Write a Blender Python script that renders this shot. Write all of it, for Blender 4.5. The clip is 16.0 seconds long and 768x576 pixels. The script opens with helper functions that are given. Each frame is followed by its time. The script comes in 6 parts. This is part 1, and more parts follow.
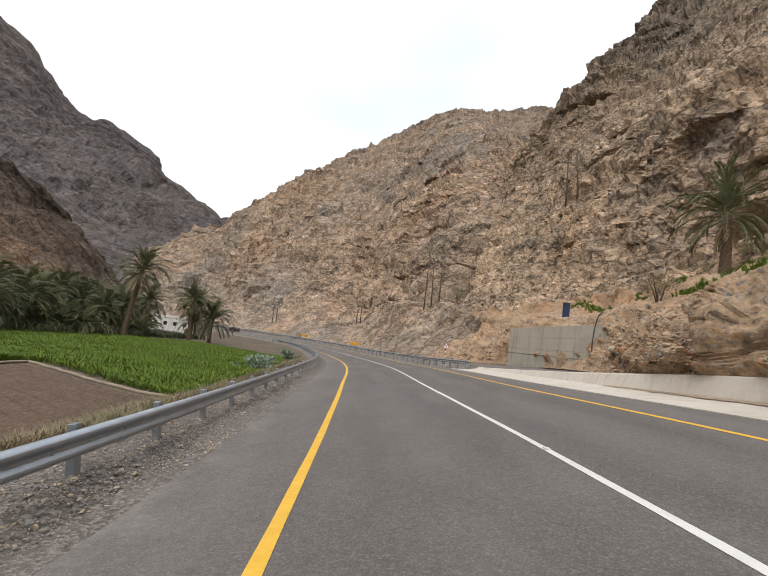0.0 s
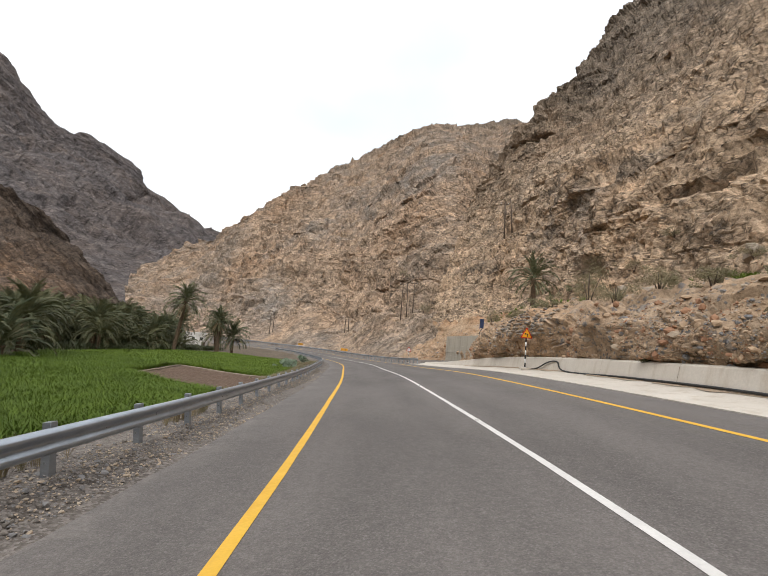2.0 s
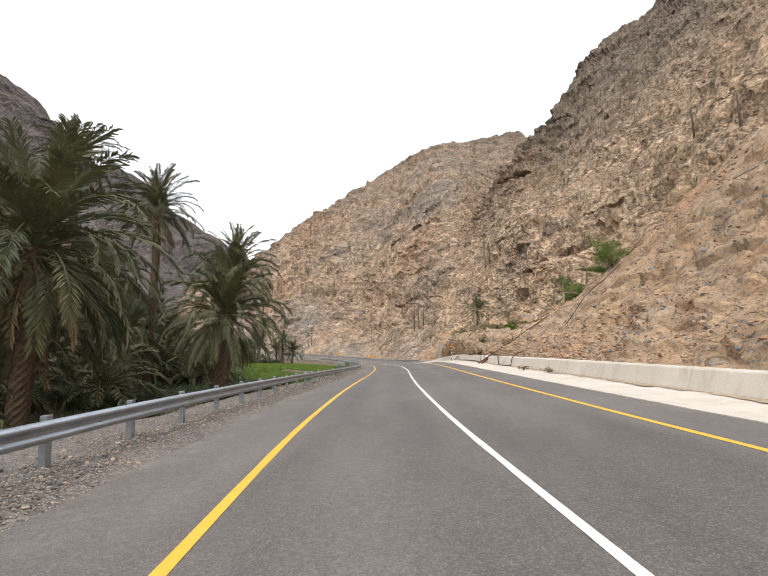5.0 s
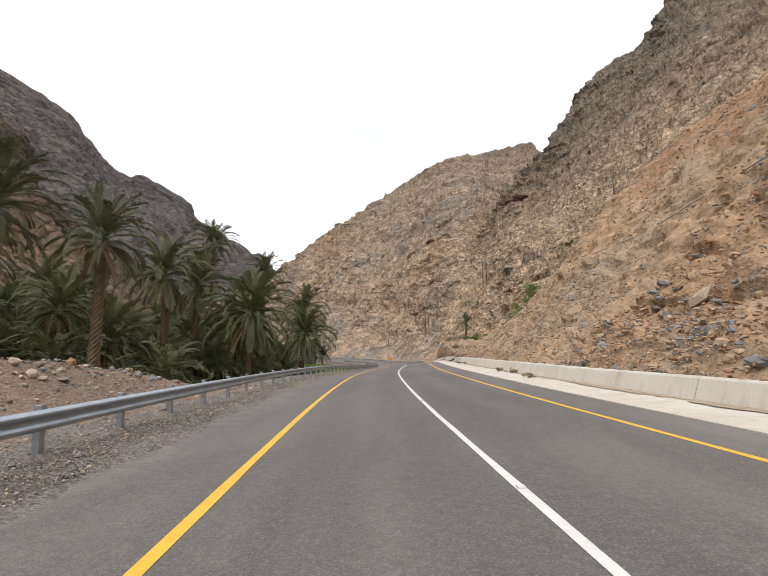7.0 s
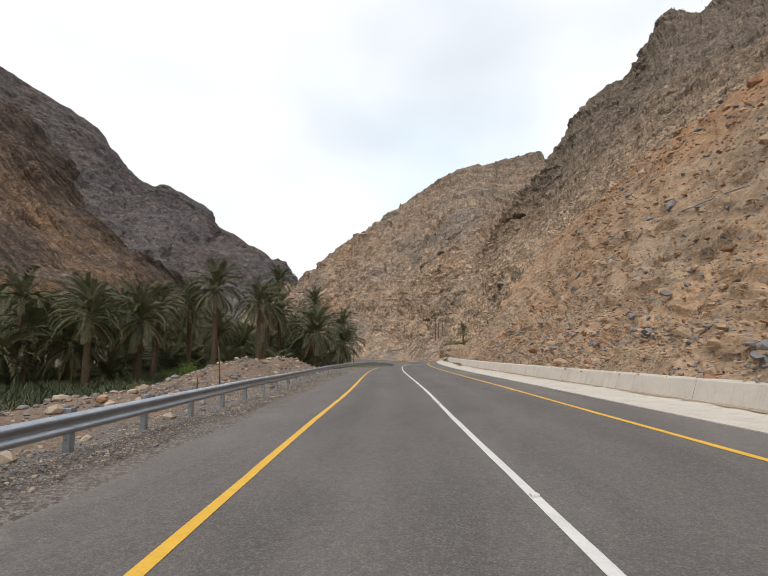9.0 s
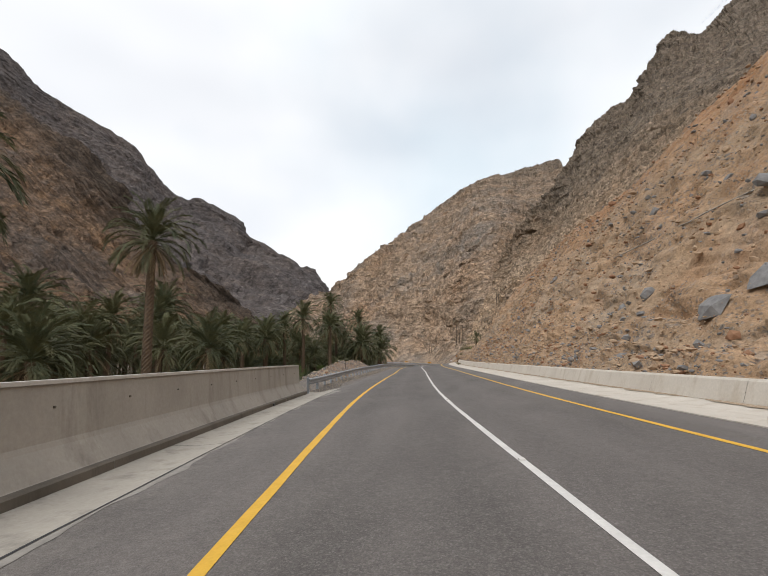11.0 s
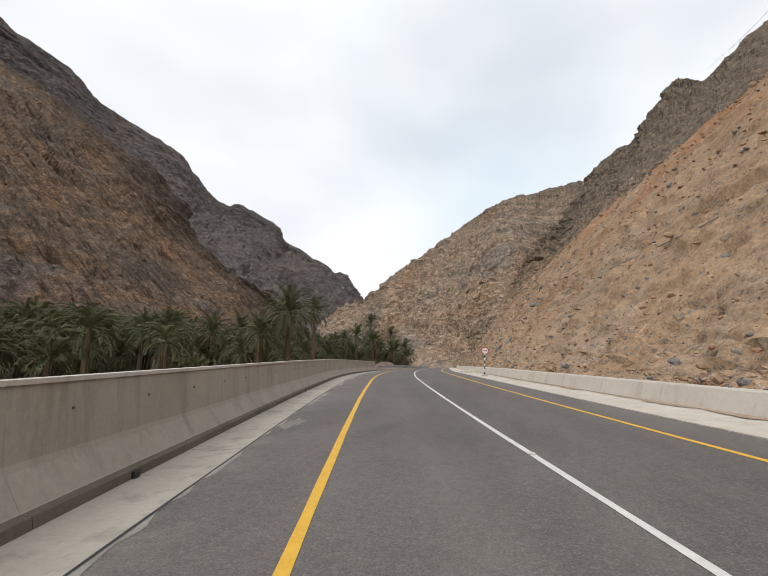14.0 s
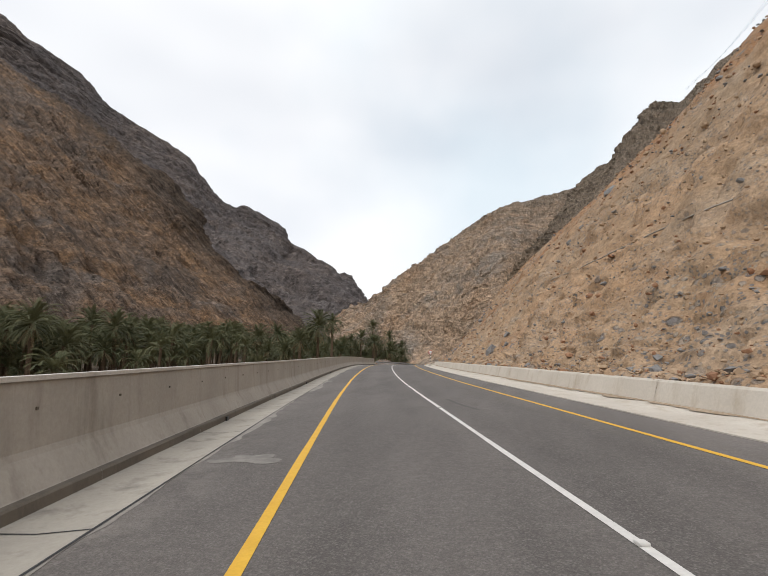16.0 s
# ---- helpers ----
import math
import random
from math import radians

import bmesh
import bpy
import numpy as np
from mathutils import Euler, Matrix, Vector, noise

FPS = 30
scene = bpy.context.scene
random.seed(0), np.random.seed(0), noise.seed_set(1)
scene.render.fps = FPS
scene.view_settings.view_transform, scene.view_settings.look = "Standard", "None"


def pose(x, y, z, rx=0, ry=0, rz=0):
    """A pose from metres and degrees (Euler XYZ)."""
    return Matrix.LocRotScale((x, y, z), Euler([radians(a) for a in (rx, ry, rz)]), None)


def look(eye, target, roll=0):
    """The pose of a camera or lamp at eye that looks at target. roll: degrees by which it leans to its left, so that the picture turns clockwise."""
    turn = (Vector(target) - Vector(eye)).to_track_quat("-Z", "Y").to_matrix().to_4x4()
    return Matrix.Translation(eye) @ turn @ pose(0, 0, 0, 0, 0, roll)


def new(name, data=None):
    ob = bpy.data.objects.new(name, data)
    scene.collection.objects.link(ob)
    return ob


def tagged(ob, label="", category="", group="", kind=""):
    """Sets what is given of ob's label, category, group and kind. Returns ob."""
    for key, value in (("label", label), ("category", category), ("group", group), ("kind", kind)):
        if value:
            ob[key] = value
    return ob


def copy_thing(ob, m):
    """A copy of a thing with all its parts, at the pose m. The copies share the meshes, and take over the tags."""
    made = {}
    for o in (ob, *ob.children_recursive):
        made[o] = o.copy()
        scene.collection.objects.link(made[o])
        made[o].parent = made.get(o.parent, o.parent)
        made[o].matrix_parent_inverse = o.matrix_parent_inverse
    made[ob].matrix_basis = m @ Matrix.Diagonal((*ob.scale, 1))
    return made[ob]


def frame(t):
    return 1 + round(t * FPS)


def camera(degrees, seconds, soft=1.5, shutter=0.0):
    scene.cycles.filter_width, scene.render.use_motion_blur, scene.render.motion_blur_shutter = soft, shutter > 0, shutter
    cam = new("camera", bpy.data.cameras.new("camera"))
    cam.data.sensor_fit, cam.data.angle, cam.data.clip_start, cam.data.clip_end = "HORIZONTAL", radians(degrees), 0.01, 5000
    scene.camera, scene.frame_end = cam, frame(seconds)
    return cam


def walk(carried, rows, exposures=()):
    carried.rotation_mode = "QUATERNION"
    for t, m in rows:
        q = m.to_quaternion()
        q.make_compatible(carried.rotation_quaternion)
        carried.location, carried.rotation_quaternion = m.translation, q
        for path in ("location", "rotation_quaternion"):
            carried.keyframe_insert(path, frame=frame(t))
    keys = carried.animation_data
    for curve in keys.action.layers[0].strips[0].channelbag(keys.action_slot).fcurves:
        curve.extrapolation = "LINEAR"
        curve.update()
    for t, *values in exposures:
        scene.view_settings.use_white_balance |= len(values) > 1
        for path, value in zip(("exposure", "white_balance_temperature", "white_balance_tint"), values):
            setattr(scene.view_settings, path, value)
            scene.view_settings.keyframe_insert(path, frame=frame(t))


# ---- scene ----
cam = camera(79.06, 16.0, soft=0.6)
# seconds, eye x, y, z, yaw, pitch, roll
PATH = [
    (0.0, -0.000, -0.008, 1.600, -0.00, 6.46, -6.94),
    (0.5, 0.284, -5.975, 1.713, -0.68, 6.45, -6.59),
    (1.0, 0.519, -11.942, 1.818, -1.21, 6.85, -5.90),
    (1.5, 0.688, -17.938, 1.912, -1.45, 6.98, -5.60),
    (2.0, 0.814, -24.011, 1.996, -1.55, 7.14, -4.98),
    (2.5, 0.924, -30.206, 2.077, -1.55, 7.26, -4.19),
    (3.0, 1.043, -36.542, 2.165, -1.48, 7.39, -3.71),
    (3.5, 1.219, -43.060, 2.251, -0.91, 7.37, -3.28),
    (4.0, 1.472, -49.746, 2.327, -0.11, 7.43, -2.61),
    (4.5, 1.813, -56.588, 2.385, 0.71, 7.67, -2.22),
    (5.0, 2.246, -63.560, 2.428, 1.56, 7.67, -1.78),
    (7.5, 6.006, -100.189, 2.465, 4.50, 8.04, -1.72),
    (8.0, 6.803, -107.909, 2.479, 5.02, 8.06, -1.45),
    (8.5, 7.614, -115.758, 2.496, 5.59, 8.19, -1.18),
    (9.0, 8.484, -123.743, 2.514, 6.19, 8.16, -1.30),
    (11.5, 13.822, -165.466, 2.519, 10.53, 8.63, -0.37),
    (12.0, 15.314, -174.036, 2.458, 11.31, 8.73, -0.59),
    (12.5, 16.986, -182.683, 2.377, 11.93, 9.05, -1.19),
    (13.0, 18.833, -191.409, 2.279, 12.43, 8.90, -1.42),
    (13.5, 20.899, -200.246, 2.171, 12.83, 8.99, -2.08),
    (14.0, 23.203, -209.199, 2.060, 13.13, 9.07, -2.55),
    (14.5, 25.693, -218.256, 1.951, 13.37, 8.85, -2.82),
    (15.0, 28.294, -227.398, 1.850, 13.45, 8.81, -2.90),
    (15.5, 30.986, -236.598, 1.751, 13.53, 8.78, -2.93),
    (16.0, 33.716, -245.824, 1.651, 13.59, 8.92, -2.64),
]
walk(cam, [(t, pose(x, y, z, 90 + pitch, roll, yaw)) for t, x, y, z, yaw, pitch, roll in PATH], exposures=[(0.0, 0.18), (3.0, 0.28), (5.0, 0.52), (7.5, 0.18), (9.0, -0.04), (12.5, -0.17), (16.0, -0.18)])

# ---------------------------------------------------------------- light
world = bpy.data.worlds.new("overcast_sky")
scene.world = world
world.use_nodes = True
wn, wl = world.node_tree.nodes, world.node_tree.links
wn.clear()
w_out, w_bg = wn.new("ShaderNodeOutputWorld"), wn.new("ShaderNodeBackground")
w_sky = wn.new("ShaderNodeTexSky")
w_sky.sky_type, w_sky.sun_disc, w_sky.sun_elevation, w_sky.sun_rotation = "NISHITA", False, radians(58), radians(200)
w_dim = wn.new("ShaderNodeMix")
w_dim.data_type, w_dim.blend_type = "RGBA", "MULTIPLY"
w_dim.inputs["Factor"].default_value = 1.0
w_dim.inputs[7].default_value = (0.13, 0.13, 0.13, 1)
w_co = wn.new("ShaderNodeTexCoord")
w_map = wn.new("ShaderNodeMapping")
w_map.inputs["Scale"].default_value = (1.0, 1.0, 2.2)
w_noise = wn.new("ShaderNodeTexNoise")
w_noise.inputs["Scale"].default_value, w_noise.inputs["Detail"].default_value = 1.3, 2.5
w_ramp = wn.new("ShaderNodeValToRGB")
w_ramp.color_ramp.elements[0].position, w_ramp.color_ramp.elements[0].color = 0.38, (0.70, 0.70, 0.70, 1)
w_ramp.color_ramp.elements[1].position, w_ramp.color_ramp.elements[1].color = 0.58, (0.98, 0.98, 0.98, 1)
w_mix = wn.new("ShaderNodeMix")
w_mix.data_type = "RGBA"
w_mix.inputs[7].default_value = (1.22, 1.23, 1.25, 1)
# a thinner, blue-grey part of the cloud over the valley's end
w_way = wn.new("ShaderNodeVectorMath")
w_way.operation = "DISTANCE"
w_way.inputs[1].default_value = Vector((0.02, 0.92, 0.38)).normalized()
w_frayed = wn.new("ShaderNodeTexNoise")
w_frayed.inputs["Scale"].default_value, w_frayed.inputs["Detail"].default_value = 2.6, 4.0
w_sum = wn.new("ShaderNodeMath")
w_sum.operation = "ADD"
w_thin = wn.new("ShaderNodeValToRGB")
w_thin.color_ramp.elements[0].position, w_thin.color_ramp.elements[0].color = 0.50, (0.76, 0.84, 0.89, 1)
w_thin.color_ramp.elements[1].position, w_thin.color_ramp.elements[1].color = 0.98, (1, 1, 1, 1)
w_veil = wn.new("ShaderNodeMix")
w_veil.data_type, w_veil.blend_type = "RGBA", "MULTIPLY"
w_veil.inputs["Factor"].default_value = 1.0
wl.new(w_co.outputs["Generated"], w_way.inputs[0])
wl.new(w_co.outputs["Generated"], w_frayed.inputs["Vector"])
wl.new(w_way.outputs["Value"], w_sum.inputs[0])
wl.new(w_frayed.outputs["Fac"], w_sum.inputs[1])
wl.new(w_sum.outputs[0], w_thin.inputs["Fac"])
wl.new(w_co.outputs["Generated"], w_map.inputs["Vector"])
wl.new(w_map.outputs["Vector"], w_noise.inputs["Vector"])
wl.new(w_noise.outputs["Fac"], w_ramp.inputs["Fac"])
wl.new(w_sky.outputs["Color"], w_dim.inputs[6])
wl.new(w_dim.outputs[2], w_mix.inputs[6])
wl.new(w_ramp.outputs["Color"], w_mix.inputs["Factor"])
wl.new(w_mix.outputs[2], w_veil.inputs[6])
wl.new(w_thin.outputs["Color"], w_veil.inputs[7])
wl.new(w_veil.outputs[2], w_bg.inputs["Color"])
w_bg.inputs["Strength"].default_value = 1.0
wl.new(w_bg.outputs["Background"], w_out.inputs["Surface"])

sun = new("sun", bpy.data.lights.new("sun", "SUN"))
sun.data.energy, sun.data.angle, sun.data.color = 1.45, radians(30), (1.0, 0.975, 0.94)
sun.matrix_world = look((-45, -80, 100), (0, 0, 0))


# ---------------------------------------------------------------- materials
class Nodes:
    """A small builder for one material."""

    def __init__(self, name, rough=0.9, metal=0.0, spec=0.3):
        self.mat = bpy.data.materials.new(name)
        self.mat.use_nodes = True
        self.t = self.mat.node_tree
        self.bsdf = self.t.nodes["Principled BSDF"]
        self.bsdf.inputs["Roughness"].default_value = rough
        self.bsdf.inputs["Metallic"].default_value = metal
        self.bsdf.inputs["Specular IOR Level"].default_value = spec
        self.co = self.t.nodes.new("ShaderNodeTexCoord").outputs["Object"]

    def link(self, a, b):
        self.t.links.new(a, b)

    def put(self, value, socket):
        if isinstance(value, (int, float)):
            socket.default_value = value
        elif isinstance(value, tuple):
            socket.default_value = (*value, 1)[:4]
        else:
            self.link(value, socket)

    def mapped(self, scale=(1, 1, 1), turn=(0, 0, 0)):
        m = self.t.nodes.new("ShaderNodeMapping")
        m.inputs["Scale"].default_value = scale
        m.inputs["Rotation"].default_value = [radians(a) for a in turn]
        self.link(self.co, m.inputs["Vector"])
        return m.outputs["Vector"]

    def noise(self, scale, detail=4, rough=0.55, vec=None, twist=0.0):
        n = self.t.nodes.new("ShaderNodeTexNoise")
        n.inputs["Scale"].default_value, n.inputs["Detail"].default_value = scale, detail
        n.inputs["Roughness"].default_value, n.inputs["Distortion"].default_value = rough, twist
        self.link(vec if vec else self.co, n.inputs["Vector"])
        return n.outputs["Fac"]

    def cells(self, scale, feature="F1", vec=None, out="Distance"):
        n = self.t.nodes.new("ShaderNodeTexVoronoi")
        n.feature = feature
        n.inputs["Scale"].default_value = scale
        self.link(vec if vec else self.co, n.inputs["Vector"])
        return n.outputs[out]

    def ramp(self, fac, *stops):
        r = self.t.nodes.new("ShaderNodeValToRGB")
        els = r.color_ramp.elements
        while len(els) < len(stops):
            els.new(0.5)
        for e, (p, c) in zip(els, stops):
            e.position = p
            e.color = (c, c, c, 1) if isinstance(c, (int, float)) else (*c, 1)
        self.link(fac, r.inputs["Fac"])
        return r.outputs["Color"]

    def mix(self, fac, a, b, how="MIX"):
        m = self.t.nodes.new("ShaderNodeMix")
        m.data_type, m.blend_type = "RGBA", how
        self.put(fac, m.inputs["Factor"])
        self.put(a, m.inputs[6])
        self.put(b, m.inputs[7])
        return m.outputs[2]

    def math(self, op, a, b=0.0):
        m = self.t.nodes.new("ShaderNodeMath")
        m.operation = op
        self.put(a, m.inputs[0])
        self.put(b, m.inputs[1])
        return m.outputs[0]

    def random(self, island=False):
        if island:
            return self.t.nodes.new("ShaderNodeNewGeometry").outputs["Random Per Island"]
        return self.t.nodes.new("ShaderNodeObjectInfo").outputs["Random"]

    def normal_z(self):
        g = self.t.nodes.new("ShaderNodeNewGeometry")
        s = self.t.nodes.new("ShaderNodeSeparateXYZ")
        self.link(g.outputs["Normal"], s.inputs[0])
        return s.outputs["Z"]

    def color(self, value):
        self.put(value, self.bsdf.inputs["Base Color"])

    def rough(self, value):
        self.put(value, self.bsdf.inputs["Roughness"])

    def bump(self, height, strength=0.5, distance=0.1):
        b = self.t.nodes.new("ShaderNodeBump")
        b.inputs["Strength"].default_value, b.inputs["Distance"].default_value = strength, distance
        self.link(height, b.inputs["Height"])
        old = self.bsdf.inputs["Normal"]
        if old.is_linked:
            self.link(old.links[0].from_socket, b.inputs["Normal"])
        self.link(b.outputs["Normal"], self.bsdf.inputs["Normal"])


def m_rock(name, tan, warm, grey, dark, size=1.0, tilt=(0.1, 0.1), grey_at=(0.46, 0.58), warm_at=(0.50, 0.60), band=0.3, along=0.3, upper=None):
    """Weathered layered limestone: tan faces under a grey crust, warm fresh breaks, faint beds, grit, cracks and
    solution pits with their shade painted in; upper: heights between which a darker grey-brown tone takes over, partly
    painted overhang shade.
    """
    n = Nodes(name, 0.95, spec=0.12)
    xyz = n.t.nodes.new("ShaderNodeSeparateXYZ")
    n.link(n.co, xyz.inputs[0])
    bed = n.math("ADD", xyz.outputs["Z"], n.math("ADD", n.math("MULTIPLY", xyz.outputs["X"], tilt[0]), n.math("MULTIPLY", xyz.outputs["Y"], tilt[1])))
    bed = n.math("ADD", bed, n.math("MULTIPLY", n.noise(0.03 / size, 2), 5.0 * size))
    lay = n.t.nodes.new("ShaderNodeCombineXYZ")
    n.put(n.math("MULTIPLY", xyz.outputs["X"], along / size), lay.inputs[0])
    n.put(n.math("MULTIPLY", xyz.outputs["Y"], along / size), lay.inputs[1])
    n.put(n.math("MULTIPLY", bed, 1.0 / size), lay.inputs[2])
    layer = n.noise(0.42, 6, 0.7, lay.outputs[0], 0.4)
    broad = n.noise(0.018 / size, 4, 0.6, None, 0.6)
    base = n.mix(n.ramp(n.noise(0.028 / size, 5, 0.6, None, 0.5), (warm_at[0] - 0.04, 0.0), (warm_at[1] + 0.06, 0.75)), tan, warm)
    crust = n.math("ADD", n.math("MULTIPLY", broad, 0.55), n.math("MULTIPLY", n.noise(0.16 / size, 9, 0.72, None, 0.3), 0.45))
    base = n.mix(n.ramp(crust, (grey_at[0] - 0.06, 0.0), (grey_at[1] - 0.02, 0.9)), base, grey)
    if upper:
        level = n.math("DIVIDE", n.math("ADD", bed, n.math("MULTIPLY", n.math("SUBTRACT", n.noise(0.03 / size, 6, 0.65), 0.5), 0.9 * (upper[1] - upper[0]))), 400.0)
        # browner rock higher up, darkened further to paint in the shade of overhangs
        base = n.mix(n.ramp(level, (upper[0] / 400.0, 0.0), (upper[1] / 400.0, 0.85)), base, (0.69 * grey[0], 0.64 * grey[1], 0.58 * grey[2]))
    base = n.mix(band, base, n.ramp(layer, (0.36, 0.5), (0.5, 1.0), (0.64, 1.35)), "MULTIPLY")
    mid = n.noise(0.26 / size, 9, 0.75)
    base = n.mix(1.0, base, n.ramp(mid, (0.34, 0.62), (0.66, 1.3)), "MULTIPLY")
    # dark blotches: dark rock tone together with painted shade of overhangs
    base = n.mix(n.ramp(n.noise(0.11 / size, 9, 0.75, None, 0.3), (0.56, 0.0), (0.66, 0.7)), base, dark)
    wavy = n.t.nodes.new("ShaderNodeTexNoise")
    wavy.inputs["Scale"].default_value, wavy.inputs["Detail"].default_value = 0.5 / size, 4
    n.link(n.co, wavy.inputs["Vector"])
    relief = n.math("MULTIPLY", layer, band * 1.2)
    for grain, depth in ((0.30, 1.0), (0.85, 0.5)):
        vec = n.mix(0.8, n.mapped((grain / size, grain / size, 1.7 * grain / size)), wavy.outputs["Color"], "ADD")
        face = n.cells(1.0, vec=vec, out="Color")
        shaded_crack = n.ramp(n.cells(1.0, "DISTANCE_TO_EDGE", vec), (0.0, 1.0), (0.10, 0.0))
        shaded_crack = n.math("MULTIPLY", shaded_crack, n.ramp(n.noise(0.4 * grain / size, 3), (0.42, 0.0), (0.58, 1.0)))
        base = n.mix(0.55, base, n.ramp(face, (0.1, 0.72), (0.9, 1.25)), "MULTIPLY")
        # shadow inside the joints, painted into the base colour
        base = n.mix(n.math("MULTIPLY", shaded_crack, 0.55), base, (dark[0] * 0.5, dark[1] * 0.5, dark[2] * 0.5))
        relief = n.math("ADD", relief, n.math("MULTIPLY", n.math("SUBTRACT", n.ramp(face, (0.0, 0.0), (1.0, 0.7)), shaded_crack), depth * 0.5))
    fine = n.noise(1.7 / size, 8, 0.8)
    base = n.mix(1.0, base, n.ramp(fine, (0.36, 0.5), (0.64, 1.38)), "MULTIPLY")
    shaded_pit = n.ramp(n.noise(0.9 / size, 6, 0.7, n.mapped((1, 1, 1.6))), (0.585, 0.0), (0.63, 1.0))
    # small shadows in the pits, painted dark on top of their bump
    base = n.mix(n.math("MULTIPLY", shaded_pit, 0.75), base, (dark[0] * 0.4, dark[1] * 0.4, dark[2] * 0.4))
    n.color(base)
    n.bump(n.math("ADD", relief, mid), 0.6, 0.9 * size)
    n.bump(n.math("SUBTRACT", n.math("MULTIPLY", fine, 0.9), shaded_pit), 0.7, 0.35 * size)
    return n.mat


def m_scree(name, soil, soil2, stone, rust):
    """Loose slope of soil with embedded stones; the mesh attribute 'rise' (2 at the fan's crest) places the rust-red rubble band."""
    n = Nodes(name, 0.97, spec=0.1)
    base = n.mix(n.ramp(n.noise(0.06, 6, 0.6, None, 0.8), (0.40, 0.0), (0.60, 1.0)), soil, soil2)
    at = n.t.nodes.new("ShaderNodeAttribute")
    at.attribute_name = "rise"
    ragged = n.math("ADD", at.outputs["Fac"], n.math("MULTIPLY", n.math("SUBTRACT", n.noise(0.09, 6, 0.65, None, 0.5), 0.5), 0.9))
    ragged = n.math("DIVIDE", ragged, 3.0)
    base = n.mix(n.math("MULTIPLY", n.ramp(ragged, (0.50, 0.0), (0.60, 0.7), (0.70, 0.7), (0.76, 0.2)), n.ramp(n.noise(0.35, 5, 0.7), (0.36, 0.35), (0.58, 1.0))), base, rust)
    streak = n.mapped((0.06, 0.06, 0.02), (0, 25, 0))
    base = n.mix(n.ramp(n.noise(1.0, 6, 0.65, streak, 0.6), (0.54, 0.0), (0.68, 0.55)), base, rust)
    dust = n.noise(0.13, 5, 0.6, None, 0.4)
    base = n.mix(n.ramp(dust, (0.5, 0.0), (0.66, 0.4)), base, (0.42, 0.345, 0.265))
    rough = n.ramp(n.noise(0.10, 4, 0.6), (0.40, 0.1), (0.60, 1.0))
    for scale, reach, share in ((0.75, 0.30, 0.72), (1.9, 0.36, 0.56), (4.6, 0.42, 0.38)):
        vec = n.mapped((scale, scale, scale * 1.25), (20, 10, 30))
        bent = n.mix(0.25, vec, n.t.nodes.new("ShaderNodeTexNoise").outputs["Color"], "ADD")
        near, pick = n.cells(1.0, vec=bent), n.cells(1.0, vec=bent, out="Color")
        on = n.math("MULTIPLY", n.ramp(near, (reach - 0.08, 1.0), (reach, 0.0)), n.ramp(pick, (share, 0.0), (share + 0.03, 1.0)))
        on = n.math("MULTIPLY", on, rough)
        tone = n.mix(n.ramp(n.noise(scale * 0.45, 2), (0.44, 0.0), (0.56, 1.0)), stone, (0.36, 0.30, 0.24))
        base = n.mix(n.math("MULTIPLY", on, 0.85), base, tone)
        n.bump(on, 0.8, 0.16 / scale)
    fine = n.noise(5.0, 8, 0.8)
    base = n.mix(1.0, base, n.ramp(n.noise(0.9, 7, 0.75), (0.34, 0.74), (0.66, 1.22)), "MULTIPLY")
    base = n.mix(1.0, base, n.ramp(fine, (0.36, 0.68), (0.64, 1.28)), "MULTIPLY")
    n.color(base)
    n.bump(n.noise(1.1, 7, 0.72), 0.6, 0.4)
    n.bump(fine, 0.5, 0.07)
    return n.mat


def m_speckle(name, a, b, c, scale, rough=0.9, bump=0.02, patch=0.12):
    """Gravel, soil or asphalt: three tones of grain over broad patches."""
    n = Nodes(name, rough, spec=0.25)
    base = n.mix(n.ramp(n.noise(patch, 5, 0.6), (0.35, 0.0), (0.65, 1.0)), a, b)
    grain = n.cells(scale, out="Color")
    base = n.mix(n.ramp(grain, (0.35, 0.0), (0.85, 0.8)), base, c)
    base = n.mix(0.5, base, n.ramp(n.noise(scale * 0.4, 5, 0.7), (0.3, 0.5), (0.7, 1.0)), "MULTIPLY")
    n.color(base)
    n.bump(n.cells(scale), 0.7, bump)
    n.bump(n.noise(scale * 0.25, 6, 0.7), 0.5, bump * 3)
    return n.mat


def m_plain(name, a, b, scale=3.0, rough=0.6, metal=0.0, bump=0.004, spec=0.35, stretch=(1, 1, 1)):
    """A made surface with broad and fine variation."""
    n = Nodes(name, rough, metal, spec)
    vec = n.mapped(stretch)
    base = n.mix(n.ramp(n.noise(scale, 6, 0.62, vec), (0.32, 0.0), (0.68, 1.0)), a, b)
    base = n.mix(0.3, base, n.ramp(n.noise(scale * 9, 4, 0.7, vec), (0.3, 0.6), (0.7, 1.0)), "MULTIPLY")
    n.color(base)
    n.rough(n.ramp(n.noise(scale * 2, 3), (0.2, max(rough - 0.12, 0.05)), (0.8, min(rough + 0.12, 1.0))))
    n.bump(n.noise(scale * 7, 6, 0.7), 0.5, bump)
    return n.mat


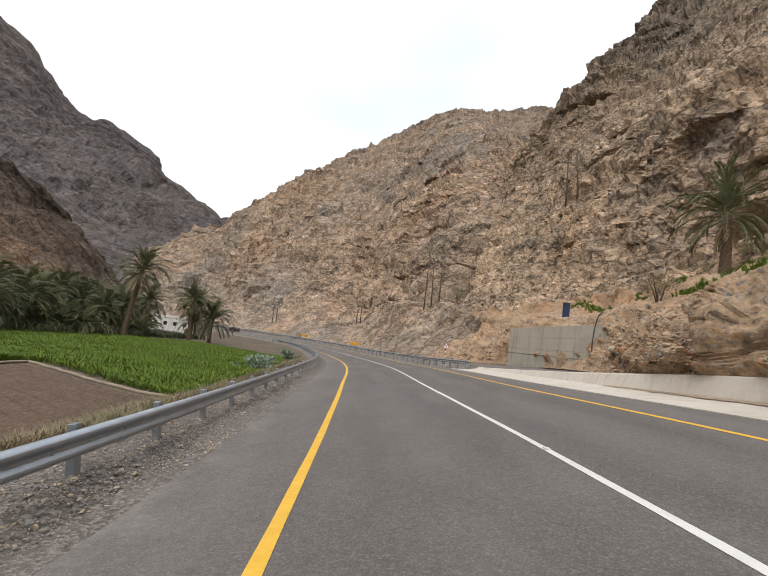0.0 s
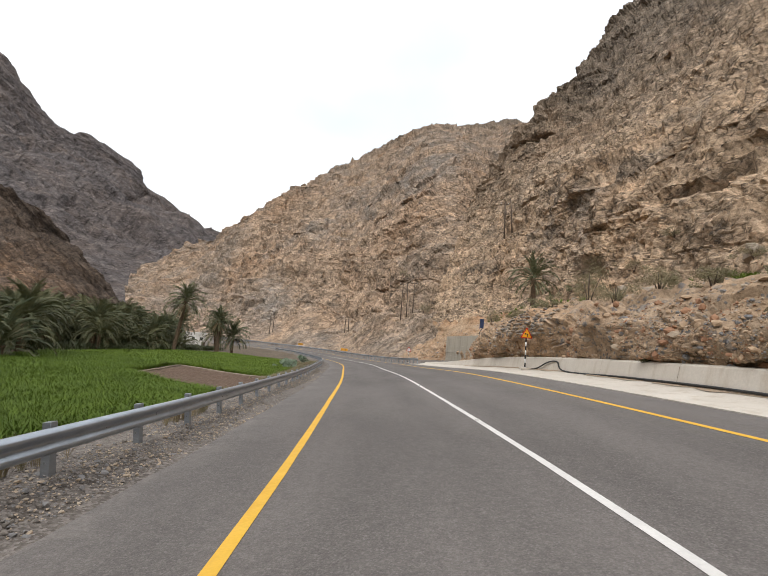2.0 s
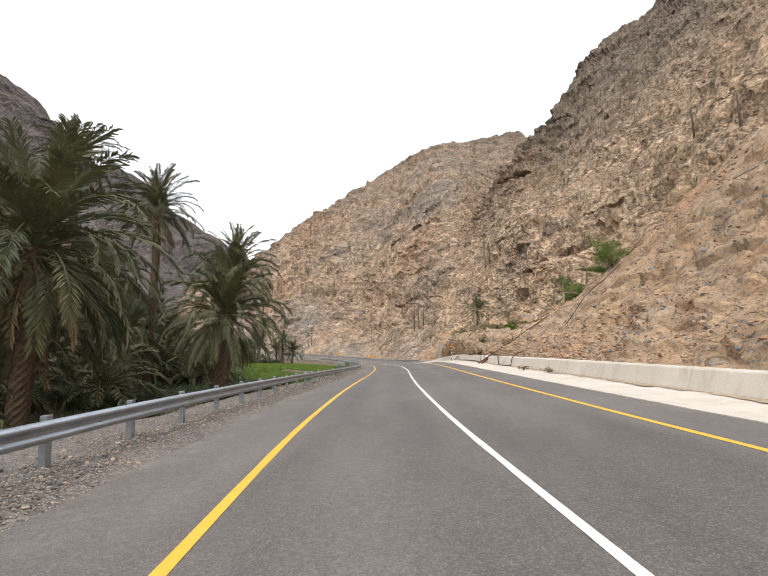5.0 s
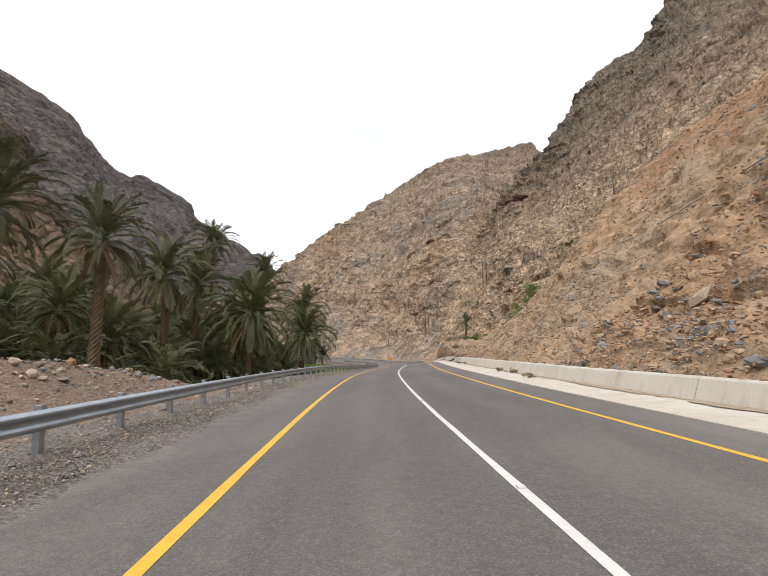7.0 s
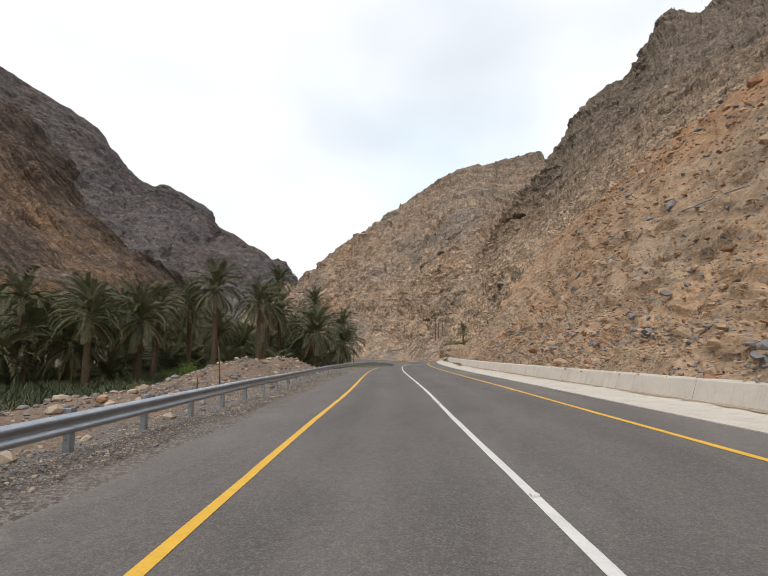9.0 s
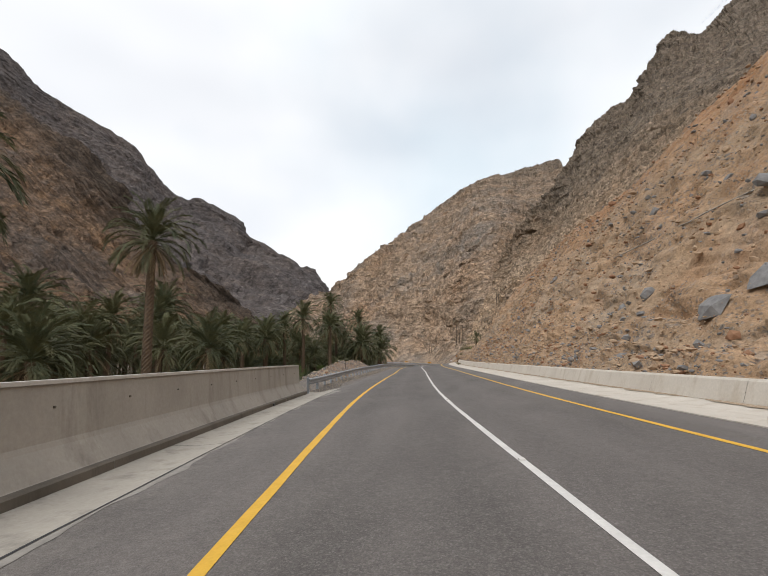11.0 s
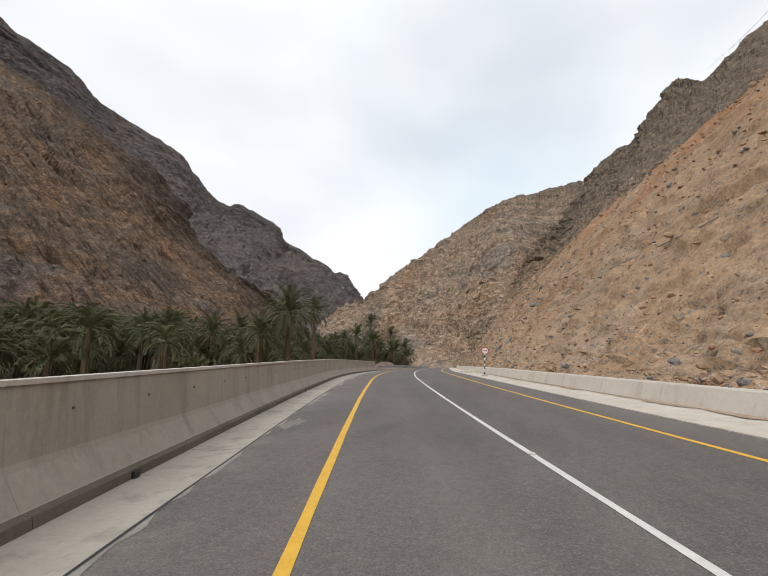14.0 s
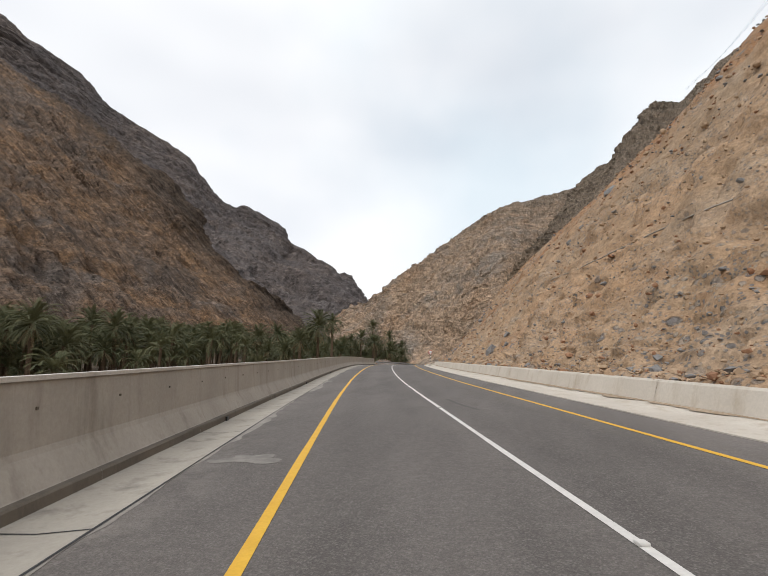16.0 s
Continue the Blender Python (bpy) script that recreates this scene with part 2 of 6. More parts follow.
def m_concrete(name, a, b, stain):
    n = Nodes(name, 0.85, spec=0.25)
    base = n.mix(n.ramp(n.noise(0.5, 6, 0.6), (0.3, 0.0), (0.7, 1.0)), a, b)
    runs = n.mapped((1.6, 1.6, 0.18))
    base = n.mix(n.ramp(n.noise(1.2, 6, 0.65, runs), (0.52, 0.0), (0.74, 0.7)), base, stain)
    base = n.mix(0.35, base, n.ramp(n.noise(14, 5, 0.7), (0.3, 0.6), (0.7, 1.0)), "MULTIPLY")
    n.color(base)
    n.bump(n.noise(9, 7, 0.7), 0.5, 0.01)
    return n.mat


def m_asphalt(name):
    """Aged asphalt; the mesh attribute 'across' tells the offset from the centre line for wheel tracks and dusty shoulders."""
    n = Nodes(name, 0.82, spec=0.35)
    at = n.t.nodes.new("ShaderNodeAttribute")
    at.attribute_name = "across"
    wander = n.math("MULTIPLY", n.math("SUBTRACT", n.noise(0.35, 4, 0.6), 0.5), 0.9)
    across = n.math("ADD", n.math("DIVIDE", n.math("ADD", at.outputs["Fac"], wander), 12.0), 0.5)
    base = n.mix(n.ramp(n.noise(0.09, 5, 0.6), (0.3, 0.0), (0.7, 1.0)), (0.128, 0.113, 0.104), (0.155, 0.139, 0.128))
    base = n.mix(1.0, base, n.ramp(across, (0.09, 1.04), (0.17, 1.05), (0.215, 1.02), (0.27, 0.86), (0.345, 1.02), (0.42, 0.86), (0.49, 1.02), (0.56, 0.86), (0.64, 1.03), (0.73, 0.87), (0.81, 1.05), (0.93, 1.2)), "MULTIPLY")
    dust = n.math("MULTIPLY", n.ramp(across, (0.05, 1.0), (0.13, 0.0)), n.ramp(n.noise(0.7, 6, 0.7, None, 1.0), (0.44, 0.0), (0.60, 0.6)))
    base = n.mix(dust, base, (0.26, 0.235, 0.21))
    stain = n.noise(0.5, 6, 0.65, n.mapped((1.0, 0.25, 1.0)), 0.5)
    base = n.mix(1.0, base, n.ramp(stain, (0.36, 0.82), (0.64, 1.14)), "MULTIPLY")
    chips = n.cells(55, out="Color")
    base = n.mix(n.ramp(chips, (0.5, 0.0), (0.95, 0.55)), base, (0.25, 0.23, 0.215))
    base = n.mix(0.6, base, n.ramp(n.noise(38, 4, 0.75), (0.34, 0.5), (0.66, 1.15)), "MULTIPLY")
    base = n.mix(0.7, base, n.ramp(n.noise(9, 5, 0.8), (0.36, 0.8), (0.64, 1.16)), "MULTIPLY")
    n.color(base)
    n.bump(n.cells(60), 0.6, 0.008)
    n.bump(n.noise(2.0, 5, 0.6), 0.25, 0.02)
    return n.mat


def m_leaf(name, a, b, tip=None, rough=0.55, island=True):
    n = Nodes(name, rough, spec=0.3)
    base = n.mix(n.random(island), a, b)
    base = n.mix(n.ramp(n.noise(0.7, 3), (0.4, 0.0), (0.6, 0.6)), base, tip or b)
    base = n.mix(n.math("MULTIPLY", n.random(False), 0.45), base, tip or a)
    n.color(base)
    return n.mat


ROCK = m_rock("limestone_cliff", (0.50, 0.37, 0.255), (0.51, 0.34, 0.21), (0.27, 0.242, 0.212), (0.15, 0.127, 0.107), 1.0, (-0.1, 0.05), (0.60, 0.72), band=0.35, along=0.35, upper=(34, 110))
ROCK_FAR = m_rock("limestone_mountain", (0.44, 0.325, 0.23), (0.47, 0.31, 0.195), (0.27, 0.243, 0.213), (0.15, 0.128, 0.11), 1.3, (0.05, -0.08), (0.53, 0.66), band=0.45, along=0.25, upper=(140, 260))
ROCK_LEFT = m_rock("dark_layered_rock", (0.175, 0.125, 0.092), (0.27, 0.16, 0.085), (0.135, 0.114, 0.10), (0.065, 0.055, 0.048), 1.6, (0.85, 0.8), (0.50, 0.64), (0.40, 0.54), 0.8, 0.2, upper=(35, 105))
ROCK_RIDGE = m_rock("grey_brown_ridge_rock", (0.165, 0.135, 0.12), (0.18, 0.138, 0.112), (0.135, 0.12, 0.117), (0.083, 0.072, 0.069), 5.0, (0.35, 0.3), band=0.5, along=0.3)
SCREE = m_scree("stony_soil_slope", (0.45, 0.30, 0.185), (0.385, 0.275, 0.18), (0.17, 0.168, 0.17), (0.335, 0.155, 0.065))
GRAVEL = m_speckle("roadside_gravel", (0.19, 0.163, 0.14), (0.125, 0.107, 0.093), (0.34, 0.305, 0.275), 24, 0.95, 0.03, 0.5)
EARTH = m_speckle("stony_brown_earth", (0.27, 0.18, 0.125), (0.19, 0.13, 0.092), (0.33, 0.27, 0.215), 14, 0.97, 0.06, 0.3)
SOIL = m_speckle("valley_soil", (0.15, 0.115, 0.08), (0.10, 0.078, 0.056), (0.22, 0.18, 0.135), 9, 0.97, 0.06)
TILLED = m_speckle("tilled_brown_soil", (0.13, 0.085, 0.06), (0.10, 0.066, 0.047), (0.18, 0.125, 0.09), 9, 0.97, 0.06)
ASPHALT = m_asphalt("aged_asphalt")
YELLOW = m_plain("yellow_road_paint", (0.78, 0.46, 0.05), (0.70, 0.40, 0.045), 2.5, 0.7, bump=0.003)
WHITE = m_plain("white_road_paint", (0.74, 0.72, 0.68), (0.63, 0.61, 0.58), 2.5, 0.7, bump=0.003)
STEEL = m_plain("galvanised_steel", (0.44, 0.475, 0.52), (0.33, 0.36, 0.40), 2.0, 0.36, 0.85, 0.002, stretch=(1, 1, 3))
APRON = m_concrete("pale_concrete", (0.64, 0.585, 0.51), (0.55, 0.495, 0.425), (0.42, 0.34, 0.25))
PARAPET = m_concrete("grey_concrete", (0.46, 0.422, 0.37), (0.37, 0.34, 0.298), (0.24, 0.212, 0.178))
COPING = m_concrete("pale_worn_concrete", (0.66, 0.63, 0.58), (0.56, 0.53, 0.48), (0.44, 0.40, 0.35))
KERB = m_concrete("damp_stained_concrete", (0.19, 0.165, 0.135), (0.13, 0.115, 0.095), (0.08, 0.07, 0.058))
GUTTER = m_concrete("worn_gutter_concrete", (0.47, 0.43, 0.37), (0.37, 0.34, 0.295), (0.17, 0.155, 0.135))
BOARDED = m_concrete("board_marked_concrete", (0.50, 0.45, 0.37), (0.40, 0.36, 0.295), (0.25, 0.225, 0.19))
FROND = m_leaf("date_palm_leaflet", (0.056, 0.08, 0.043), (0.105, 0.124, 0.07), (0.17, 0.155, 0.07), 0.65)
DRY_FROND = m_leaf("dry_palm_frond", (0.30, 0.22, 0.12), (0.22, 0.155, 0.085), (0.36, 0.28, 0.17), 0.8)
BARK = m_plain("palm_trunk_bark", (0.17, 0.115, 0.07), (0.09, 0.065, 0.045), 5.0, 0.95, bump=0.03)
GRASS = m_leaf("fodder_leaf", (0.10, 0.16, 0.012), (0.155, 0.22, 0.02), (0.065, 0.11, 0.01), 0.75)
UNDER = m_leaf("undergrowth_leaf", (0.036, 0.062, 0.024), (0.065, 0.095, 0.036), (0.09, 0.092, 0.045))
BUSH = m_leaf("bush_leaf", (0.095, 0.155, 0.02), (0.15, 0.205, 0.035), (0.065, 0.11, 0.016), 0.7)
DRY = m_leaf("dry_scrub", (0.33, 0.26, 0.16), (0.24, 0.19, 0.12), (0.18, 0.18, 0.10), 0.9)
GREYGREEN = m_leaf("grey_green_leaf", (0.20, 0.26, 0.18), (0.28, 0.33, 0.25), (0.14, 0.20, 0.12))
OLIVE = m_leaf("dusty_olive_leaf", (0.115, 0.125, 0.062), (0.17, 0.165, 0.09), (0.25, 0.20, 0.12), 0.85)
RUST = m_plain("rusty_steel", (0.20, 0.085, 0.045), (0.11, 0.05, 0.03), 8.0, 0.85, 0.2, 0.004)
TYRE = m_plain("rubbed_tyre_film", (0.085, 0.077, 0.072), (0.105, 0.095, 0.088), 3.0, 0.8, bump=0.002)
BLACK = m_plain("black_rubber", (0.022, 0.022, 0.024), (0.04, 0.04, 0.04), 6.0, 0.6)
WOOD = m_plain("weathered_wood", (0.13, 0.095, 0.07), (0.08, 0.06, 0.045), 6.0, 0.9, bump=0.006, stretch=(4, 4, 0.5))
DRY_WOOD = m_plain("pale_peeled_wood", (0.42, 0.34, 0.24), (0.30, 0.235, 0.16), 6.0, 0.9, bump=0.006, stretch=(4, 4, 0.5))
SIGN_RED = m_plain("red_sign_paint", (0.55, 0.025, 0.03), (0.50, 0.03, 0.03), 6.0, 0.4)
SIGN_WHITE = m_plain("white_sign_paint", (0.80, 0.80, 0.78), (0.72, 0.72, 0.70), 6.0, 0.4)
SIGN_ORANGE = m_plain("orange_yellow_sign_paint", (0.86, 0.40, 0.02), (0.80, 0.36, 0.02), 6.0, 0.4)
SIGN_BLACK = m_plain("black_sign_paint", (0.02, 0.02, 0.02), (0.03, 0.03, 0.03), 6.0, 0.4)
BLUE = m_plain("dark_blue_paint", (0.02, 0.035, 0.09), (0.03, 0.05, 0.11), 4.0, 0.5)
PLASTER = m_concrete("white_plaster", (0.74, 0.72, 0.67), (0.66, 0.63, 0.58), (0.48, 0.44, 0.38))
FILM = m_plain("pale_cement_film", (0.36, 0.335, 0.30), (0.24, 0.222, 0.20), 2.5, 0.9, bump=0.004)
SPILL = m_plain("dried_cement_film", (0.27, 0.25, 0.225), (0.17, 0.16, 0.148), 3.5, 0.9, bump=0.004)
STONE_KERB = m_plain("earthy_stone_kerb", (0.36, 0.29, 0.21), (0.24, 0.19, 0.14), 2.0, 0.95, bump=0.02)
DRIFT = m_speckle("washed_tan_soil", (0.42, 0.31, 0.21), (0.34, 0.25, 0.165), (0.5, 0.42, 0.33), 20, 0.97, 0.01, 0.6)
GLASS = m_plain("dark_window_glass", (0.03, 0.035, 0.04), (0.05, 0.055, 0.06), 3.0, 0.12, spec=0.6)


# ---------------------------------------------------------------- mesh helpers
def mesh_of(name, verts, faces, *mats, slots=None, smooth=False):
    me = bpy.data.meshes.new(name)
    me.from_pydata([tuple(v) for v in verts], [], [tuple(f) for f in faces])
    for m in mats:
        me.materials.append(m)
    if slots is not None:
        me.polygons.foreach_set("material_index", np.asarray(slots, np.int32))
    if smooth:
        me.polygons.foreach_set("use_smooth", np.ones(len(me.polygons), bool))
    me.update()
    return me


def fast_mesh(name, verts, faces, *mats, slots=None, smooth=False):
    """As mesh_of, for large numpy arrays whose faces all have the same number of corners."""
    verts, faces = np.asarray(verts, np.float32), np.asarray(faces, np.int32)
    k = faces.shape[1]
    me = bpy.data.meshes.new(name)
    me.vertices.add(len(verts))
    me.vertices.foreach_set("co", verts.ravel())
    me.loops.add(faces.size)
    me.loops.foreach_set("vertex_index", faces.ravel())
    me.polygons.add(len(faces))
    me.polygons.foreach_set("loop_start", np.arange(0, faces.size, k, dtype=np.int32))
    me.polygons.foreach_set("loop_total", np.full(len(faces), k, np.int32))
    for m in mats:
        me.materials.append(m)
    if slots is not None:
        me.polygons.foreach_set("material_index", np.asarray(slots, np.int32))
    me.polygons.foreach_set("use_smooth", np.full(len(faces), smooth, bool))
    me.update(calc_edges=True)
    me.validate()
    return me


def part(name, me, parent=None, label="", m=None):
    ob = new(name, me)
    ob.parent = parent
    if m is not None:
        ob.matrix_basis = m
    if label:
        ob["label"] = label
    return ob


def thing(name, at=(0, 0, 0), turn=0.0, label="", category="", group="", kind=""):
    ob = new(name)
    ob.matrix_basis = pose(*at, 0, 0, turn)
    return tagged(ob, label, category, group, kind)


def boxed(name, size, mat, centre=(0, 0, 0), bevel=0.0):
    bm = bmesh.new()
    bmesh.ops.create_cube(bm, size=1.0, matrix=Matrix.Translation(centre) @ Matrix.Diagonal((*size, 1)))
    if bevel:
        bmesh.ops.bevel(bm, geom=list(bm.edges), offset=bevel, segments=2, affect="EDGES", profile=0.6)
    me = bpy.data.meshes.new(name)
    bm.to_mesh(me)
    bm.free()
    me.materials.append(mat)
    return me


def tube(points, radius, sides=8, closed_ends=True):
    """Vertices and quads of a pipe through points; radius a number or one for each point."""
    pts = np.asarray(points, float)
    rad = np.broadcast_to(np.asarray(radius, float), (len(pts),))
    tan = np.gradient(pts, axis=0)
    tan /= np.linalg.norm(tan, axis=1)[:, None]
    ref = np.where(abs(tan[:, 2:3]) < 0.9, [[0, 0, 1.0]], [[1.0, 0, 0]])
    a = np.cross(tan, ref)
    a /= np.linalg.norm(a, axis=1)[:, None]
    b = np.cross(tan, a)
    ang = np.linspace(0, 2 * np.pi, sides, endpoint=False)
    v = pts[:, None] + rad[:, None, None] * (np.cos(ang)[None, :, None] * a[:, None] + np.sin(ang)[None, :, None] * b[:, None])
    n = len(pts)
    i, j = np.meshgrid(np.arange(n - 1), np.arange(sides), indexing="ij")
    k = (j + 1) % sides
    f = np.stack([i * sides + j, i * sides + k, (i + 1) * sides + k, (i + 1) * sides + j], -1).reshape(-1, 4)
    faces = [tuple(q) for q in f]
    if closed_ends:
        faces += [tuple(range(sides - 1, -1, -1)), tuple(range((n - 1) * sides, n * sides))]
    return v.reshape(-1, 3), faces


def pipe(name, points, radius, mat, sides=8):
    v, f = tube(points, radius, sides)
    return mesh_of(name, v, f, mat, smooth=True)


# ---------------------------------------------------------------- noise
def lattice(ix, iy, iz, seed):
    h = (ix.astype(np.uint32) * np.uint32(374761393) + iy.astype(np.uint32) * np.uint32(668265263)
         + iz.astype(np.uint32) * np.uint32(2147483647) + np.uint32(seed * 974711 + 12345))
    h = (h ^ (h >> np.uint32(13))) * np.uint32(1274126177)
    h = (h ^ (h >> np.uint32(16))) * np.uint32(2246822519)
    return ((h ^ (h >> np.uint32(15))) & np.uint32(0xFFFF)).astype(np.float32) / 32767.5 - 1.0


def vnoise(p, seed=0):
    """Smooth noise from -1 to 1 at points p (n x 3)."""
    q = np.floor(p)
    f = (p - q).astype(np.float32)
    f = f * f * f * (f * (f * 6 - 15) + 10)
    q = q.astype(np.int64)
    out = 0
    for dx in (0, 1):
        for dy in (0, 1):
            for dz in (0, 1):
                w = (f[:, 0] if dx else 1 - f[:, 0]) * (f[:, 1] if dy else 1 - f[:, 1]) * (f[:, 2] if dz else 1 - f[:, 2])
                out = out + w * lattice(q[:, 0] + dx, q[:, 1] + dy, q[:, 2] + dz, seed)
    return out


def fbm(p, octaves=5, gain=0.5, seed=0, ridged=False):
    out, amp, total = 0, 1.0, 0.0
    for o in range(octaves):
        n = vnoise(p * 2.03 ** o + 17.3 * o, seed + o)
        out = out + amp * (1 - 2 * abs(n) if ridged else n)
        total += amp
        amp *= gain
    return out / total


def blocks(p, seed=0):
    """Cells of space: distance to the nearest seed point, and that cell's own value from -1 to 1."""
    q = np.floor(p - 0.5).astype(np.int64)
    best, own = np.full(len(p), 9.0, np.float32), np.zeros(len(p), np.float32)
    for dx in (0, 1):
        for dy in (0, 1):
            for dz in (0, 1):
                i, j, k = q[:, 0] + dx, q[:, 1] + dy, q[:, 2] + dz
                d = 0
                for axis_no, cell in enumerate((i, j, k)):
                    at = cell + 0.5 + 0.42 * lattice(i, j, k, seed + 1 + axis_no)
                    d = d + (p[:, axis_no] - at) ** 2
                nearer = d < best
                own = np.where(nearer, lattice(i, j, k, seed), own)
                best = np.where(nearer, d, best)
    return np.sqrt(best), own


def spline(ctrl, t):
    """Smooth curve through the rows of ctrl at parameters t from 0 to len - 1."""
    ctrl = np.asarray(ctrl, float)
    n = len(ctrl)
    i = np.clip(np.floor(t).astype(int), 0, n - 2)
    u = (np.asarray(t) - i).reshape(-1, *([1] * (ctrl.ndim - 1)))
    p1, p2 = ctrl[i], ctrl[i + 1]
    p0 = np.where((i > 0).reshape(u.shape), ctrl[np.maximum(i - 1, 0)], 2 * p1 - p2)
    p3 = np.where((i < n - 2).reshape(u.shape), ctrl[np.minimum(i + 2, n - 1)], 2 * p2 - p1)
    return 0.5 * (2 * p1 + (p2 - p0) * u + (2 * p0 - 5 * p1 + 4 * p2 - p3) * u ** 2 + (3 * p1 - p0 - 3 * p2 + p3) * u ** 3)
# ---------------------------------------------------------------- the road's line
# centre line from the far bend to behind the last viewpoint: x, y, z, cross fall in degrees
LINE_FAR = [(-112, 214, -1.6, -6), (-95, 195, -1.6, -6), (-75, 175, -1.6, -6.5), (-58, 158, -1.6, -6.5), (-42, 142, -1.6, -6), (-28, 127, -1.6, -5),
            (-16, 108, -1.6, -4), (-7.8, 85, -1.5, -4), (-1.9, 60, -1.1, -4.5), (0.9, 40, -0.6, -5.5), (2.1, 22, -0.2, -7)]
LINE_NEAR = [(2.9, 6, 0.22, -8.4), (3.24, -5.9, 0.43, -8.2), (3.49, -17.9, 0.57, -7.0), (3.41, -30.2, 0.67, -6.4), (3.47, -43.0, 0.78, -5.4),
             (3.91, -56.5, 0.86, -4.4), (5.4, -76, 0.89, -3.4), (7.98, -100, 0.90, -2.9), (9.45, -115.5, 0.93, -2.7), (11.95, -139, 0.97, -2.5)]
LINE_BACK = [(16.0, -165, 0.97, -2.4), (19.48, -182, 0.83, -2.6), (23.55, -199.6, 0.64, -3.2), (28.07, -217.6, 0.45, -3.9),
             (33.29, -235.9, 0.24, -3.7), (38.8, -254.5, 0.05, -3.6), (44.5, -273, -0.15, -3.5), (57, -312, -0.5, -3.5), (72, -355, -1, -3.5)]
line = np.array(LINE_FAR + LINE_NEAR + LINE_BACK, float)
dense = spline(line, np.linspace(0, len(line) - 1, 6000))
arc = np.concatenate([[0], np.cumsum(np.linalg.norm(np.diff(dense[:, :3], axis=0), axis=1))])
LENGTH = arc[-1]
road_s = np.arange(0, LENGTH, 1.0)
road_c = np.stack([np.interp(road_s, arc, dense[:, k]) for k in range(4)], 1)
road_t = -np.gradient(road_c[:, :3], axis=0)
road_t /= np.linalg.norm(road_t, axis=1)[:, None]
flat_r = np.cross(road_t, [0, 0, 1.0])
flat_r /= np.linalg.norm(flat_r, axis=1)[:, None]
flat_u = np.cross(flat_r, road_t)
fall = np.radians(road_c[:, 3:4])
road_u = flat_u * np.cos(fall) + flat_r * np.sin(fall)
road_r = np.cross(road_t, road_u)


WIDE_S = float(np.interp(227, -road_c[:, 1], road_s))  # the carriageway narrows out of the curve up to here


def on_road(s, x, h=0.0):
    """World points at arc length s, offset x to the right of the centre line and height h over the road's plane."""
    s = np.atleast_1d(np.asarray(s, float))
    x = np.asarray(x, float) * np.interp(s, [WIDE_S - 107, WIDE_S - 62, WIDE_S - 45, WIDE_S - 8, WIDE_S + 4], [1.03, 1.0, 0.97, 0.89, 0.91])
    c, r, u = [np.stack([np.interp(s, road_s, a[:, k]) for k in range(3)], 1) for a in (road_c, road_r, road_u)]
    return c + r * x.reshape(-1, 1) + u * np.asarray(h, float).reshape(-1, 1)


def s_at(y):
    """Arc length at which the centre line passes the given y."""
    return float(np.interp(-y, -road_c[:, 1], road_s))


def heading(s):
    """Turn about z, in degrees, that lays local +y along the road ahead."""
    d = on_road(s - 1, 0)[0] - on_road(s + 1, 0)[0]
    return math.degrees(math.atan2(-d[0], d[1]))


def extrude(name, s0, s1, profile, mat, step=1.0, closed=False, smooth=False, wobble=0.0, move=None):
    """A strip of the given cross profile [(x, h), ...] along the road."""
    s = np.linspace(s0, s1, max(2, int(round((s1 - s0) / step)) + 1))
    rows = []
    for i, (x, h) in enumerate(profile):
        xx = np.full(len(s), float(x))
        if wobble:
            xx = xx + wobble * vnoise(np.stack([s * 0.8, s * 0 + i * 3.7, s * 0], 1), 5)
        hh = np.full(len(s), float(h))
        if move:
            dx, dh = move(s, i)
            xx, hh = xx + dx, hh + dh
        rows.append(on_road(s, xx, hh))
    v = np.stack(rows, 1)
    n, k = v.shape[:2]
    cols = np.arange(k if closed else k - 1)
    i, j = np.meshgrid(np.arange(n - 1), cols, indexing="ij")
    m = (j + 1) % k
    f = np.stack([i * k + j, i * k + m, (i + 1) * k + m, (i + 1) * k + j], -1).reshape(-1, 4)
    return fast_mesh(name, v.reshape(-1, 3), f[:, ::-1], mat, smooth=smooth)


# ---------------------------------------------------------------- ground
def blend(x, a, b):
    u = np.clip((x - a) / (b - a), 0, 1)
    return u * u * (3 - 2 * u)


def field_level(y):
    """Height of the low ground on the valley side, by y."""
    return np.interp(y, [-400, -260, -190, -150, -110, -60, 0, 40, 90, 200], [-6, -5.5, -5, -4.2, -2.2, -1.2, -1.6, -2.0, -2.6, -3.0])


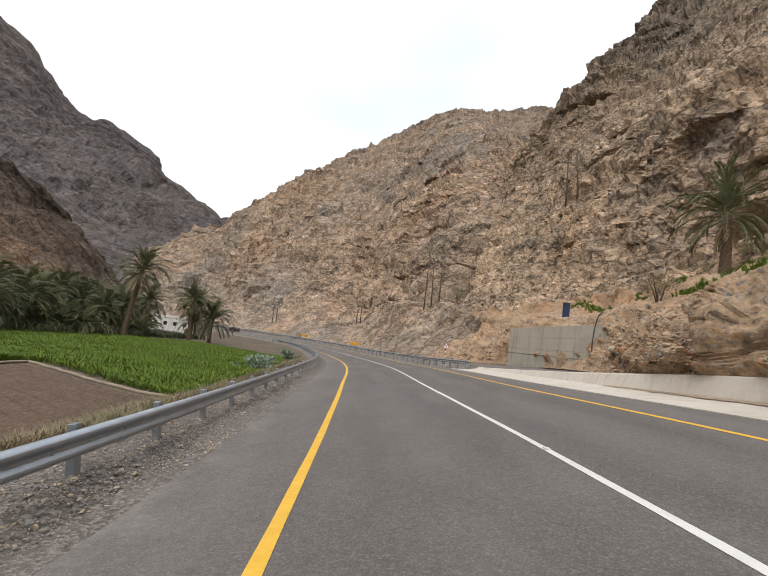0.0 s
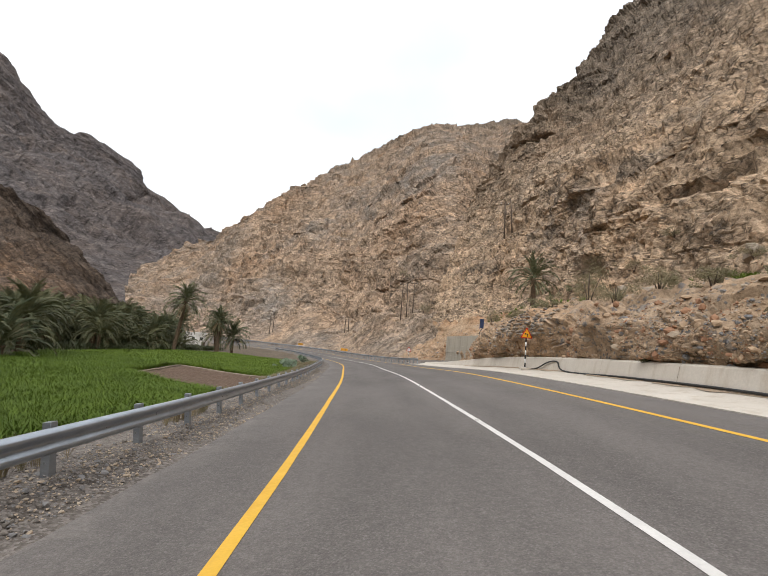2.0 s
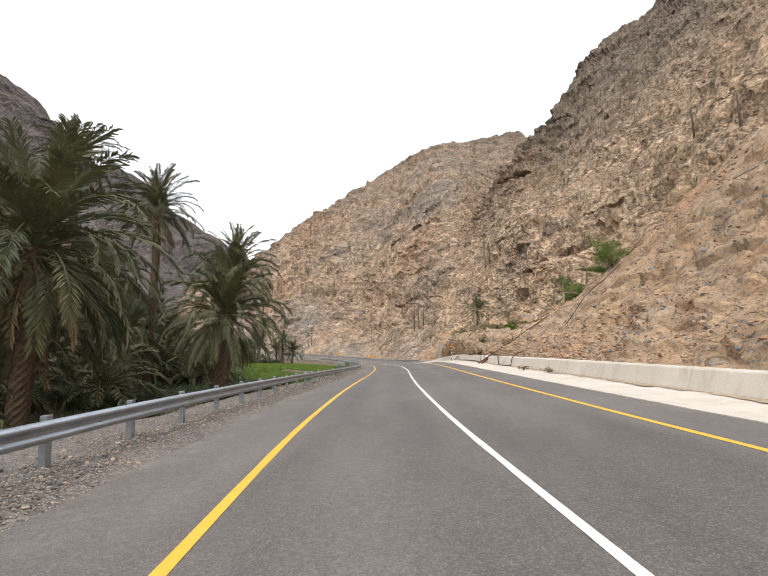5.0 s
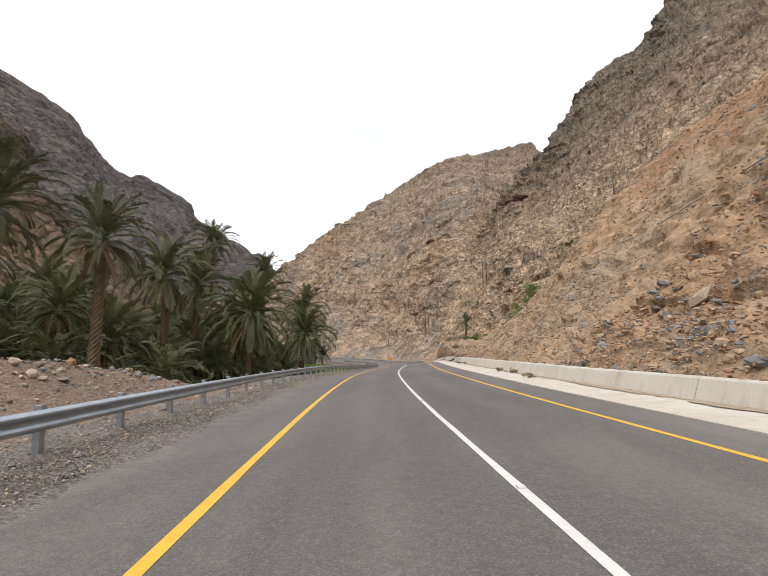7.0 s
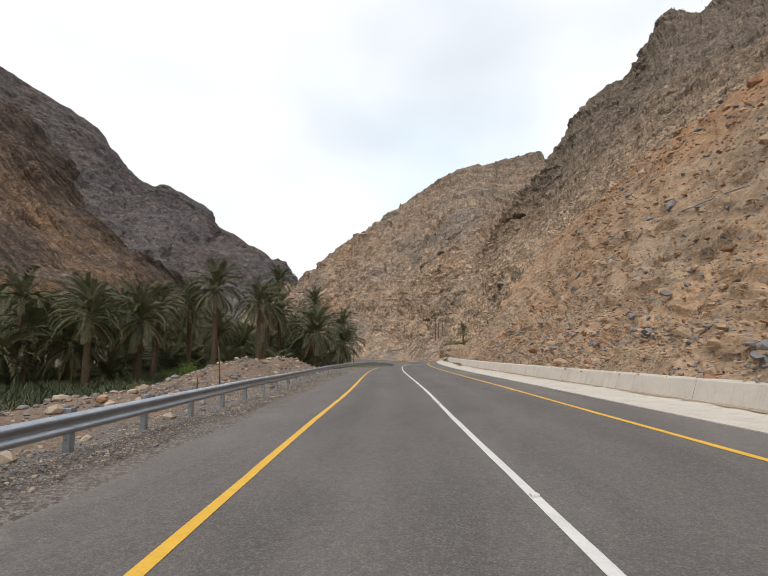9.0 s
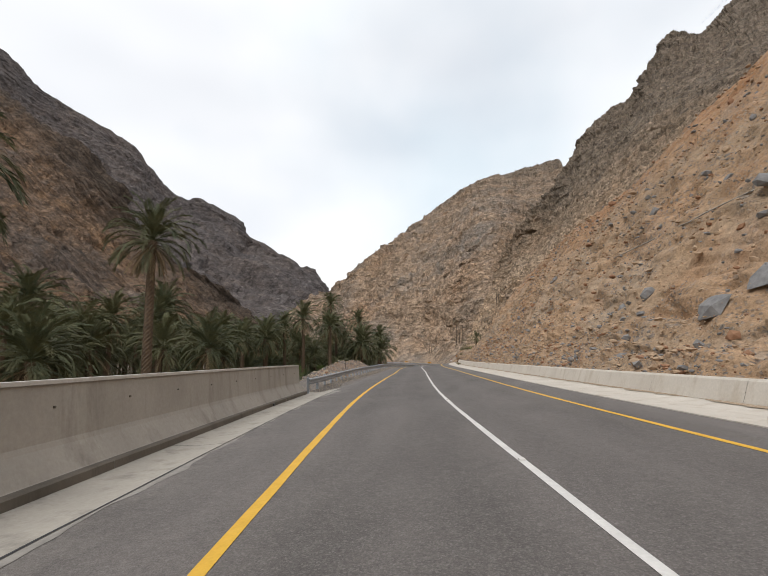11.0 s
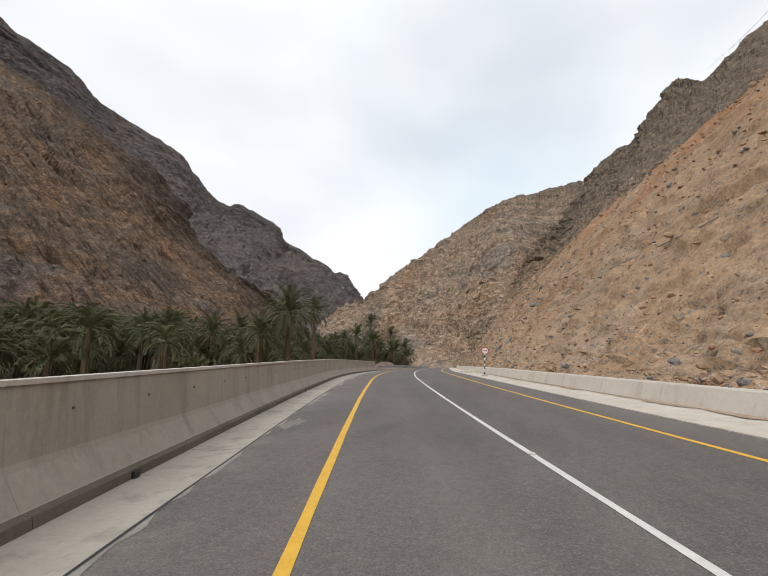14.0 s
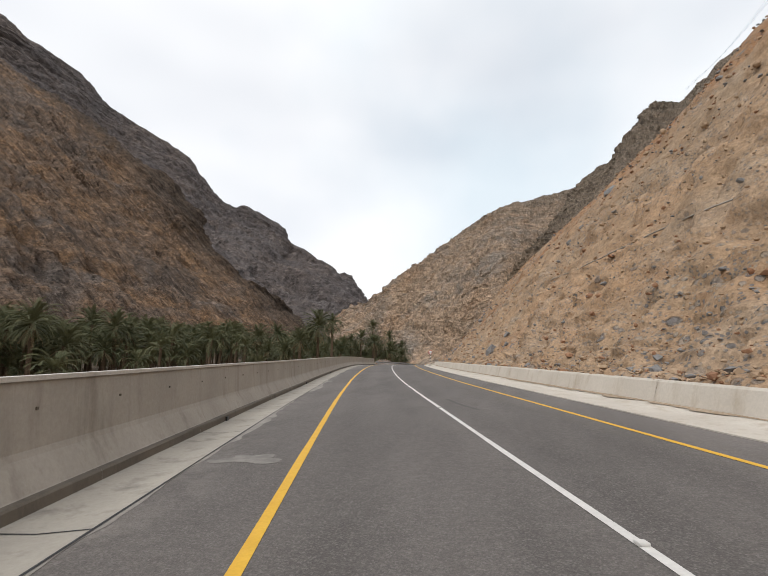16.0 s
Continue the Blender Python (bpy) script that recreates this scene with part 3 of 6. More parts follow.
def ground_height(px, py):
    """Ground height at world points, and the side offset from the road."""
    px, py = np.asarray(px, float), np.asarray(py, float)
    flat = np.stack([px.ravel(), py.ravel()], 1)
    x, c = np.empty(len(flat)), np.empty((len(flat), 2))
    coarse = np.arange(0, len(road_s), 2)
    cc, rr = road_c[coarse, :2], road_r[coarse]
    for a in range(0, len(flat), 20000):
        q = flat[a:a + 20000]
        d = q[:, None] - cc[None]
        k = np.argmin((d ** 2).sum(2), 1)
        w = d[np.arange(len(q)), k]
        side = (w * rr[k, :2]).sum(1)
        dist = np.linalg.norm(w, axis=1)
        x[a:a + 20000] = np.where(abs(side) > 0.7 * dist, side, np.sign(side) * dist)
        c[a:a + 20000] = np.stack([road_c[coarse[k], 2], np.tan(np.radians(road_c[coarse[k], 3]))], 1)
    y = flat[:, 1]
    plane = c[:, 0] - c[:, 1] * x
    verge = plane - 0.06 + 0.26 * blend(-x, 5.6, 6.4)
    p3 = np.stack([flat[:, 0] * 0.35, flat[:, 1] * 0.35, 0 * y], 1)
    bumps = 0.10 * fbm(p3, 4) * blend(-x, 5.6, 7.5)
    shoulder = np.interp(y, [-170, -130, -100, -70, -50, 0], [7.2, 8.0, 13.0, 12.0, 8.0, 7.6])
    drop = np.interp(y, [-170, -120, -90, -50, 0], [4.0, 5.0, 4.0, 3.5, 3.0])
    low = field_level(y) + 0.12 * fbm(p3 * 0.3, 3, seed=3)
    far = blend(-x, shoulder, shoulder + drop)
    edge = c[:, 0] - c[:, 1] * np.maximum(x, -shoulder) - 0.06 + 0.26 * blend(-x, 5.6, 6.4)
    z = np.where(x > -5, plane - 0.35, (edge - 0.26 * blend(-y, 128, 134)) * (1 - far) + low * far + bumps * (1 - blend(-y, 128, 134)))
    mound = np.exp(-((flat[:, 0] + 4.5 + 0.10 * (y + 90)) / 2.2) ** 2) * np.interp(y, [-118, -104, -95, -78, -68], [0.1, 0.3, 0.85, 0.85, 0.0])
    z = z + mound * 1.7 * (1 + 0.3 * fbm(p3 * 1.5, 3, seed=8))
    z = np.where(x > 7.9, np.where(x < 10.9, plane + 0.35, plane - 1.5), z)
    far_away = blend(np.hypot(flat[:, 0], flat[:, 1] + 60), 450, 900)
    z = z * (1 - far_away) + -6 * far_away
    return z.reshape(px.shape), x.reshape(px.shape)


def axis(fine0, fine1, step, reach):
    near = np.arange(fine0, fine1 + step / 2, step)
    out, d, v = [], step, 0.0
    while v < reach:
        d *= 1.35
        v += d
        out.append(v)
    out = np.array(out)
    return np.concatenate([(fine0 - out)[::-1], near, fine1 + out])


gx, gy = np.meshgrid(axis(-75, 60, 0.6, 4500), axis(-300, 120, 0.8, 4500), indexing="ij")
gz, gside = ground_height(gx, gy)
gi, gj = np.meshgrid(np.arange(gx.shape[0] - 1), np.arange(gx.shape[1] - 1), indexing="ij")
gw = gx.shape[1]
gf = np.stack([gi * gw + gj, (gi + 1) * gw + gj, (gi + 1) * gw + gj + 1, gi * gw + gj + 1], -1).reshape(-1, 4)
mid_side = gside[:-1, :-1].ravel()
mid_y = gy[:-1, :-1].ravel()
gslot = np.where(mid_side > -np.interp(mid_y, [-130, -110, -70, -50, -10, 20], [9, 16, 16, 10, 8.5, 8.0]), 0, 1)
mound_here = np.exp(-((gx[:-1, :-1] + 4.5 + 0.10 * (gy[:-1, :-1] + 90)) / 2.6) ** 2).ravel() * (mid_y > -118) * (mid_y < -66)
gslot = np.where(mound_here > 0.22, 2, gslot)
ground = new("ground", fast_mesh("ground", np.stack([gx, gy, gz], -1).reshape(-1, 3), gf, GRAVEL, SOIL, EARTH, slots=gslot, smooth=True))
tagged(ground, "stony valley floor with pale gravel beside the road", "ground", kind="structure")

# ---------------------------------------------------------------- carriageway


def road_edge(s, i):
    """The ragged valley-side edge of the asphalt runs out wider before the parapet begins."""
    if i > 1:
        return 0.0, 0.0
    y = np.interp(s, road_s, road_c[:, 1])
    out = np.interp(y, [-130, -124, -62, -12, 10], [0.0, -0.52, -0.30, -0.12, 0.0])
    return out + 0.04 * vnoise(np.stack([s * 0.9, s * 0, s * 0], 1), 6) * (y > -124), 0.0


PROFILE = [(-5.5, -0.3), (-5.4, 0.0), (-3.6, 0.0), (0, 0.0), (3.65, 0.0), (5.3, 0.0), (5.35, -0.3)]
road = new("road", extrude("road", 1, LENGTH - 2, PROFILE, ASPHALT, move=road_edge))
across = road.data.attributes.new("across", "FLOAT", "POINT")
across.data.foreach_set("value", np.tile(np.array([x for x, _ in PROFILE], np.float32), len(road.data.vertices) // len(PROFILE)))
tagged(road, "grey weathered two-lane asphalt road", "road", kind="structure")
EDGE_DRIFT, CENTRE_DRIFT = (-0.02, -0.015, 0.075, 0.055, 0.16, 0.075), (0.0, -0.09, -0.03, -0.05, -0.05, 0.12)


def drifting(table):
    """Sideways drift of a painted line along the road."""
    def move(s, i):
        return np.interp(-np.interp(s, road_s, road_c[:, 1]), [-4, 26, 60, 112, 170, 224], table), 0.0
    return move


for x0, w, mt, lab in ((-3.68, 0.148, YELLOW, "solid yellow edge line painted on asphalt"), (0.0, 0.122, WHITE, "solid white centre line painted on asphalt"),
                       (3.7, 0.15, YELLOW, "solid yellow edge line painted on asphalt")):
    strip = new("road_marking", extrude("road_marking", 2, LENGTH - 4, [(x0 - w / 2, 0.006), (x0 + w / 2, 0.006)], mt, wobble=0.008, move=drifting(EDGE_DRIFT if x0 < 0 else CENTRE_DRIFT) if x0 < 1 else None))
    tagged(strip, lab, "road marking", "lines on the road", "structure")

# concrete drain strip and sloped foot wall at the hill side
S_WALL0, S_WALL1 = s_at(44), LENGTH - 4
apron = new("pavement", extrude("pavement", S_WALL0 + 3, S_WALL1, [(5.32, -0.25), (5.33, 0.02), (6.6, -0.02), (7.6, 0.05), (8.2, 0.06)], APRON))
tagged(apron, "pale concrete drain strip beside the asphalt", "pavement", kind="structure")
def wall_taper(s, i):
    """The foot wall dies away where it meets the retaining wall."""
    y = np.interp(s, road_s, road_c[:, 1])
    return 0.0, (np.interp(y, [14, 26, 42], [1.0, 0.6, 0.22]) - 1) * (0.0, 0.06, 0.66, 0.71, 0.71, 0.64, 0.0)[i]


foot_wall = thing("foot_wall", label="low sloping pale concrete wall at the foot of the hillside", category="wall", kind="structure")
s = S_WALL0 + 3
random.seed(4)
while s < S_WALL1 - 5:
    gap = 0.008
    me = extrude("panel", s + gap, s + 5 - gap, [(7.42, -0.1), (7.46, 0.06), (7.68, 0.66), (7.74, 0.71), (8.0, 0.71), (8.04, 0.64), (8.04, -0.1)], APRON, step=1.25, move=wall_taper)
    part("panel", me, foot_wall)
    s += 5
def drift_edge(s, i):
    """Ragged outline of the soil washed down to the foot wall."""
    w = 0.28 * fbm(np.stack([s * 0.5, s * 0 + 2.0, s * 0], 1), 4, 0.6, 41) + 0.10 * vnoise(np.stack([s * 2.6, s * 0, s * 0], 1), 43)
    return (-w - 0.05 if i == 0 else 0.0), 0.0


soil_drift = new("soil_drift", extrude("soil_drift", s_at(20), S_WALL1, [(7.28, 0.045), (7.50, 0.075)], DRIFT, step=0.25, move=drift_edge))
tagged(soil_drift, "thin drift of tan soil washed against the foot wall", "soil", kind="structure")


# ---------------------------------------------------------------- hills
def terraces(p, tilt, seed, size=1.0):
    """Vertical shift that breaks a slope into beds: level ledges below steep faces, of uneven thickness."""
    out = 0
    for thick, share, k in ((9.0, 0.42, 0), (3.1, 0.40, 1)):
        t = thick * size
        bed = (p[:, 2] + out + tilt[0] * p[:, 0] + tilt[1] * p[:, 1]) / t + 0.55 * fbm(p / (3.4 * t), 3, seed=seed + k)
        f = bed - np.floor(bed)
        x = np.clip((f - share) / (1 - share), 0, 1)
        out = out + t * (x - f) * (0.35 + 0.65 * blend(fbm(p / (4.5 * t), 2, seed=seed + 5 + k), -0.25, 0.2))
    return out


def sheet(name, rows, nu, nv, rough, mats, slot_of=None, v_bias=None, steps=None):
    """A surface through rows of control points (foot first), roughened along its normals by rough(points, u, v)."""
    ctrl = np.array(rows, float)
    u = np.linspace(0, ctrl.shape[1] - 1, nu)
    v = np.linspace(0, 1, nv)
    v = (v_bias(v) if v_bias else v) * (ctrl.shape[0] - 1)
    a = spline(ctrl, v)
    p = spline(a.transpose(1, 0, 2), u).transpose(1, 0, 2)
    du, dv = np.gradient(p, axis=1), np.gradient(p, axis=0)
    nrm = np.cross(du, dv)
    nrm /= np.linalg.norm(nrm, axis=2)[..., None] + 1e-9
    flat = p.reshape(-1, 3)
    uu, vv = np.meshgrid(u, v)
    d = rough(flat, uu.ravel(), vv.ravel())
    if d.ndim == 1:
        flat = flat + nrm.reshape(-1, 3) * d[:, None]
    else:
        flat = flat + d
    if steps:
        flat[:, 2] += steps(flat, uu.ravel(), vv.ravel())
    i, j = np.meshgrid(np.arange(nv - 1), np.arange(nu - 1), indexing="ij")
    f = np.stack([i * nu + j, i * nu + j + 1, (i + 1) * nu + j + 1, (i + 1) * nu + j], -1).reshape(-1, 4)
    slots = None
    if slot_of:
        slots = slot_of(flat, uu.ravel(), vv.ravel())[f[:, 0]]
    me = fast_mesh(name, flat, f, *mats, slots=slots, smooth=False)
    if slots is not None:
        me.polygons.foreach_set("use_smooth", slots == 1)
    return new(name, me), flat.reshape(nv, nu, 3), nrm


def crags(p, size=1.0, tilt=(0.25, 0.12), seed=0, beds=1.0, blocky=1.0, pits=1.0):
    """Layered cliff relief in metres for size 1: buttresses, overhanging beds of uneven thickness, broken blocks and hollows."""
    q = p / size
    big = 4.2 * fbm(q / 44, 2, seed=seed) + 2.4 * fbm(q / 17, 3, seed=seed + 9, ridged=True)
    warp = 2.8 * fbm(q / 24, 3, seed=seed + 20)
    bed = q[:, 2] + tilt[0] * q[:, 0] + tilt[1] * q[:, 1] + warp
    strong = 0.45 + 0.75 * blend(fbm(q / 30, 3, seed=seed + 33), -0.25, 0.3)
    shelf = 1.8 * np.tanh(3.2 * vnoise(np.stack([bed / 5.2, q[:, 0] / 40, q[:, 1] / 40], 1), seed + 30))
    shelf = shelf + 0.9 * np.tanh(3.2 * vnoise(np.stack([bed / 1.8, q[:, 0] / 16, q[:, 1] / 16], 1), seed + 31))
    shelf = strong * (shelf + 0.35 * np.tanh(3.0 * vnoise(np.stack([bed / 0.7, q[:, 0] / 7, q[:, 1] / 7], 1), seed + 32)))
    wild = np.stack([q[:, 0] + warp, q[:, 1] - warp, bed], 1) + 0.9 * fbm(q / 3.0, 2, seed=seed + 45)[:, None]
    _, one = blocks(wild / [8.0, 8.0, 4.0], seed + 50)
    _, two = blocks(wild / [3.0, 3.0, 1.5] + 7.3, seed + 60)
    gap, own = blocks(wild / [4.6, 4.6, 2.6] + 3.1, seed + 70)
    zone = blend(fbm(q / 26, 3, seed=seed + 34), -0.05, 0.3)
    hole = np.where(own > 0.25, np.clip(1 - gap / 0.48, 0, 1) ** 0.7, 0) * zone
    small = 0.55 * fbm(q / 2.4, 4, 0.62, seed + 40, ridged=True)
    return size * (big + beds * shelf + blocky * (1.1 * one + 0.55 * two) - 2.4 * pits * hole + small)


def dents(p, spots):
    out = 0
    for x, y, z, r, depth in spots:
        d2 = ((p - [x, y, z]) ** 2 / np.array([r, r, r * 0.55]) ** 2).sum(1)
        out = out - depth * np.exp(-d2 * d2)
    return out


# central mountain, from the far left end of its foot round to behind the cliff
m1_foot = [(-135, 232, -4), (-95, 205, -4), (-66, 180, -4), (-44, 166, -4), (-28, 148, -4), (-11, 120, -4), (-1, 96, -4), (5, 72, -4), (14, 52, -4), (40, 50, 0)]
m1_low = [(-150, 262, 15), (-98, 240, 14), (-74, 228, 14.6), (-52, 216, 18.4), (-33, 206, 27), (-13, 186, 19.8), (3, 146, 21.2), (13, 121, 14), (30, 112, 19.8), (60, 100, 25)]
m1_mid = [(-188, 335, 36), (-128, 315, 52.2), (-98, 296, 57.3), (-70, 290, 64.9), (-42, 268, 68.1), (-15, 250, 65.3), (7, 215, 69.3), (22, 150, 44.3), (48, 150, 52), (90, 170, 62)]
m1_up = [(-207, 390, 52.1), (-142, 372, 77.4), (-108, 352, 96.8), (-80, 345, 106.6), (-54, 350, 118.4), (-11, 345, 139), (8, 345, 157.2), (37, 230, 107.7), (75, 285, 132), (120, 300, 145.1)]
m1_top = [(-218, 442, 60.5), (-151, 403, 88.1), (-115, 409, 119.1), (-85, 401, 135), (-60, 426, 165.4), (-36, 449, 192.4), (17, 490, 242.8), (44, 498, 258.4), (96, 511, 272.4), (150, 519, 290.5)]
m1_back = [(x - 20, y + 120, z - 40) for x, y, z in m1_top]


def m1_rough(p, u, v):
    amp = blend(v, 0.15, 0.9) * (1 - 0.6 * blend(v, 3.6, 4.0))
    return (crags(p, 2.6, (0.05, -0.08), 3, 0.9, 0.9, 0.6) * 0.55 + crags(p, 1.0, (0.05, -0.08), 7, 0.6, 1.0, 0.8) * 0.35) * amp + blend(v, 3.1, 3.8) * (4.2 * fbm(p / 14, 5, 0.62, 17, ridged=True) + 1.8 * blocks(p / [11, 11, 6], 18)[1] - 3.6) - 0.5


def m1_steps(p, u, v):
    return terraces(p, (0.05, -0.08), 12, 1.6) * blend(v, 0.5, 1.2) * (1 - 0.8 * blend(v, 3.3, 3.9))


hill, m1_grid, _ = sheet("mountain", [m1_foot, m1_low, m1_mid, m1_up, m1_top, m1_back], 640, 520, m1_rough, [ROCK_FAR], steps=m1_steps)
tagged(hill, "bare layered tan limestone mountain above the road bend", "mountain", kind="structure")

# cliff and scree slope along the hill side of the road; columns run from the bend towards the viewer
CLIFF_Y = [62, 46, 31, 18, 5, -8, -20, -33, -48, -63, -85, -120, -165, -210, -248, -300, -345]
c_foot = [tuple(on_road(s_at(y), 10.6 if 25 < y < 50 else 7.95, 0.4)[0]) for y in CLIFF_Y]
c_cut = [(13.5, 66, 5), (13.6, 47, 4.4), (14.6, 32, 4.5), (12.1, 18.5, 4.7), (12.3, 5.5, 5.1), (12.7, -7.5, 4.8), (14.2, -19.5, 4.0), (17.0, -33, 5.8)]
c_cut += [tuple(on_road(s_at(y), 14.5, 5.6 if y > -140 else 4.3)[0]) for y in CLIFF_Y[8:]]
c_low = [(15, 82, 11), (19, 68, 11), (24, 52, 11.5), (27, 37, 12), (28, 21, 10.6), (28, 4, 10.4), (27, -14, 13.0), (34, -29, 24)]
# the crest of the loose fan: offset from the road and height
FAN = [(30, 23), (29.5, 22.5), (31, 25), (38.5, 32.5), (48, 39.5), (52, 42.5), (54, 45), (56, 47), (58, 48)]
c_low += [tuple(on_road(s_at(y), a, b)[0]) for y, (a, b) in zip(CLIFF_Y[8:], FAN)]
c_mid = [(27, 128, 41), (36, 108, 43.3), (39, 84, 47.1), (38, 50, 36.3), (41, 30, 33.6), (46, 12, 33.5), (54, -4, 41.7), (63, -20, 46.2)]
c_mid += [tuple(on_road(s_at(y), a + 26, b + 10)[0]) for y, (a, b) in zip(CLIFF_Y[8:], FAN)]
c_up = [(36, 148, 60), (48, 130, 70), (56, 116, 71.2), (66, 110, 75.6), (76, 92, 90.4), (86, 72, 98.5), (97, 52, 107.8), (108, 28, 107), (122, 4, 105.6), (140, -22, 97), (158, -50, 92), (178, -85, 92), (195, -130, 98), (210, -180, 104), (225, -225, 108), (240, -280, 110), (255, -330, 110)]
c_top = [(44, 172, 69.5), (55, 150, 88), (67, 150, 102.5), (86, 166, 133), (113, 174, 173), (136, 164, 184), (172, 200, 247), (212, 226, 265), (250, 232, 309), (280, 190, 326.7), (300, 120, 335), (320, 40, 340), (340, -60, 345), (360, -140, 350), (380, -200, 350), (400, -270, 350), (420, -330, 350)]
c_back = [(x + 60, y + 90, z - 25) for x, y, z in c_top]
CAVES = [(51.7, 127.3, 80, 5.0, 7), (29.2, 37.7, 15.2, 3.0, 4.5), (30.3, 39.3, 21.5, 2.4, 3), (25.3, 24, 10, 1.7, 2.4), (38, 20.1, 26.9, 2.8, 3), (36.1, 21.1, 22.6, 3.2, 3.2), (40.1, 33.9, 34.5, 2.6, 2.6),
         (34.3, 27.9, 23.7, 2.6, 2.6), (26, 70.1, 20.5, 3.4, 3), (25.6, 10.2, 10, 1.5, 2), (39.7, 18.2, 29.6, 2.6, 2.6), (37.8, 14.3, 25, 2.8, 2.8), (49.3, 31.2, 44.3, 3.2, 3)]


def slope_share(u):
    """1 where the hillside is loose scree, 0 where it is cliff, by column."""
    return blend(u, 6.0, 7.6)


def c_rough(p, u, v):
    loose = slope_share(u) * (1 - blend(v, 2.05, 2.45))
    fine = 0.6 * fbm(p / 3.2, 5, 0.62, 70) + 0.25 * fbm(p / 0.9, 3, 0.6, 71, ridged=True)
    gully = 1.6 * fbm(p * [0.03, 0.09, 0.03], 3, 0.5, 72)
    rock = crags(p, 1.0, (-0.1, 0.05), 60, 0.7, 0.9, 1.0) * blend(v, 1.6, 2.6) * 0.5 + dents(p, CAVES) + 1.6 * fbm(p / 4.0, 5, 0.6, 73, ridged=True) * blend(v, 1.3, 1.9)
    bank = 0.55 * fbm(p / 2.2, 3, 0.6, 74) + 0.34 * fbm(p / 1.5, 3, 0.6, 75, ridged=True) + 0.3 * blocks(p / [1.8, 1.8, 1.3], 79)[1]
    # the shallow gully in which the steel stairs stand
    reach = np.clip((p[:, 0] - 10.3) / 8.3, 0.0, 1.0)
    away = p[:, 1] - (-17.7 + 4.5 * reach)
    bank = bank - 1.5 * np.exp(-(away / 2.2) ** 2) * blend(reach, 0.08, 0.2) * (1 - blend(reach, 0.55, 0.95))
    near = blend(v, 0.0, 0.25)
    rocky = rock * (1 - loose) + (fine + gully * blend(v, 0.5, 1.5)) * loose
    crest = blend(v, 4.0, 4.7) * (3.4 * fbm(p / 11, 5, 0.62, 77, ridged=True) + 1.6 * blocks(p / [9, 9, 5], 78)[1] - 2.4)
    return (rocky * blend(v, 0.8, 1.6) + bank * (1 - blend(v, 1.2, 2.0))) * near + crest


def c_steps(p, u, v):
    loose = slope_share(u) * (1 - blend(v, 2.05, 2.45))
    return terraces(p, (-0.1, 0.05), 64) * blend(v, 1.7, 2.3) * (1 - loose) * (1 - 0.8 * blend(v, 4.3, 4.9))


def c_slots(p, u, v):
    wob = 0.5 * fbm(p / 25, 4, seed=80)
    loose = (slope_share(u + wob) > 0.5) & (v < 2.12 + 0.35 * wob)
    return np.where(loose | (v + 0.4 * wob < 1.75), 1, 0)


def climb(v):
    """Rows crowd towards the foot, where the road passes."""
    return 0.62 * v + 0.38 * v ** 2.2


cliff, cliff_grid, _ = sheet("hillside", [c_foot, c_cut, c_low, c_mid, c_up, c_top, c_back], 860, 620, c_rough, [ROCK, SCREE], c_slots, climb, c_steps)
rise = cliff.data.attributes.new("rise", "FLOAT", "POINT")
rise.data.foreach_set("value", np.repeat(climb(np.linspace(0, 1, 620)) * 6, 860).astype(np.float32))
tagged(cliff, "steep limestone cliff with loose orange stony slopes below", "hillside", kind="structure")

# dark spur on the valley side
l_foot = [(-130, 330, -12), (-110, 240, -12), (-105, 190, -12), (-110, 110, -12), (-112, 25, -12), (-114, -60, -14), (-116, -150, -16), (-120, -260, -18), (-130, -400, -18)]
l_mid = [(-175, 328, 14), (-195, 252, 35), (-205, 205, 42), (-235, 120, 45), (-235, 30, 44), (-240, -60, 50), (-245, -150, 52), (-250, -270, 52), (-260, -420, 50)]
l_up = [(-222, 322, 50.4), (-275, 285, 87.9), (-320, 255, 119.7), (-372, 205, 151.5), (-420, 100, 174.4), (-450, -20, 189.6), (-470, -140, 200.1), (-490, -270, 200), (-500, -430, 195)]
l_top = [(-262, 322, 73.4), (-338, 304, 130.4), (-405, 318, 213.9), (-475, 322, 271.4), (-600, 350, 357), (-740, 330, 443.7), (-860, 180, 521.3), (-930, -150, 540), (-980, -440, 540)]
l_back = [(x - 120, y + 120, z - 90) for x, y, z in l_top]


def l_rough(p, u, v):
    amp = blend(v, 0.05, 0.8)
    return (crags(p, 1.8, (0.85, 0.8), 90, 1.6, 0.6, 0.2) * 0.75 + 6.0 * fbm(p / [70, 70, 40], 3, 0.5, 95, ridged=True)) * amp


spur, _, _ = sheet("mountain_spur", [l_foot, l_mid, l_up, l_top, l_back], 520, 380, l_rough, [ROCK_LEFT])
tagged(spur, "dark brown slope of tilted rock beds across the valley", "mountain", kind="structure")

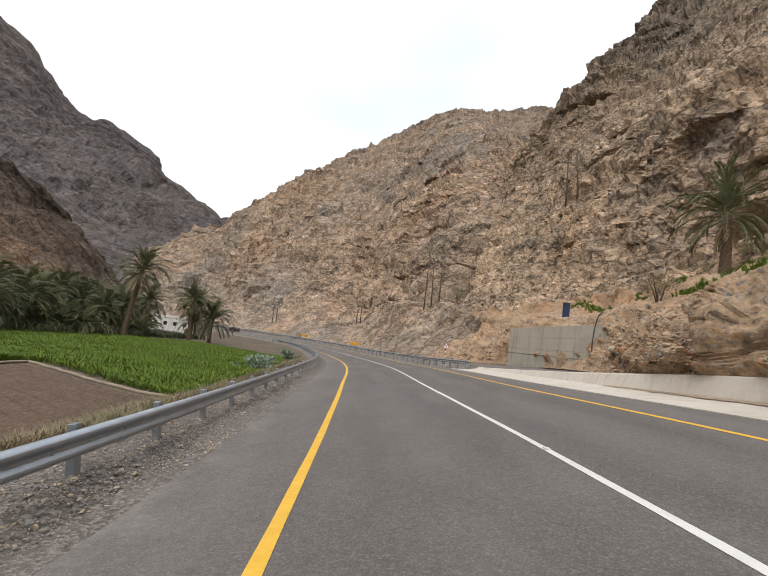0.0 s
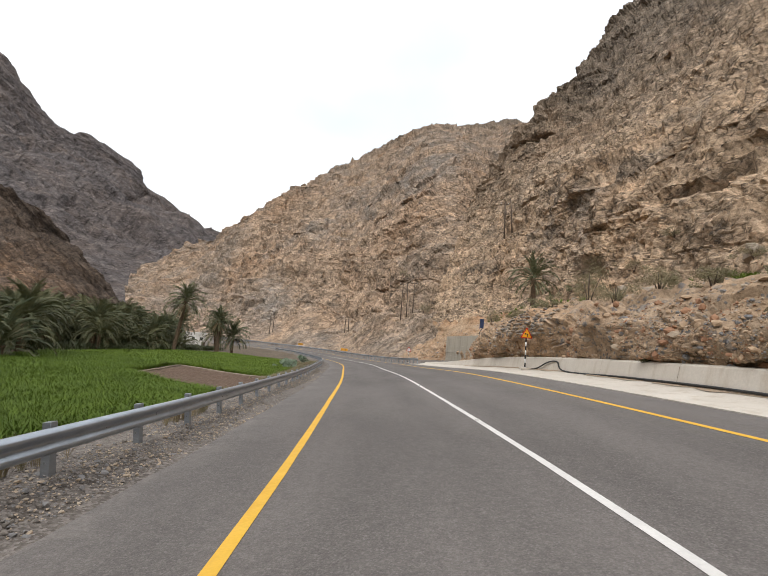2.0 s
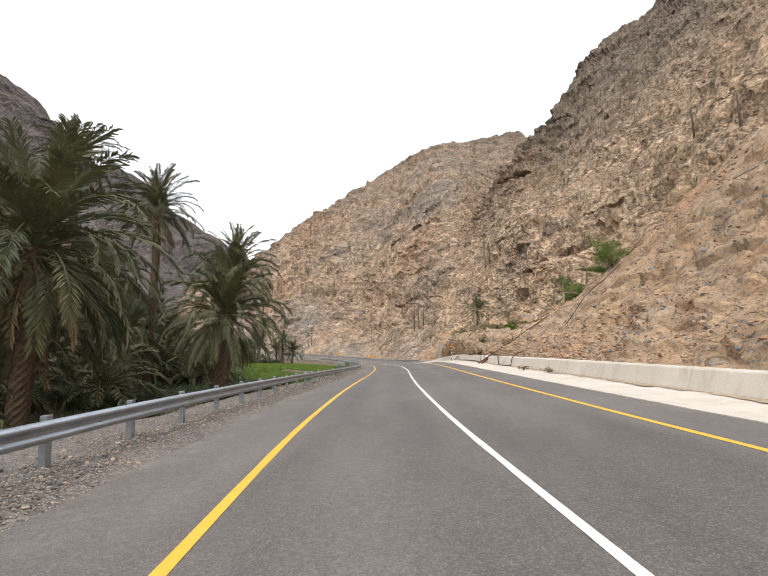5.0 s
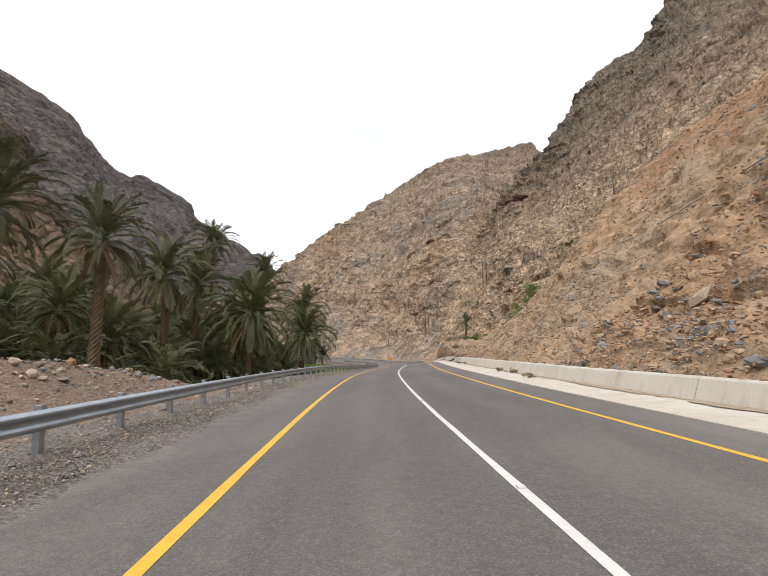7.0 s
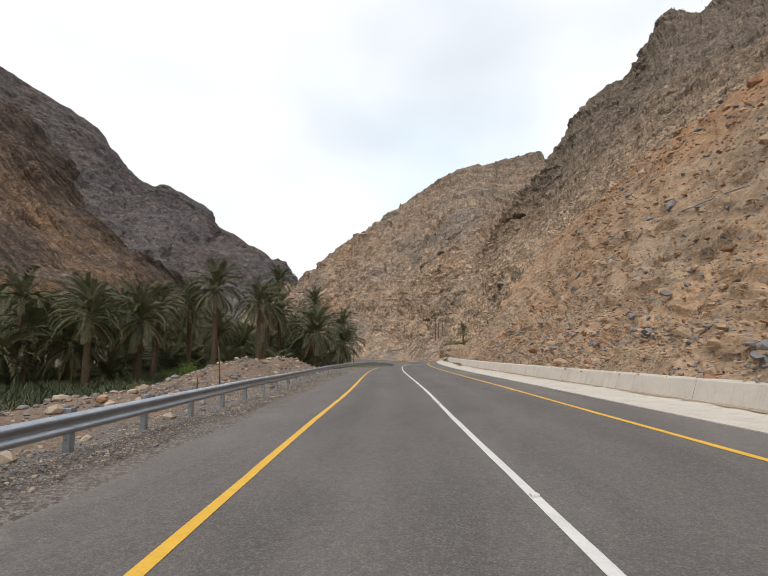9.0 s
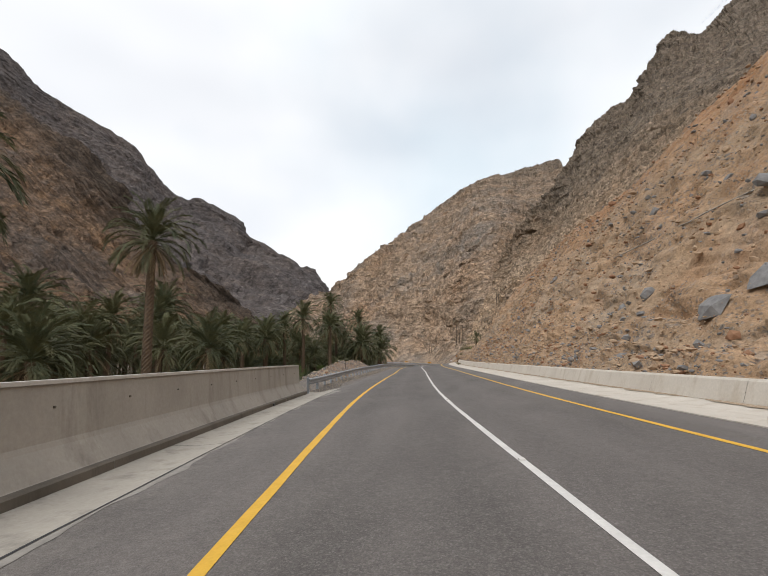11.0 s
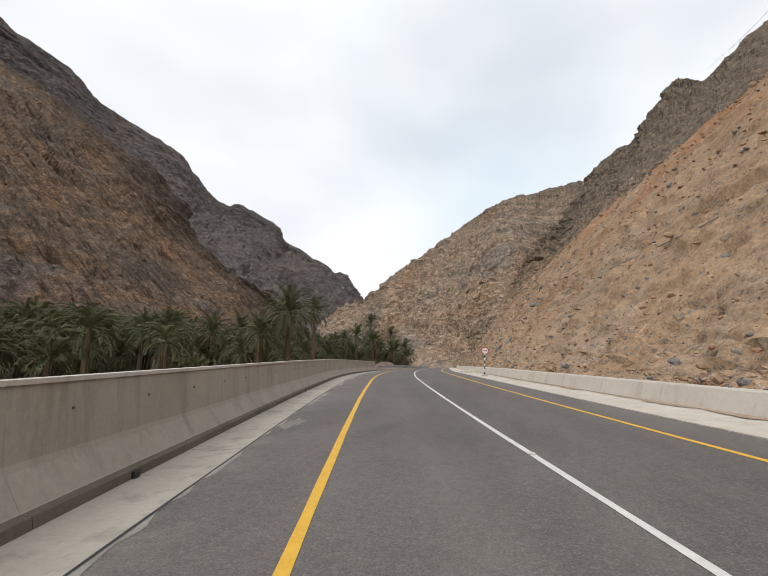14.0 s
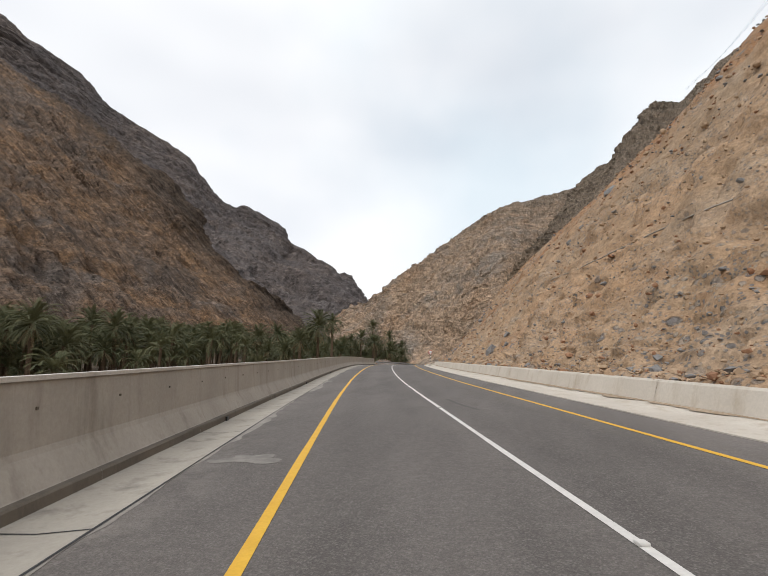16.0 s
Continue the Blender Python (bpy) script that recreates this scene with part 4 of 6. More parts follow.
# high ridge far behind
RIDGE = [(-3300, 700, 2150), (-2600, 1000, 1750), (-2051, 1135, 1380), (-1902, 1336, 1262), (-1825, 1427, 1172), (-1606, 1641, 1022), (-1512, 1719, 959), (-1426, 1784, 836),
         (-1330, 1849, 761), (-1267, 1889, 758), (-1117, 1974, 685), (-1065, 2000, 597), (-942, 2056, 540), (-815, 2106, 469), (-689, 2148, 330), (-600, 2180, 260)]
r_foot = [(-900 + 800 * t, -300 + 750 * math.sqrt(t), -10) for t in np.linspace(0, 1, len(RIDGE))]
r_mid = [tuple(np.array(a) * 0.45 + np.array(b) * 0.55 - [0, 0, 0.03 * b[2]]) for a, b in zip(RIDGE, r_foot)]
r_near = [tuple(np.array(a) * [0.9, 0.9, 0.8] + np.array(b) * [0.1, 0.1, 0.2]) for a, b in zip(RIDGE, r_foot)]
r_back = [tuple(2 * np.array(a) - np.array(b) - [0, 0, 0.4 * a[2]]) for a, b in zip(RIDGE, r_near)]


def r_rough(p, u, v):
    return (crags(p, 7.0, (0.35, 0.3), 120, 1.4, 0.8, 0.3) * 0.9 + 25 * fbm(p / 160, 4, 0.55, 130, ridged=True)) * blend(v, 0.1, 0.8) * (1 - 0.6 * blend(v, 2.0, 2.8))


ridge, _, _ = sheet("mountain_ridge", [r_foot, r_mid, r_near, RIDGE, r_back], 520, 300, r_rough, [ROCK_RIDGE])
tagged(ridge, "high grey-brown rocky ridge closing the valley", "mountain", kind="structure")
# ---------------------------------------------------------------- roadside works
def valley_run(s, i=0):
    """How the valley rail moves outward and up on the raised verge."""
    y = np.interp(s, road_s, road_c[:, 1])
    return np.interp(y, [-130, -106, -62, -14, 30], [-0.2, -0.5, -0.35, -0.08, 0.0]), np.interp(y, [-130, -106, -62, -30, -14, 10], [0.0, 0.17, 0.15, 0.13, 0.07, 0.02])


def guard_rail(s0, s1, x, toward, gap, label, run=None):
    """Steel W-beam on posts; toward: +1 if the beam faces to larger x."""
    rail = thing("guard_rail", label=label, category="guard rail", group="guard rails")
    prof = [(0.0, 0.44), (0.02, 0.45), (0.085, 0.485), (0.095, 0.51), (0.085, 0.535), (0.02, 0.58), (0.01, 0.602), (0.02, 0.625), (0.085, 0.67), (0.095, 0.695), (0.085, 0.72), (0.03, 0.752), (0.0, 0.765)]
    front = [(x + toward * (0.10 + a), b) for a, b in prof]
    back = [(x + toward * (0.085 + a), b) for a, b in prof[::-1]]
    part("beam", extrude("beam", s0, s1, front + back, STEEL, step=1.0, closed=True, smooth=True, move=run), rail, "galvanised corrugated steel beam")
    post = boxed("post", (0.11, 0.14, 1.34), STEEL, (0, 0, 0.16), 0.008)
    block = boxed("spacer", (0.07, 0.10, 0.30), STEEL, (0.08, 0, 0.6), 0.008)
    s = s0 + 0.4
    while s < s1:
        dx, dh = run(s) if run else (0.0, 0.0)
        p = on_road(s, x + dx, dh)[0]
        lean = float(np.interp(s, road_s, road_c[:, 3]))
        m = pose(*p, 0, lean if toward > 0 else -lean, heading(s) + (0 if toward > 0 else 180))
        po = part("post", post, rail, m=m)
        part("spacer", block, po)
        s += gap
    return rail


S_PAR = s_at(-133)
guard_rail(s_at(118), S_PAR - 0.2, -6.35, 1, 2.4, "galvanised steel guard rail on the valley side of the road", valley_run)
guard_rail(s_at(175), s_at(39), 6.35, -1, 2.75, "galvanised steel guard rail along the outside of the bend")

# concrete parapet with its gutter
gutter = new("gutter", extrude("gutter", S_PAR - 4, LENGTH - 4, [(-5.42, -0.2), (-5.42, 0.012), (-6.0, -0.02), (-6.55, 0.0), (-6.9, 0.0)], GUTTER))
tagged(gutter, "stained concrete gutter strip below the parapet", "gutter", kind="structure")
joint = new("tar_joint", extrude("tar_joint", S_PAR - 4, LENGTH - 4, [(-5.405, 0.012), (-5.43, 0.016)], BLACK, wobble=0.012))
tagged(joint, "black tar joint between asphalt and concrete gutter", "joint", kind="structure")
def film_edge(s, i):
    """Ragged outline of the cement film that lies on the asphalt beside the gutter."""
    w = 0.55 * np.clip(fbm(np.stack([s * 0.22, s * 0 + 5.0, s * 0], 1), 4, 0.6, 51) + 0.12, 0, 1) + 0.10 * np.clip(vnoise(np.stack([s * 1.7, s * 0, s * 0], 1), 53), 0, 1)
    return (w if i == 1 else 0.0), 0.0


film = new("cement_film", extrude("cement_film", S_PAR - 2, LENGTH - 4, [(-5.41, 0.006), (-5.395, 0.006)], FILM, step=0.15, move=film_edge))
tagged(film, "ragged pale cement film on the asphalt beside the gutter", "stain", kind="structure")
s = S_PAR + 2
while s < LENGTH - 10:
    seam = new("gutter_seam", extrude("gutter_seam", s, s + 0.025, [(-5.43, 0.016), (-6.0, -0.014), (-6.5, 0.004)], BLACK))
    tagged(seam, "dark narrow seam across the concrete gutter", "joint", "seams across the gutter", "structure")
    s += 6
parapet = thing("parapet", label="tall grey concrete road parapet with sloped toe and stains", category="barrier", kind="structure")
PAR = [(-6.62, 0.13), (-6.66, 0.16), (-6.87, 0.52), (-6.90, 0.60), (-6.94, 1.40), (-6.95, 1.45), (-7.14, 1.45), (-7.18, 1.40), (-7.25, -1.5)]
s, k = S_PAR, 0
while s < LENGTH - 9:
    pn = part("panel", extrude("panel", s + 0.002, s + 3.998, PAR, PARAPET, step=2.0), parapet)
    part("coping", extrude("coping", s + 0.004, s + 3.996, [(-6.91, 1.42), (-6.91, 1.48), (-7.2, 1.48), (-7.2, 1.44)], COPING, step=2.0), pn, "pale worn concrete top edge")
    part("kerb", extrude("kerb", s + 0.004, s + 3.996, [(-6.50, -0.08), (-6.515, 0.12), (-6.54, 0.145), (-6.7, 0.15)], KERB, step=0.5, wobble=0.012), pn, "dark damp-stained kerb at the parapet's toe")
    for hs in (0.9, 2.9):
        hp = on_road(s + hs, -6.917, 1.08)[0]
        part("tie_hole", boxed("tie_hole", (0.03, 0.035, 0.035), KERB), pn, m=pose(*hp, 0, 0, heading(s)))
    if k % 4 == 1:
        hp = on_road(s + 2.0, -6.50, 0.05)[0]
        part("drain_hole", boxed("drain_hole", (0.08, 0.16, 0.10), SIGN_BLACK), pn, m=pose(*hp, 0, 0, heading(s)))
    s += 4
    k += 1
part("end_face", extrude("end_face", S_PAR - 0.14, S_PAR, PAR, PARAPET), parapet)

# reflecting studs on the centre line
stud = boxed("road_stud", (0.10, 0.10, 0.03), WHITE, (0, 0, 0.015), 0.01)
s = s_at(60)
while s < LENGTH - 30:
    ob = new("road_stud", stud)
    ob.matrix_basis = pose(*on_road(s, drifting(CENTRE_DRIFT)(s, 0)[0], 0.006)[0], 0, 0, heading(s))
    tagged(ob, "small worn reflecting stud set in the centre line", "road stud", "studs in the centre line")
    s += 10.5

# raised slab over a culvert by the foot wall
ends = [on_road(np.full(4, s_at(y)), np.array([5.75, 5.78, 7.5, 7.52]), np.array([0.0, 0.14, 0.34, 0.0])) for y in (-146.5, -150.5)]
slab = new("culvert_slab", mesh_of("culvert_slab", np.concatenate(ends), [(0, 1, 2, 3), (7, 6, 5, 4), (0, 4, 5, 1), (1, 5, 6, 2), (2, 6, 7, 3)], APRON))
tagged(slab, "raised pale concrete slab over a culvert inlet", "slab", kind="structure")

# skid marks on the far lane
for ss, xx, ll in ((s_at(-228.5), 0.9, 3.4),):
    pts = np.linspace(0, 1, 14)
    v = np.concatenate([on_road(ss + ll * pts, xx + 0.35 * pts ** 2 - 0.07, 0.005), on_road(ss + ll * pts, xx + 0.35 * pts ** 2 + 0.07, 0.005)])
    skid = new("skid_mark", mesh_of("skid_mark", v, [(i, i + 1, i + 15, i + 14) for i in range(13)], TYRE))
    tagged(skid, "faint dark tyre mark on the asphalt", "tyre mark", kind="structure")


# ---------------------------------------------------------------- signs
def disc(r, n=40, z=0.0):
    a = np.linspace(0, 2 * np.pi, n, endpoint=False)
    return [(r * math.cos(t), r * math.sin(t)) for t in a]


def triangle(r, round_r=0.06):
    """Corner-rounded triangle, point up, of circumradius r."""
    out = []
    for k in range(3):
        a0 = radians(90 + 120 * k)
        cx, cy = (r - 2 * round_r) * math.cos(a0), (r - 2 * round_r) * math.sin(a0)
        out += [(cx + round_r * math.cos(a0 + b), cy + round_r * math.sin(a0 + b)) for b in np.linspace(-1.04, 1.04, 7)]
    return out


def plate(name, outline, y, depth, mat):
    """A flat plate in the x-z plane, facing -y, between y and y + depth."""
    n = len(outline)
    v = [(a, y, b) for a, b in outline] + [(a, y + depth, b) for a, b in outline]
    f = [tuple(range(n)), tuple(range(2 * n - 1, n - 1, -1))] + [(i, i + n, (i + 1) % n + n, (i + 1) % n) for i in range(n)]
    return mesh_of(name, v, f, mat)


def ring(name, outer, inner, y, depth, mat):
    n = len(outer)
    v = [(a, y, b) for a, b in outer] + [(a, y, b) for a, b in inner] + [(a, y + depth, b) for a, b in outer] + [(a, y + depth, b) for a, b in inner]
    f = []
    for i in range(n):
        j = (i + 1) % n
        f += [(i, j, n + j, n + i), (2 * n + i, 3 * n + i, 3 * n + j, 2 * n + j), (i, 2 * n + i, 2 * n + j, j), (n + i, n + j, 3 * n + j, 3 * n + i)]
    return mesh_of(name, v, f, mat)


def banded_pole(sign, height):
    v = boxed("footing", (0.55, 0.55, 0.14), APRON, (0, 0, 0.05), 0.02)
    part("footing", v, sign, "rough concrete footing")
    part("base_plate", boxed("base_plate", (0.28, 0.28, 0.03), STEEL, (0, 0, 0.13), 0.005), sign)
    z, k, band = 0.13, 0, 0.25
    while z < height - 0.01:
        top = min(z + band, height)
        part("band", pipe("band", [(0, 0, z), (0, 0, top)], 0.045, SIGN_BLACK if k % 2 == 0 else SIGN_WHITE, 14), sign, "black painted band" if k % 2 == 0 else "white painted band")
        z, k = top, k + 1


def warning_sign(at, turn, height, face, r, label, bend):
    sign = thing("warning_sign", at, turn, label, "traffic sign")
    banded_pole(sign, height - r * 1.1)
    zc = height - r
    board = part("board", plate("board", [(a, b + zc) for a, b in triangle(r)], -0.06, 0.012, SIGN_RED), sign, "red triangular board")
    part("field", plate("field", [(a, b + zc) for a, b in triangle(r * 0.76, 0.03)], -0.065, 0.004, face), board, "plain inner field")
    if bend:
        k = r * 0.5
        arrow = [(0.35, -0.45), (0.35, 0.15), (0.30, 0.28), (0.15, 0.33), (-0.25, 0.33), (-0.25, 0.5), (-0.62, 0.22), (-0.25, -0.05), (-0.25, 0.12), (0.05, 0.12), (0.13, 0.06), (0.13, -0.45)]
        part("arrow", plate("arrow", [(a * k, b * k + zc - 0.02) for a, b in arrow[::-1]], -0.069, 0.003, SIGN_BLACK), board, "black arrow bending to one side")
    else:
        k = r * 0.5
        bars = [(-0.10, -0.55), (0.10, -0.55), (0.10, 0.55), (0.0, 0.75), (-0.10, 0.55)]
        part("symbol", plate("symbol", [(a * k, b * k + zc) for a, b in bars], -0.069, 0.003, SIGN_BLACK), board, "black upright symbol")
        part("side_symbol", plate("side_symbol", [(a * k, b * k + zc) for a, b in [(0.10, -0.2), (0.45, 0.1), (0.38, 0.2), (0.10, 0.0)]], -0.069, 0.003, SIGN_BLACK), board, "black slanting bar")
    return sign


def car_shape(k, cx, zc):
    side = [(-0.5, -0.2), (0.5, -0.2), (0.5, 0.05), (0.38, 0.05), (0.3, 0.25), (-0.3, 0.25), (-0.38, 0.05), (-0.5, 0.05)]
    return [(a * k + cx, b * k + zc) for a, b in side]


def no_overtaking_sign(at, turn, height, r):
    sign = thing("no_overtaking_sign", at, turn, "round white no-overtaking sign with red rim on striped pole", "traffic sign")
    banded_pole(sign, height - r)
    zc = height - r
    o, i = disc(r), disc(r * 0.82)
    board = part("board", plate("board", [(a, b + zc) for a, b in disc(r * 0.99)], -0.06, 0.01, SIGN_WHITE), sign, "white round board")
    part("rim", ring("rim", [(a, b + zc) for a, b in o], [(a, b + zc) for a, b in i], -0.07, 0.01, SIGN_RED), board, "red painted rim")
    for cx, mt, lab in ((-0.36 * r, SIGN_RED, "red car symbol"), (0.36 * r, SIGN_BLACK, "black car symbol")):
        part("car_symbol", plate("car_symbol", car_shape(r * 0.56, cx, zc), -0.068, 0.006, mt), board, lab)
        for wx in (-0.3, 0.3):
            part("wheel_symbol", plate("wheel_symbol", [(a + cx + wx * r * 0.56, b + zc - 0.14 * r) for a, b in disc(r * 0.08, 12)], -0.067, 0.005, mt), board)
    return sign


p = on_road(250.0, 7.05, 0.03)[0]
warning_sign(p, heading(250.0), 2.55, SIGN_ORANGE, 0.46, "orange-yellow triangular bend sign with red rim on striped pole", True)
p = on_road(421.0, 6.25, 0.0)[0]
no_overtaking_sign(p, heading(421.0), 2.62, 0.33)
p = on_road(s_at(51), 7.2, -0.05)[0]
warning_sign(p, heading(s_at(51)), 2.6, SIGN_WHITE, 0.5, "white triangular junction sign with red rim on striped pole", False)

# yellow bend boards beyond the far guard rail
for yy, wid in ((103, 1.9), (128, 1.6)):
    sb = s_at(yy)
    board = thing("bend_board", on_road(sb, 7.6, -0.05)[0], 8, "yellow bend marker board with dark chevrons on two posts", "road sign", "bend marker boards")
    panel = part("board", boxed("board", (wid, 0.02, 0.62), SIGN_ORANGE, (0, 0, 1.25), 0.004), board, "yellow painted board")
    for q in (-0.35, 0.35):
        part("post", pipe("post", [(q * wid, 0.04, -0.2), (q * wid, 0.04, 1.5)], 0.035, STEEL), board)
    for q in range(5):
        xx = (-0.4 + 0.2 * q) * wid
        chev = [(xx + 0.10, 1.50), (xx, 1.50), (xx - 0.10, 1.25), (xx, 1.0), (xx + 0.10, 1.0), (xx, 1.25)]
        part("chevron", plate("chevron", chev[::-1], -0.016, 0.003, SIGN_BLACK), panel, "dark chevron bar")


# ---------------------------------------------------------------- on the hill side
hill_flat = cliff_grid.reshape(-1, 3)


def on_hill(x, y):
    """Height of the hillside at a place in plan."""
    near = hill_flat[(abs(hill_flat[:, 0] - x) < 1.5) & (abs(hill_flat[:, 1] - y) < 1.5)]
    if len(near) == 0:
        k = np.argmin((hill_flat[:, 0] - x) ** 2 + (hill_flat[:, 1] - y) ** 2)
        return float(hill_flat[k, 2])
    d = (near[:, 0] - x) ** 2 + (near[:, 1] - y) ** 2
    return float(near[np.argmin(d), 2])


# board-marked retaining wall, cast in lifts
wall = thing("retaining_wall", (11.6, 43.6, 0.6), label="board-marked grey concrete retaining wall below the terrace", category="wall", kind="structure")
run = np.array([13.75 - 12.05, 28.2 - 43.6])
wall_len = float(np.hypot(*run))
wall_turn = math.degrees(math.atan2(run[1], run[0]))
random.seed(12)
for k in range(8):
    off = random.uniform(-0.03, 0.03)
    lift = boxed("lift", (wall_len, 0.7, 0.445), BOARDED, (wall_len / 2, 0.35 + off, 0.225 + 0.45 * k), 0.012)
    part("lift", lift, wall, m=pose(0, 0, 0, 0, 0, wall_turn))

cab = thing("utility_box", (16.5, 43.3, on_hill(16.5, 43.3) - 0.1), 5, "narrow dark blue metal utility box standing on the terrace", "utility box")
part("body", boxed("body", (0.5, 0.4, 1.5), BLUE, (0, 0, 0.75), 0.02), cab)
part("lid", boxed("lid", (0.56, 0.46, 0.06), BLUE, (0, 0, 1.52), 0.015), cab)
part("door", boxed("door", (0.42, 0.02, 1.25), BLUE, (0, -0.205, 0.75), 0.008), cab, "dark blue door panel")

# rusty steel stairs up the cut bank, with one thin handrail and two pipe props
st_a, st_b = np.array([10.4, -17.3, 1.50]), np.array([18.6, -13.2, 6.75])
stairs = thing("steel_stairs", tuple(st_a), label="rusty steel stairs leaning on the stony cut bank", category="stairs")
dirn = st_b - st_a
across = np.cross(dirn, [0, 0, 1.0])
across /= np.linalg.norm(across)
for q in (-0.25, 0.25):
    a, b = across * q, dirn + across * q
    part("stringer", pipe("stringer", [a, a + (b - a) * 0.5 - np.array([0, 0, 0.05]), b], 0.06, RUST, 4), stairs)
far_side = across * -0.25
rail_up = np.array([0, 0, 0.72])
part("handrail", pipe("handrail", [far_side + dirn * 0.03, far_side + dirn * 0.02 + rail_up * 0.9, far_side + dirn * 0.05 + rail_up, far_side + dirn * 0.97 + rail_up], 0.016, RUST, 6), stairs)
part("middle_rail", pipe("middle_rail", [far_side + dirn * 0.04 + rail_up * 0.5, far_side + dirn * 0.97 + rail_up * 0.5], 0.011, RUST, 6), stairs)
for t in np.linspace(0.08, 0.97, 8):
    f = far_side + dirn * t
    part("rail_post", pipe("rail_post", [f, f + rail_up], 0.013, RUST, 6), stairs)
for t, q in ((0.13, -0.3), (0.17, 0.3), (0.52, 0.3)):
    f = dirn * t + across * q
    part("prop", pipe("prop", [f, f * [0.9, 1.0, 0.0] + [0, 0, 0.05 if t < 0.3 else f[2] - 1.6]], 0.024, STEEL, 6), stairs, "grey steel pipe prop")
stair_dir = math.degrees(math.atan2(dirn[1], dirn[0]))
for t in np.linspace(0.025, 0.985, 40):
    part("tread", boxed("tread", (0.15, 0.49, 0.035), RUST, (0, 0, 0), 0.005), stairs, m=pose(*(dirn * t), 0, 0, stair_dir))


def hose(points, r, label):
    pts = spline(np.array(points, float), np.linspace(0, len(points) - 1, 12 * len(points)))
    ob = new("water_hose", pipe("water_hose", pts, r, BLACK, 8))
    return tagged(ob, label, "hose", "black hoses by the foot wall")


def rp(y, x, h):
    return tuple(on_road(s_at(y), x, h)[0])


hose([rp(5.5, 7.3, 0.08), rp(3.2, 7.35, 0.06), rp(1.6, 7.5, 0.45), rp(0.6, 7.6, 0.5), rp(-0.8, 7.35, 0.08), rp(-6, 7.4, 0.1), rp(-11, 7.4, 0.12), rp(-15.5, 7.3, 0.1), rp(-17, 7.3, 0.3)], 0.04, "black hose snaking along the foot wall")
hose([rp(-17, 7.4, 0.35), rp(-17.8, 7.72, 0.76), rp(-19.5, 7.8, 0.79), rp(-21.2, 7.7, 0.76), rp(-22.2, 7.5, 0.35), rp(-23.4, 7.3, 0.08), rp(-26, 7.3, 0.08), rp(-27.2, 7.35, 0.08), rp(-27.6, 7.3, 0.1)], 0.042, "thick black hose looping over the foot wall")
up = [(rp(-27.5, 7.3, 0.1)), rp(-27.0, 7.9, 0.9)]
for k in range(1, 7):
    hx, hy = 11.5 + 2.1 * k, -27.0 + 0.75 * k
    up.append((hx, hy, on_hill(hx, hy) + 0.25))
hose(up, 0.03, "black hose climbing the stony slope")
hose([(13.3, 29.0, 5.0), (13.0, 28.9, 4.6), (12.75, 28.8, 3.4), (12.5, 28.2, 2.1), (12.2, 26.6, 1.35), (11.9, 25.2, 1.25)], 0.035, "black hose hanging over the concrete retaining wall")


def power_pole(x, y, z0, z1, lean=0.0, arm=True, label="thin dark wooden power pole with a short crossarm"):
    pole = thing("power_pole", (x, y, z0), 0, label, "power pole", "power poles on the hillside")
    h = z1 - z0
    part("shaft", pipe("shaft", [(0, 0, -1.5), (lean * 0.5 * h, 0, h * 0.5), (lean * h, 0, h)], [0.17, 0.14, 0.11], WOOD, 10), pole)
    if arm:
        part("crossarm", boxed("crossarm", (1.9, 0.12, 0.14), WOOD, (lean * h, 0.1, h - 0.5), 0.01), pole)
        for q in (-0.8, 0.0, 0.8):
            part("insulator", pipe("insulator", [(lean * h + q, 0.1, h - 0.43), (lean * h + q, 0.1, h - 0.2)], 0.05, SIGN_WHITE, 8), pole, "pale ceramic insulator")
    return pole


mount_flat = m1_grid.reshape(-1, 3)


def on_mountain(x, y):
    """Height of the mountain behind the bend at a place in plan."""
    return float(mount_flat[np.argmin((mount_flat[:, 0] - x) ** 2 + (mount_flat[:, 1] - y) ** 2), 2])


for x, y, h, lean in ((8.6, 112, 11.0, 0.0), (10.4, 112.4, 10.2, -0.05), (12.0, 112.0, 10.8, 0.0), (-9.6, 150.5, 6.8, 0.0), (-8.2, 150.5, 6.8, -0.05), (-44.0, 181, 7.0, 0.0), (-42.6, 181, 7.0, 0.0)):
    z = on_mountain(x, y)
    power_pole(x, y, z - 0.3, z + h, lean, lean == 0.0)
for x, y, h, lean in ((29.2, 80.4, 9.0, -0.03), (30.3, 77.8, 8.6, -0.1), (45.0, 2.2, 4.4, -0.08), (43.0, -9.5, 5.0, -0.06), (41.0, -18.0, 4.6, -0.08), (39.3, -25.6, 3.6, -0.08)):
    z = on_hill(x, y)
    power_pole(x, y, z - 0.3, z + h, lean, lean == -0.03)
# thin wires strung high over the slope
for k in range(3):
    a, b = np.array([197.0 + 3 * k, 202, 259 + 4 * k]), np.array([194.0 + 4 * k, 6, 237 + 3 * k])
    t = np.linspace(0, 1, 24)[:, None]
    ob = new("power_wire", pipe("power_wire", a + (b - a) * t - np.array([0, 0, 9.0]) * 4 * t * (1 - t), 0.045, BLACK, 5))
    tagged(ob, "thin dark power wire strung high along the mountainside", "wire", "power wires")
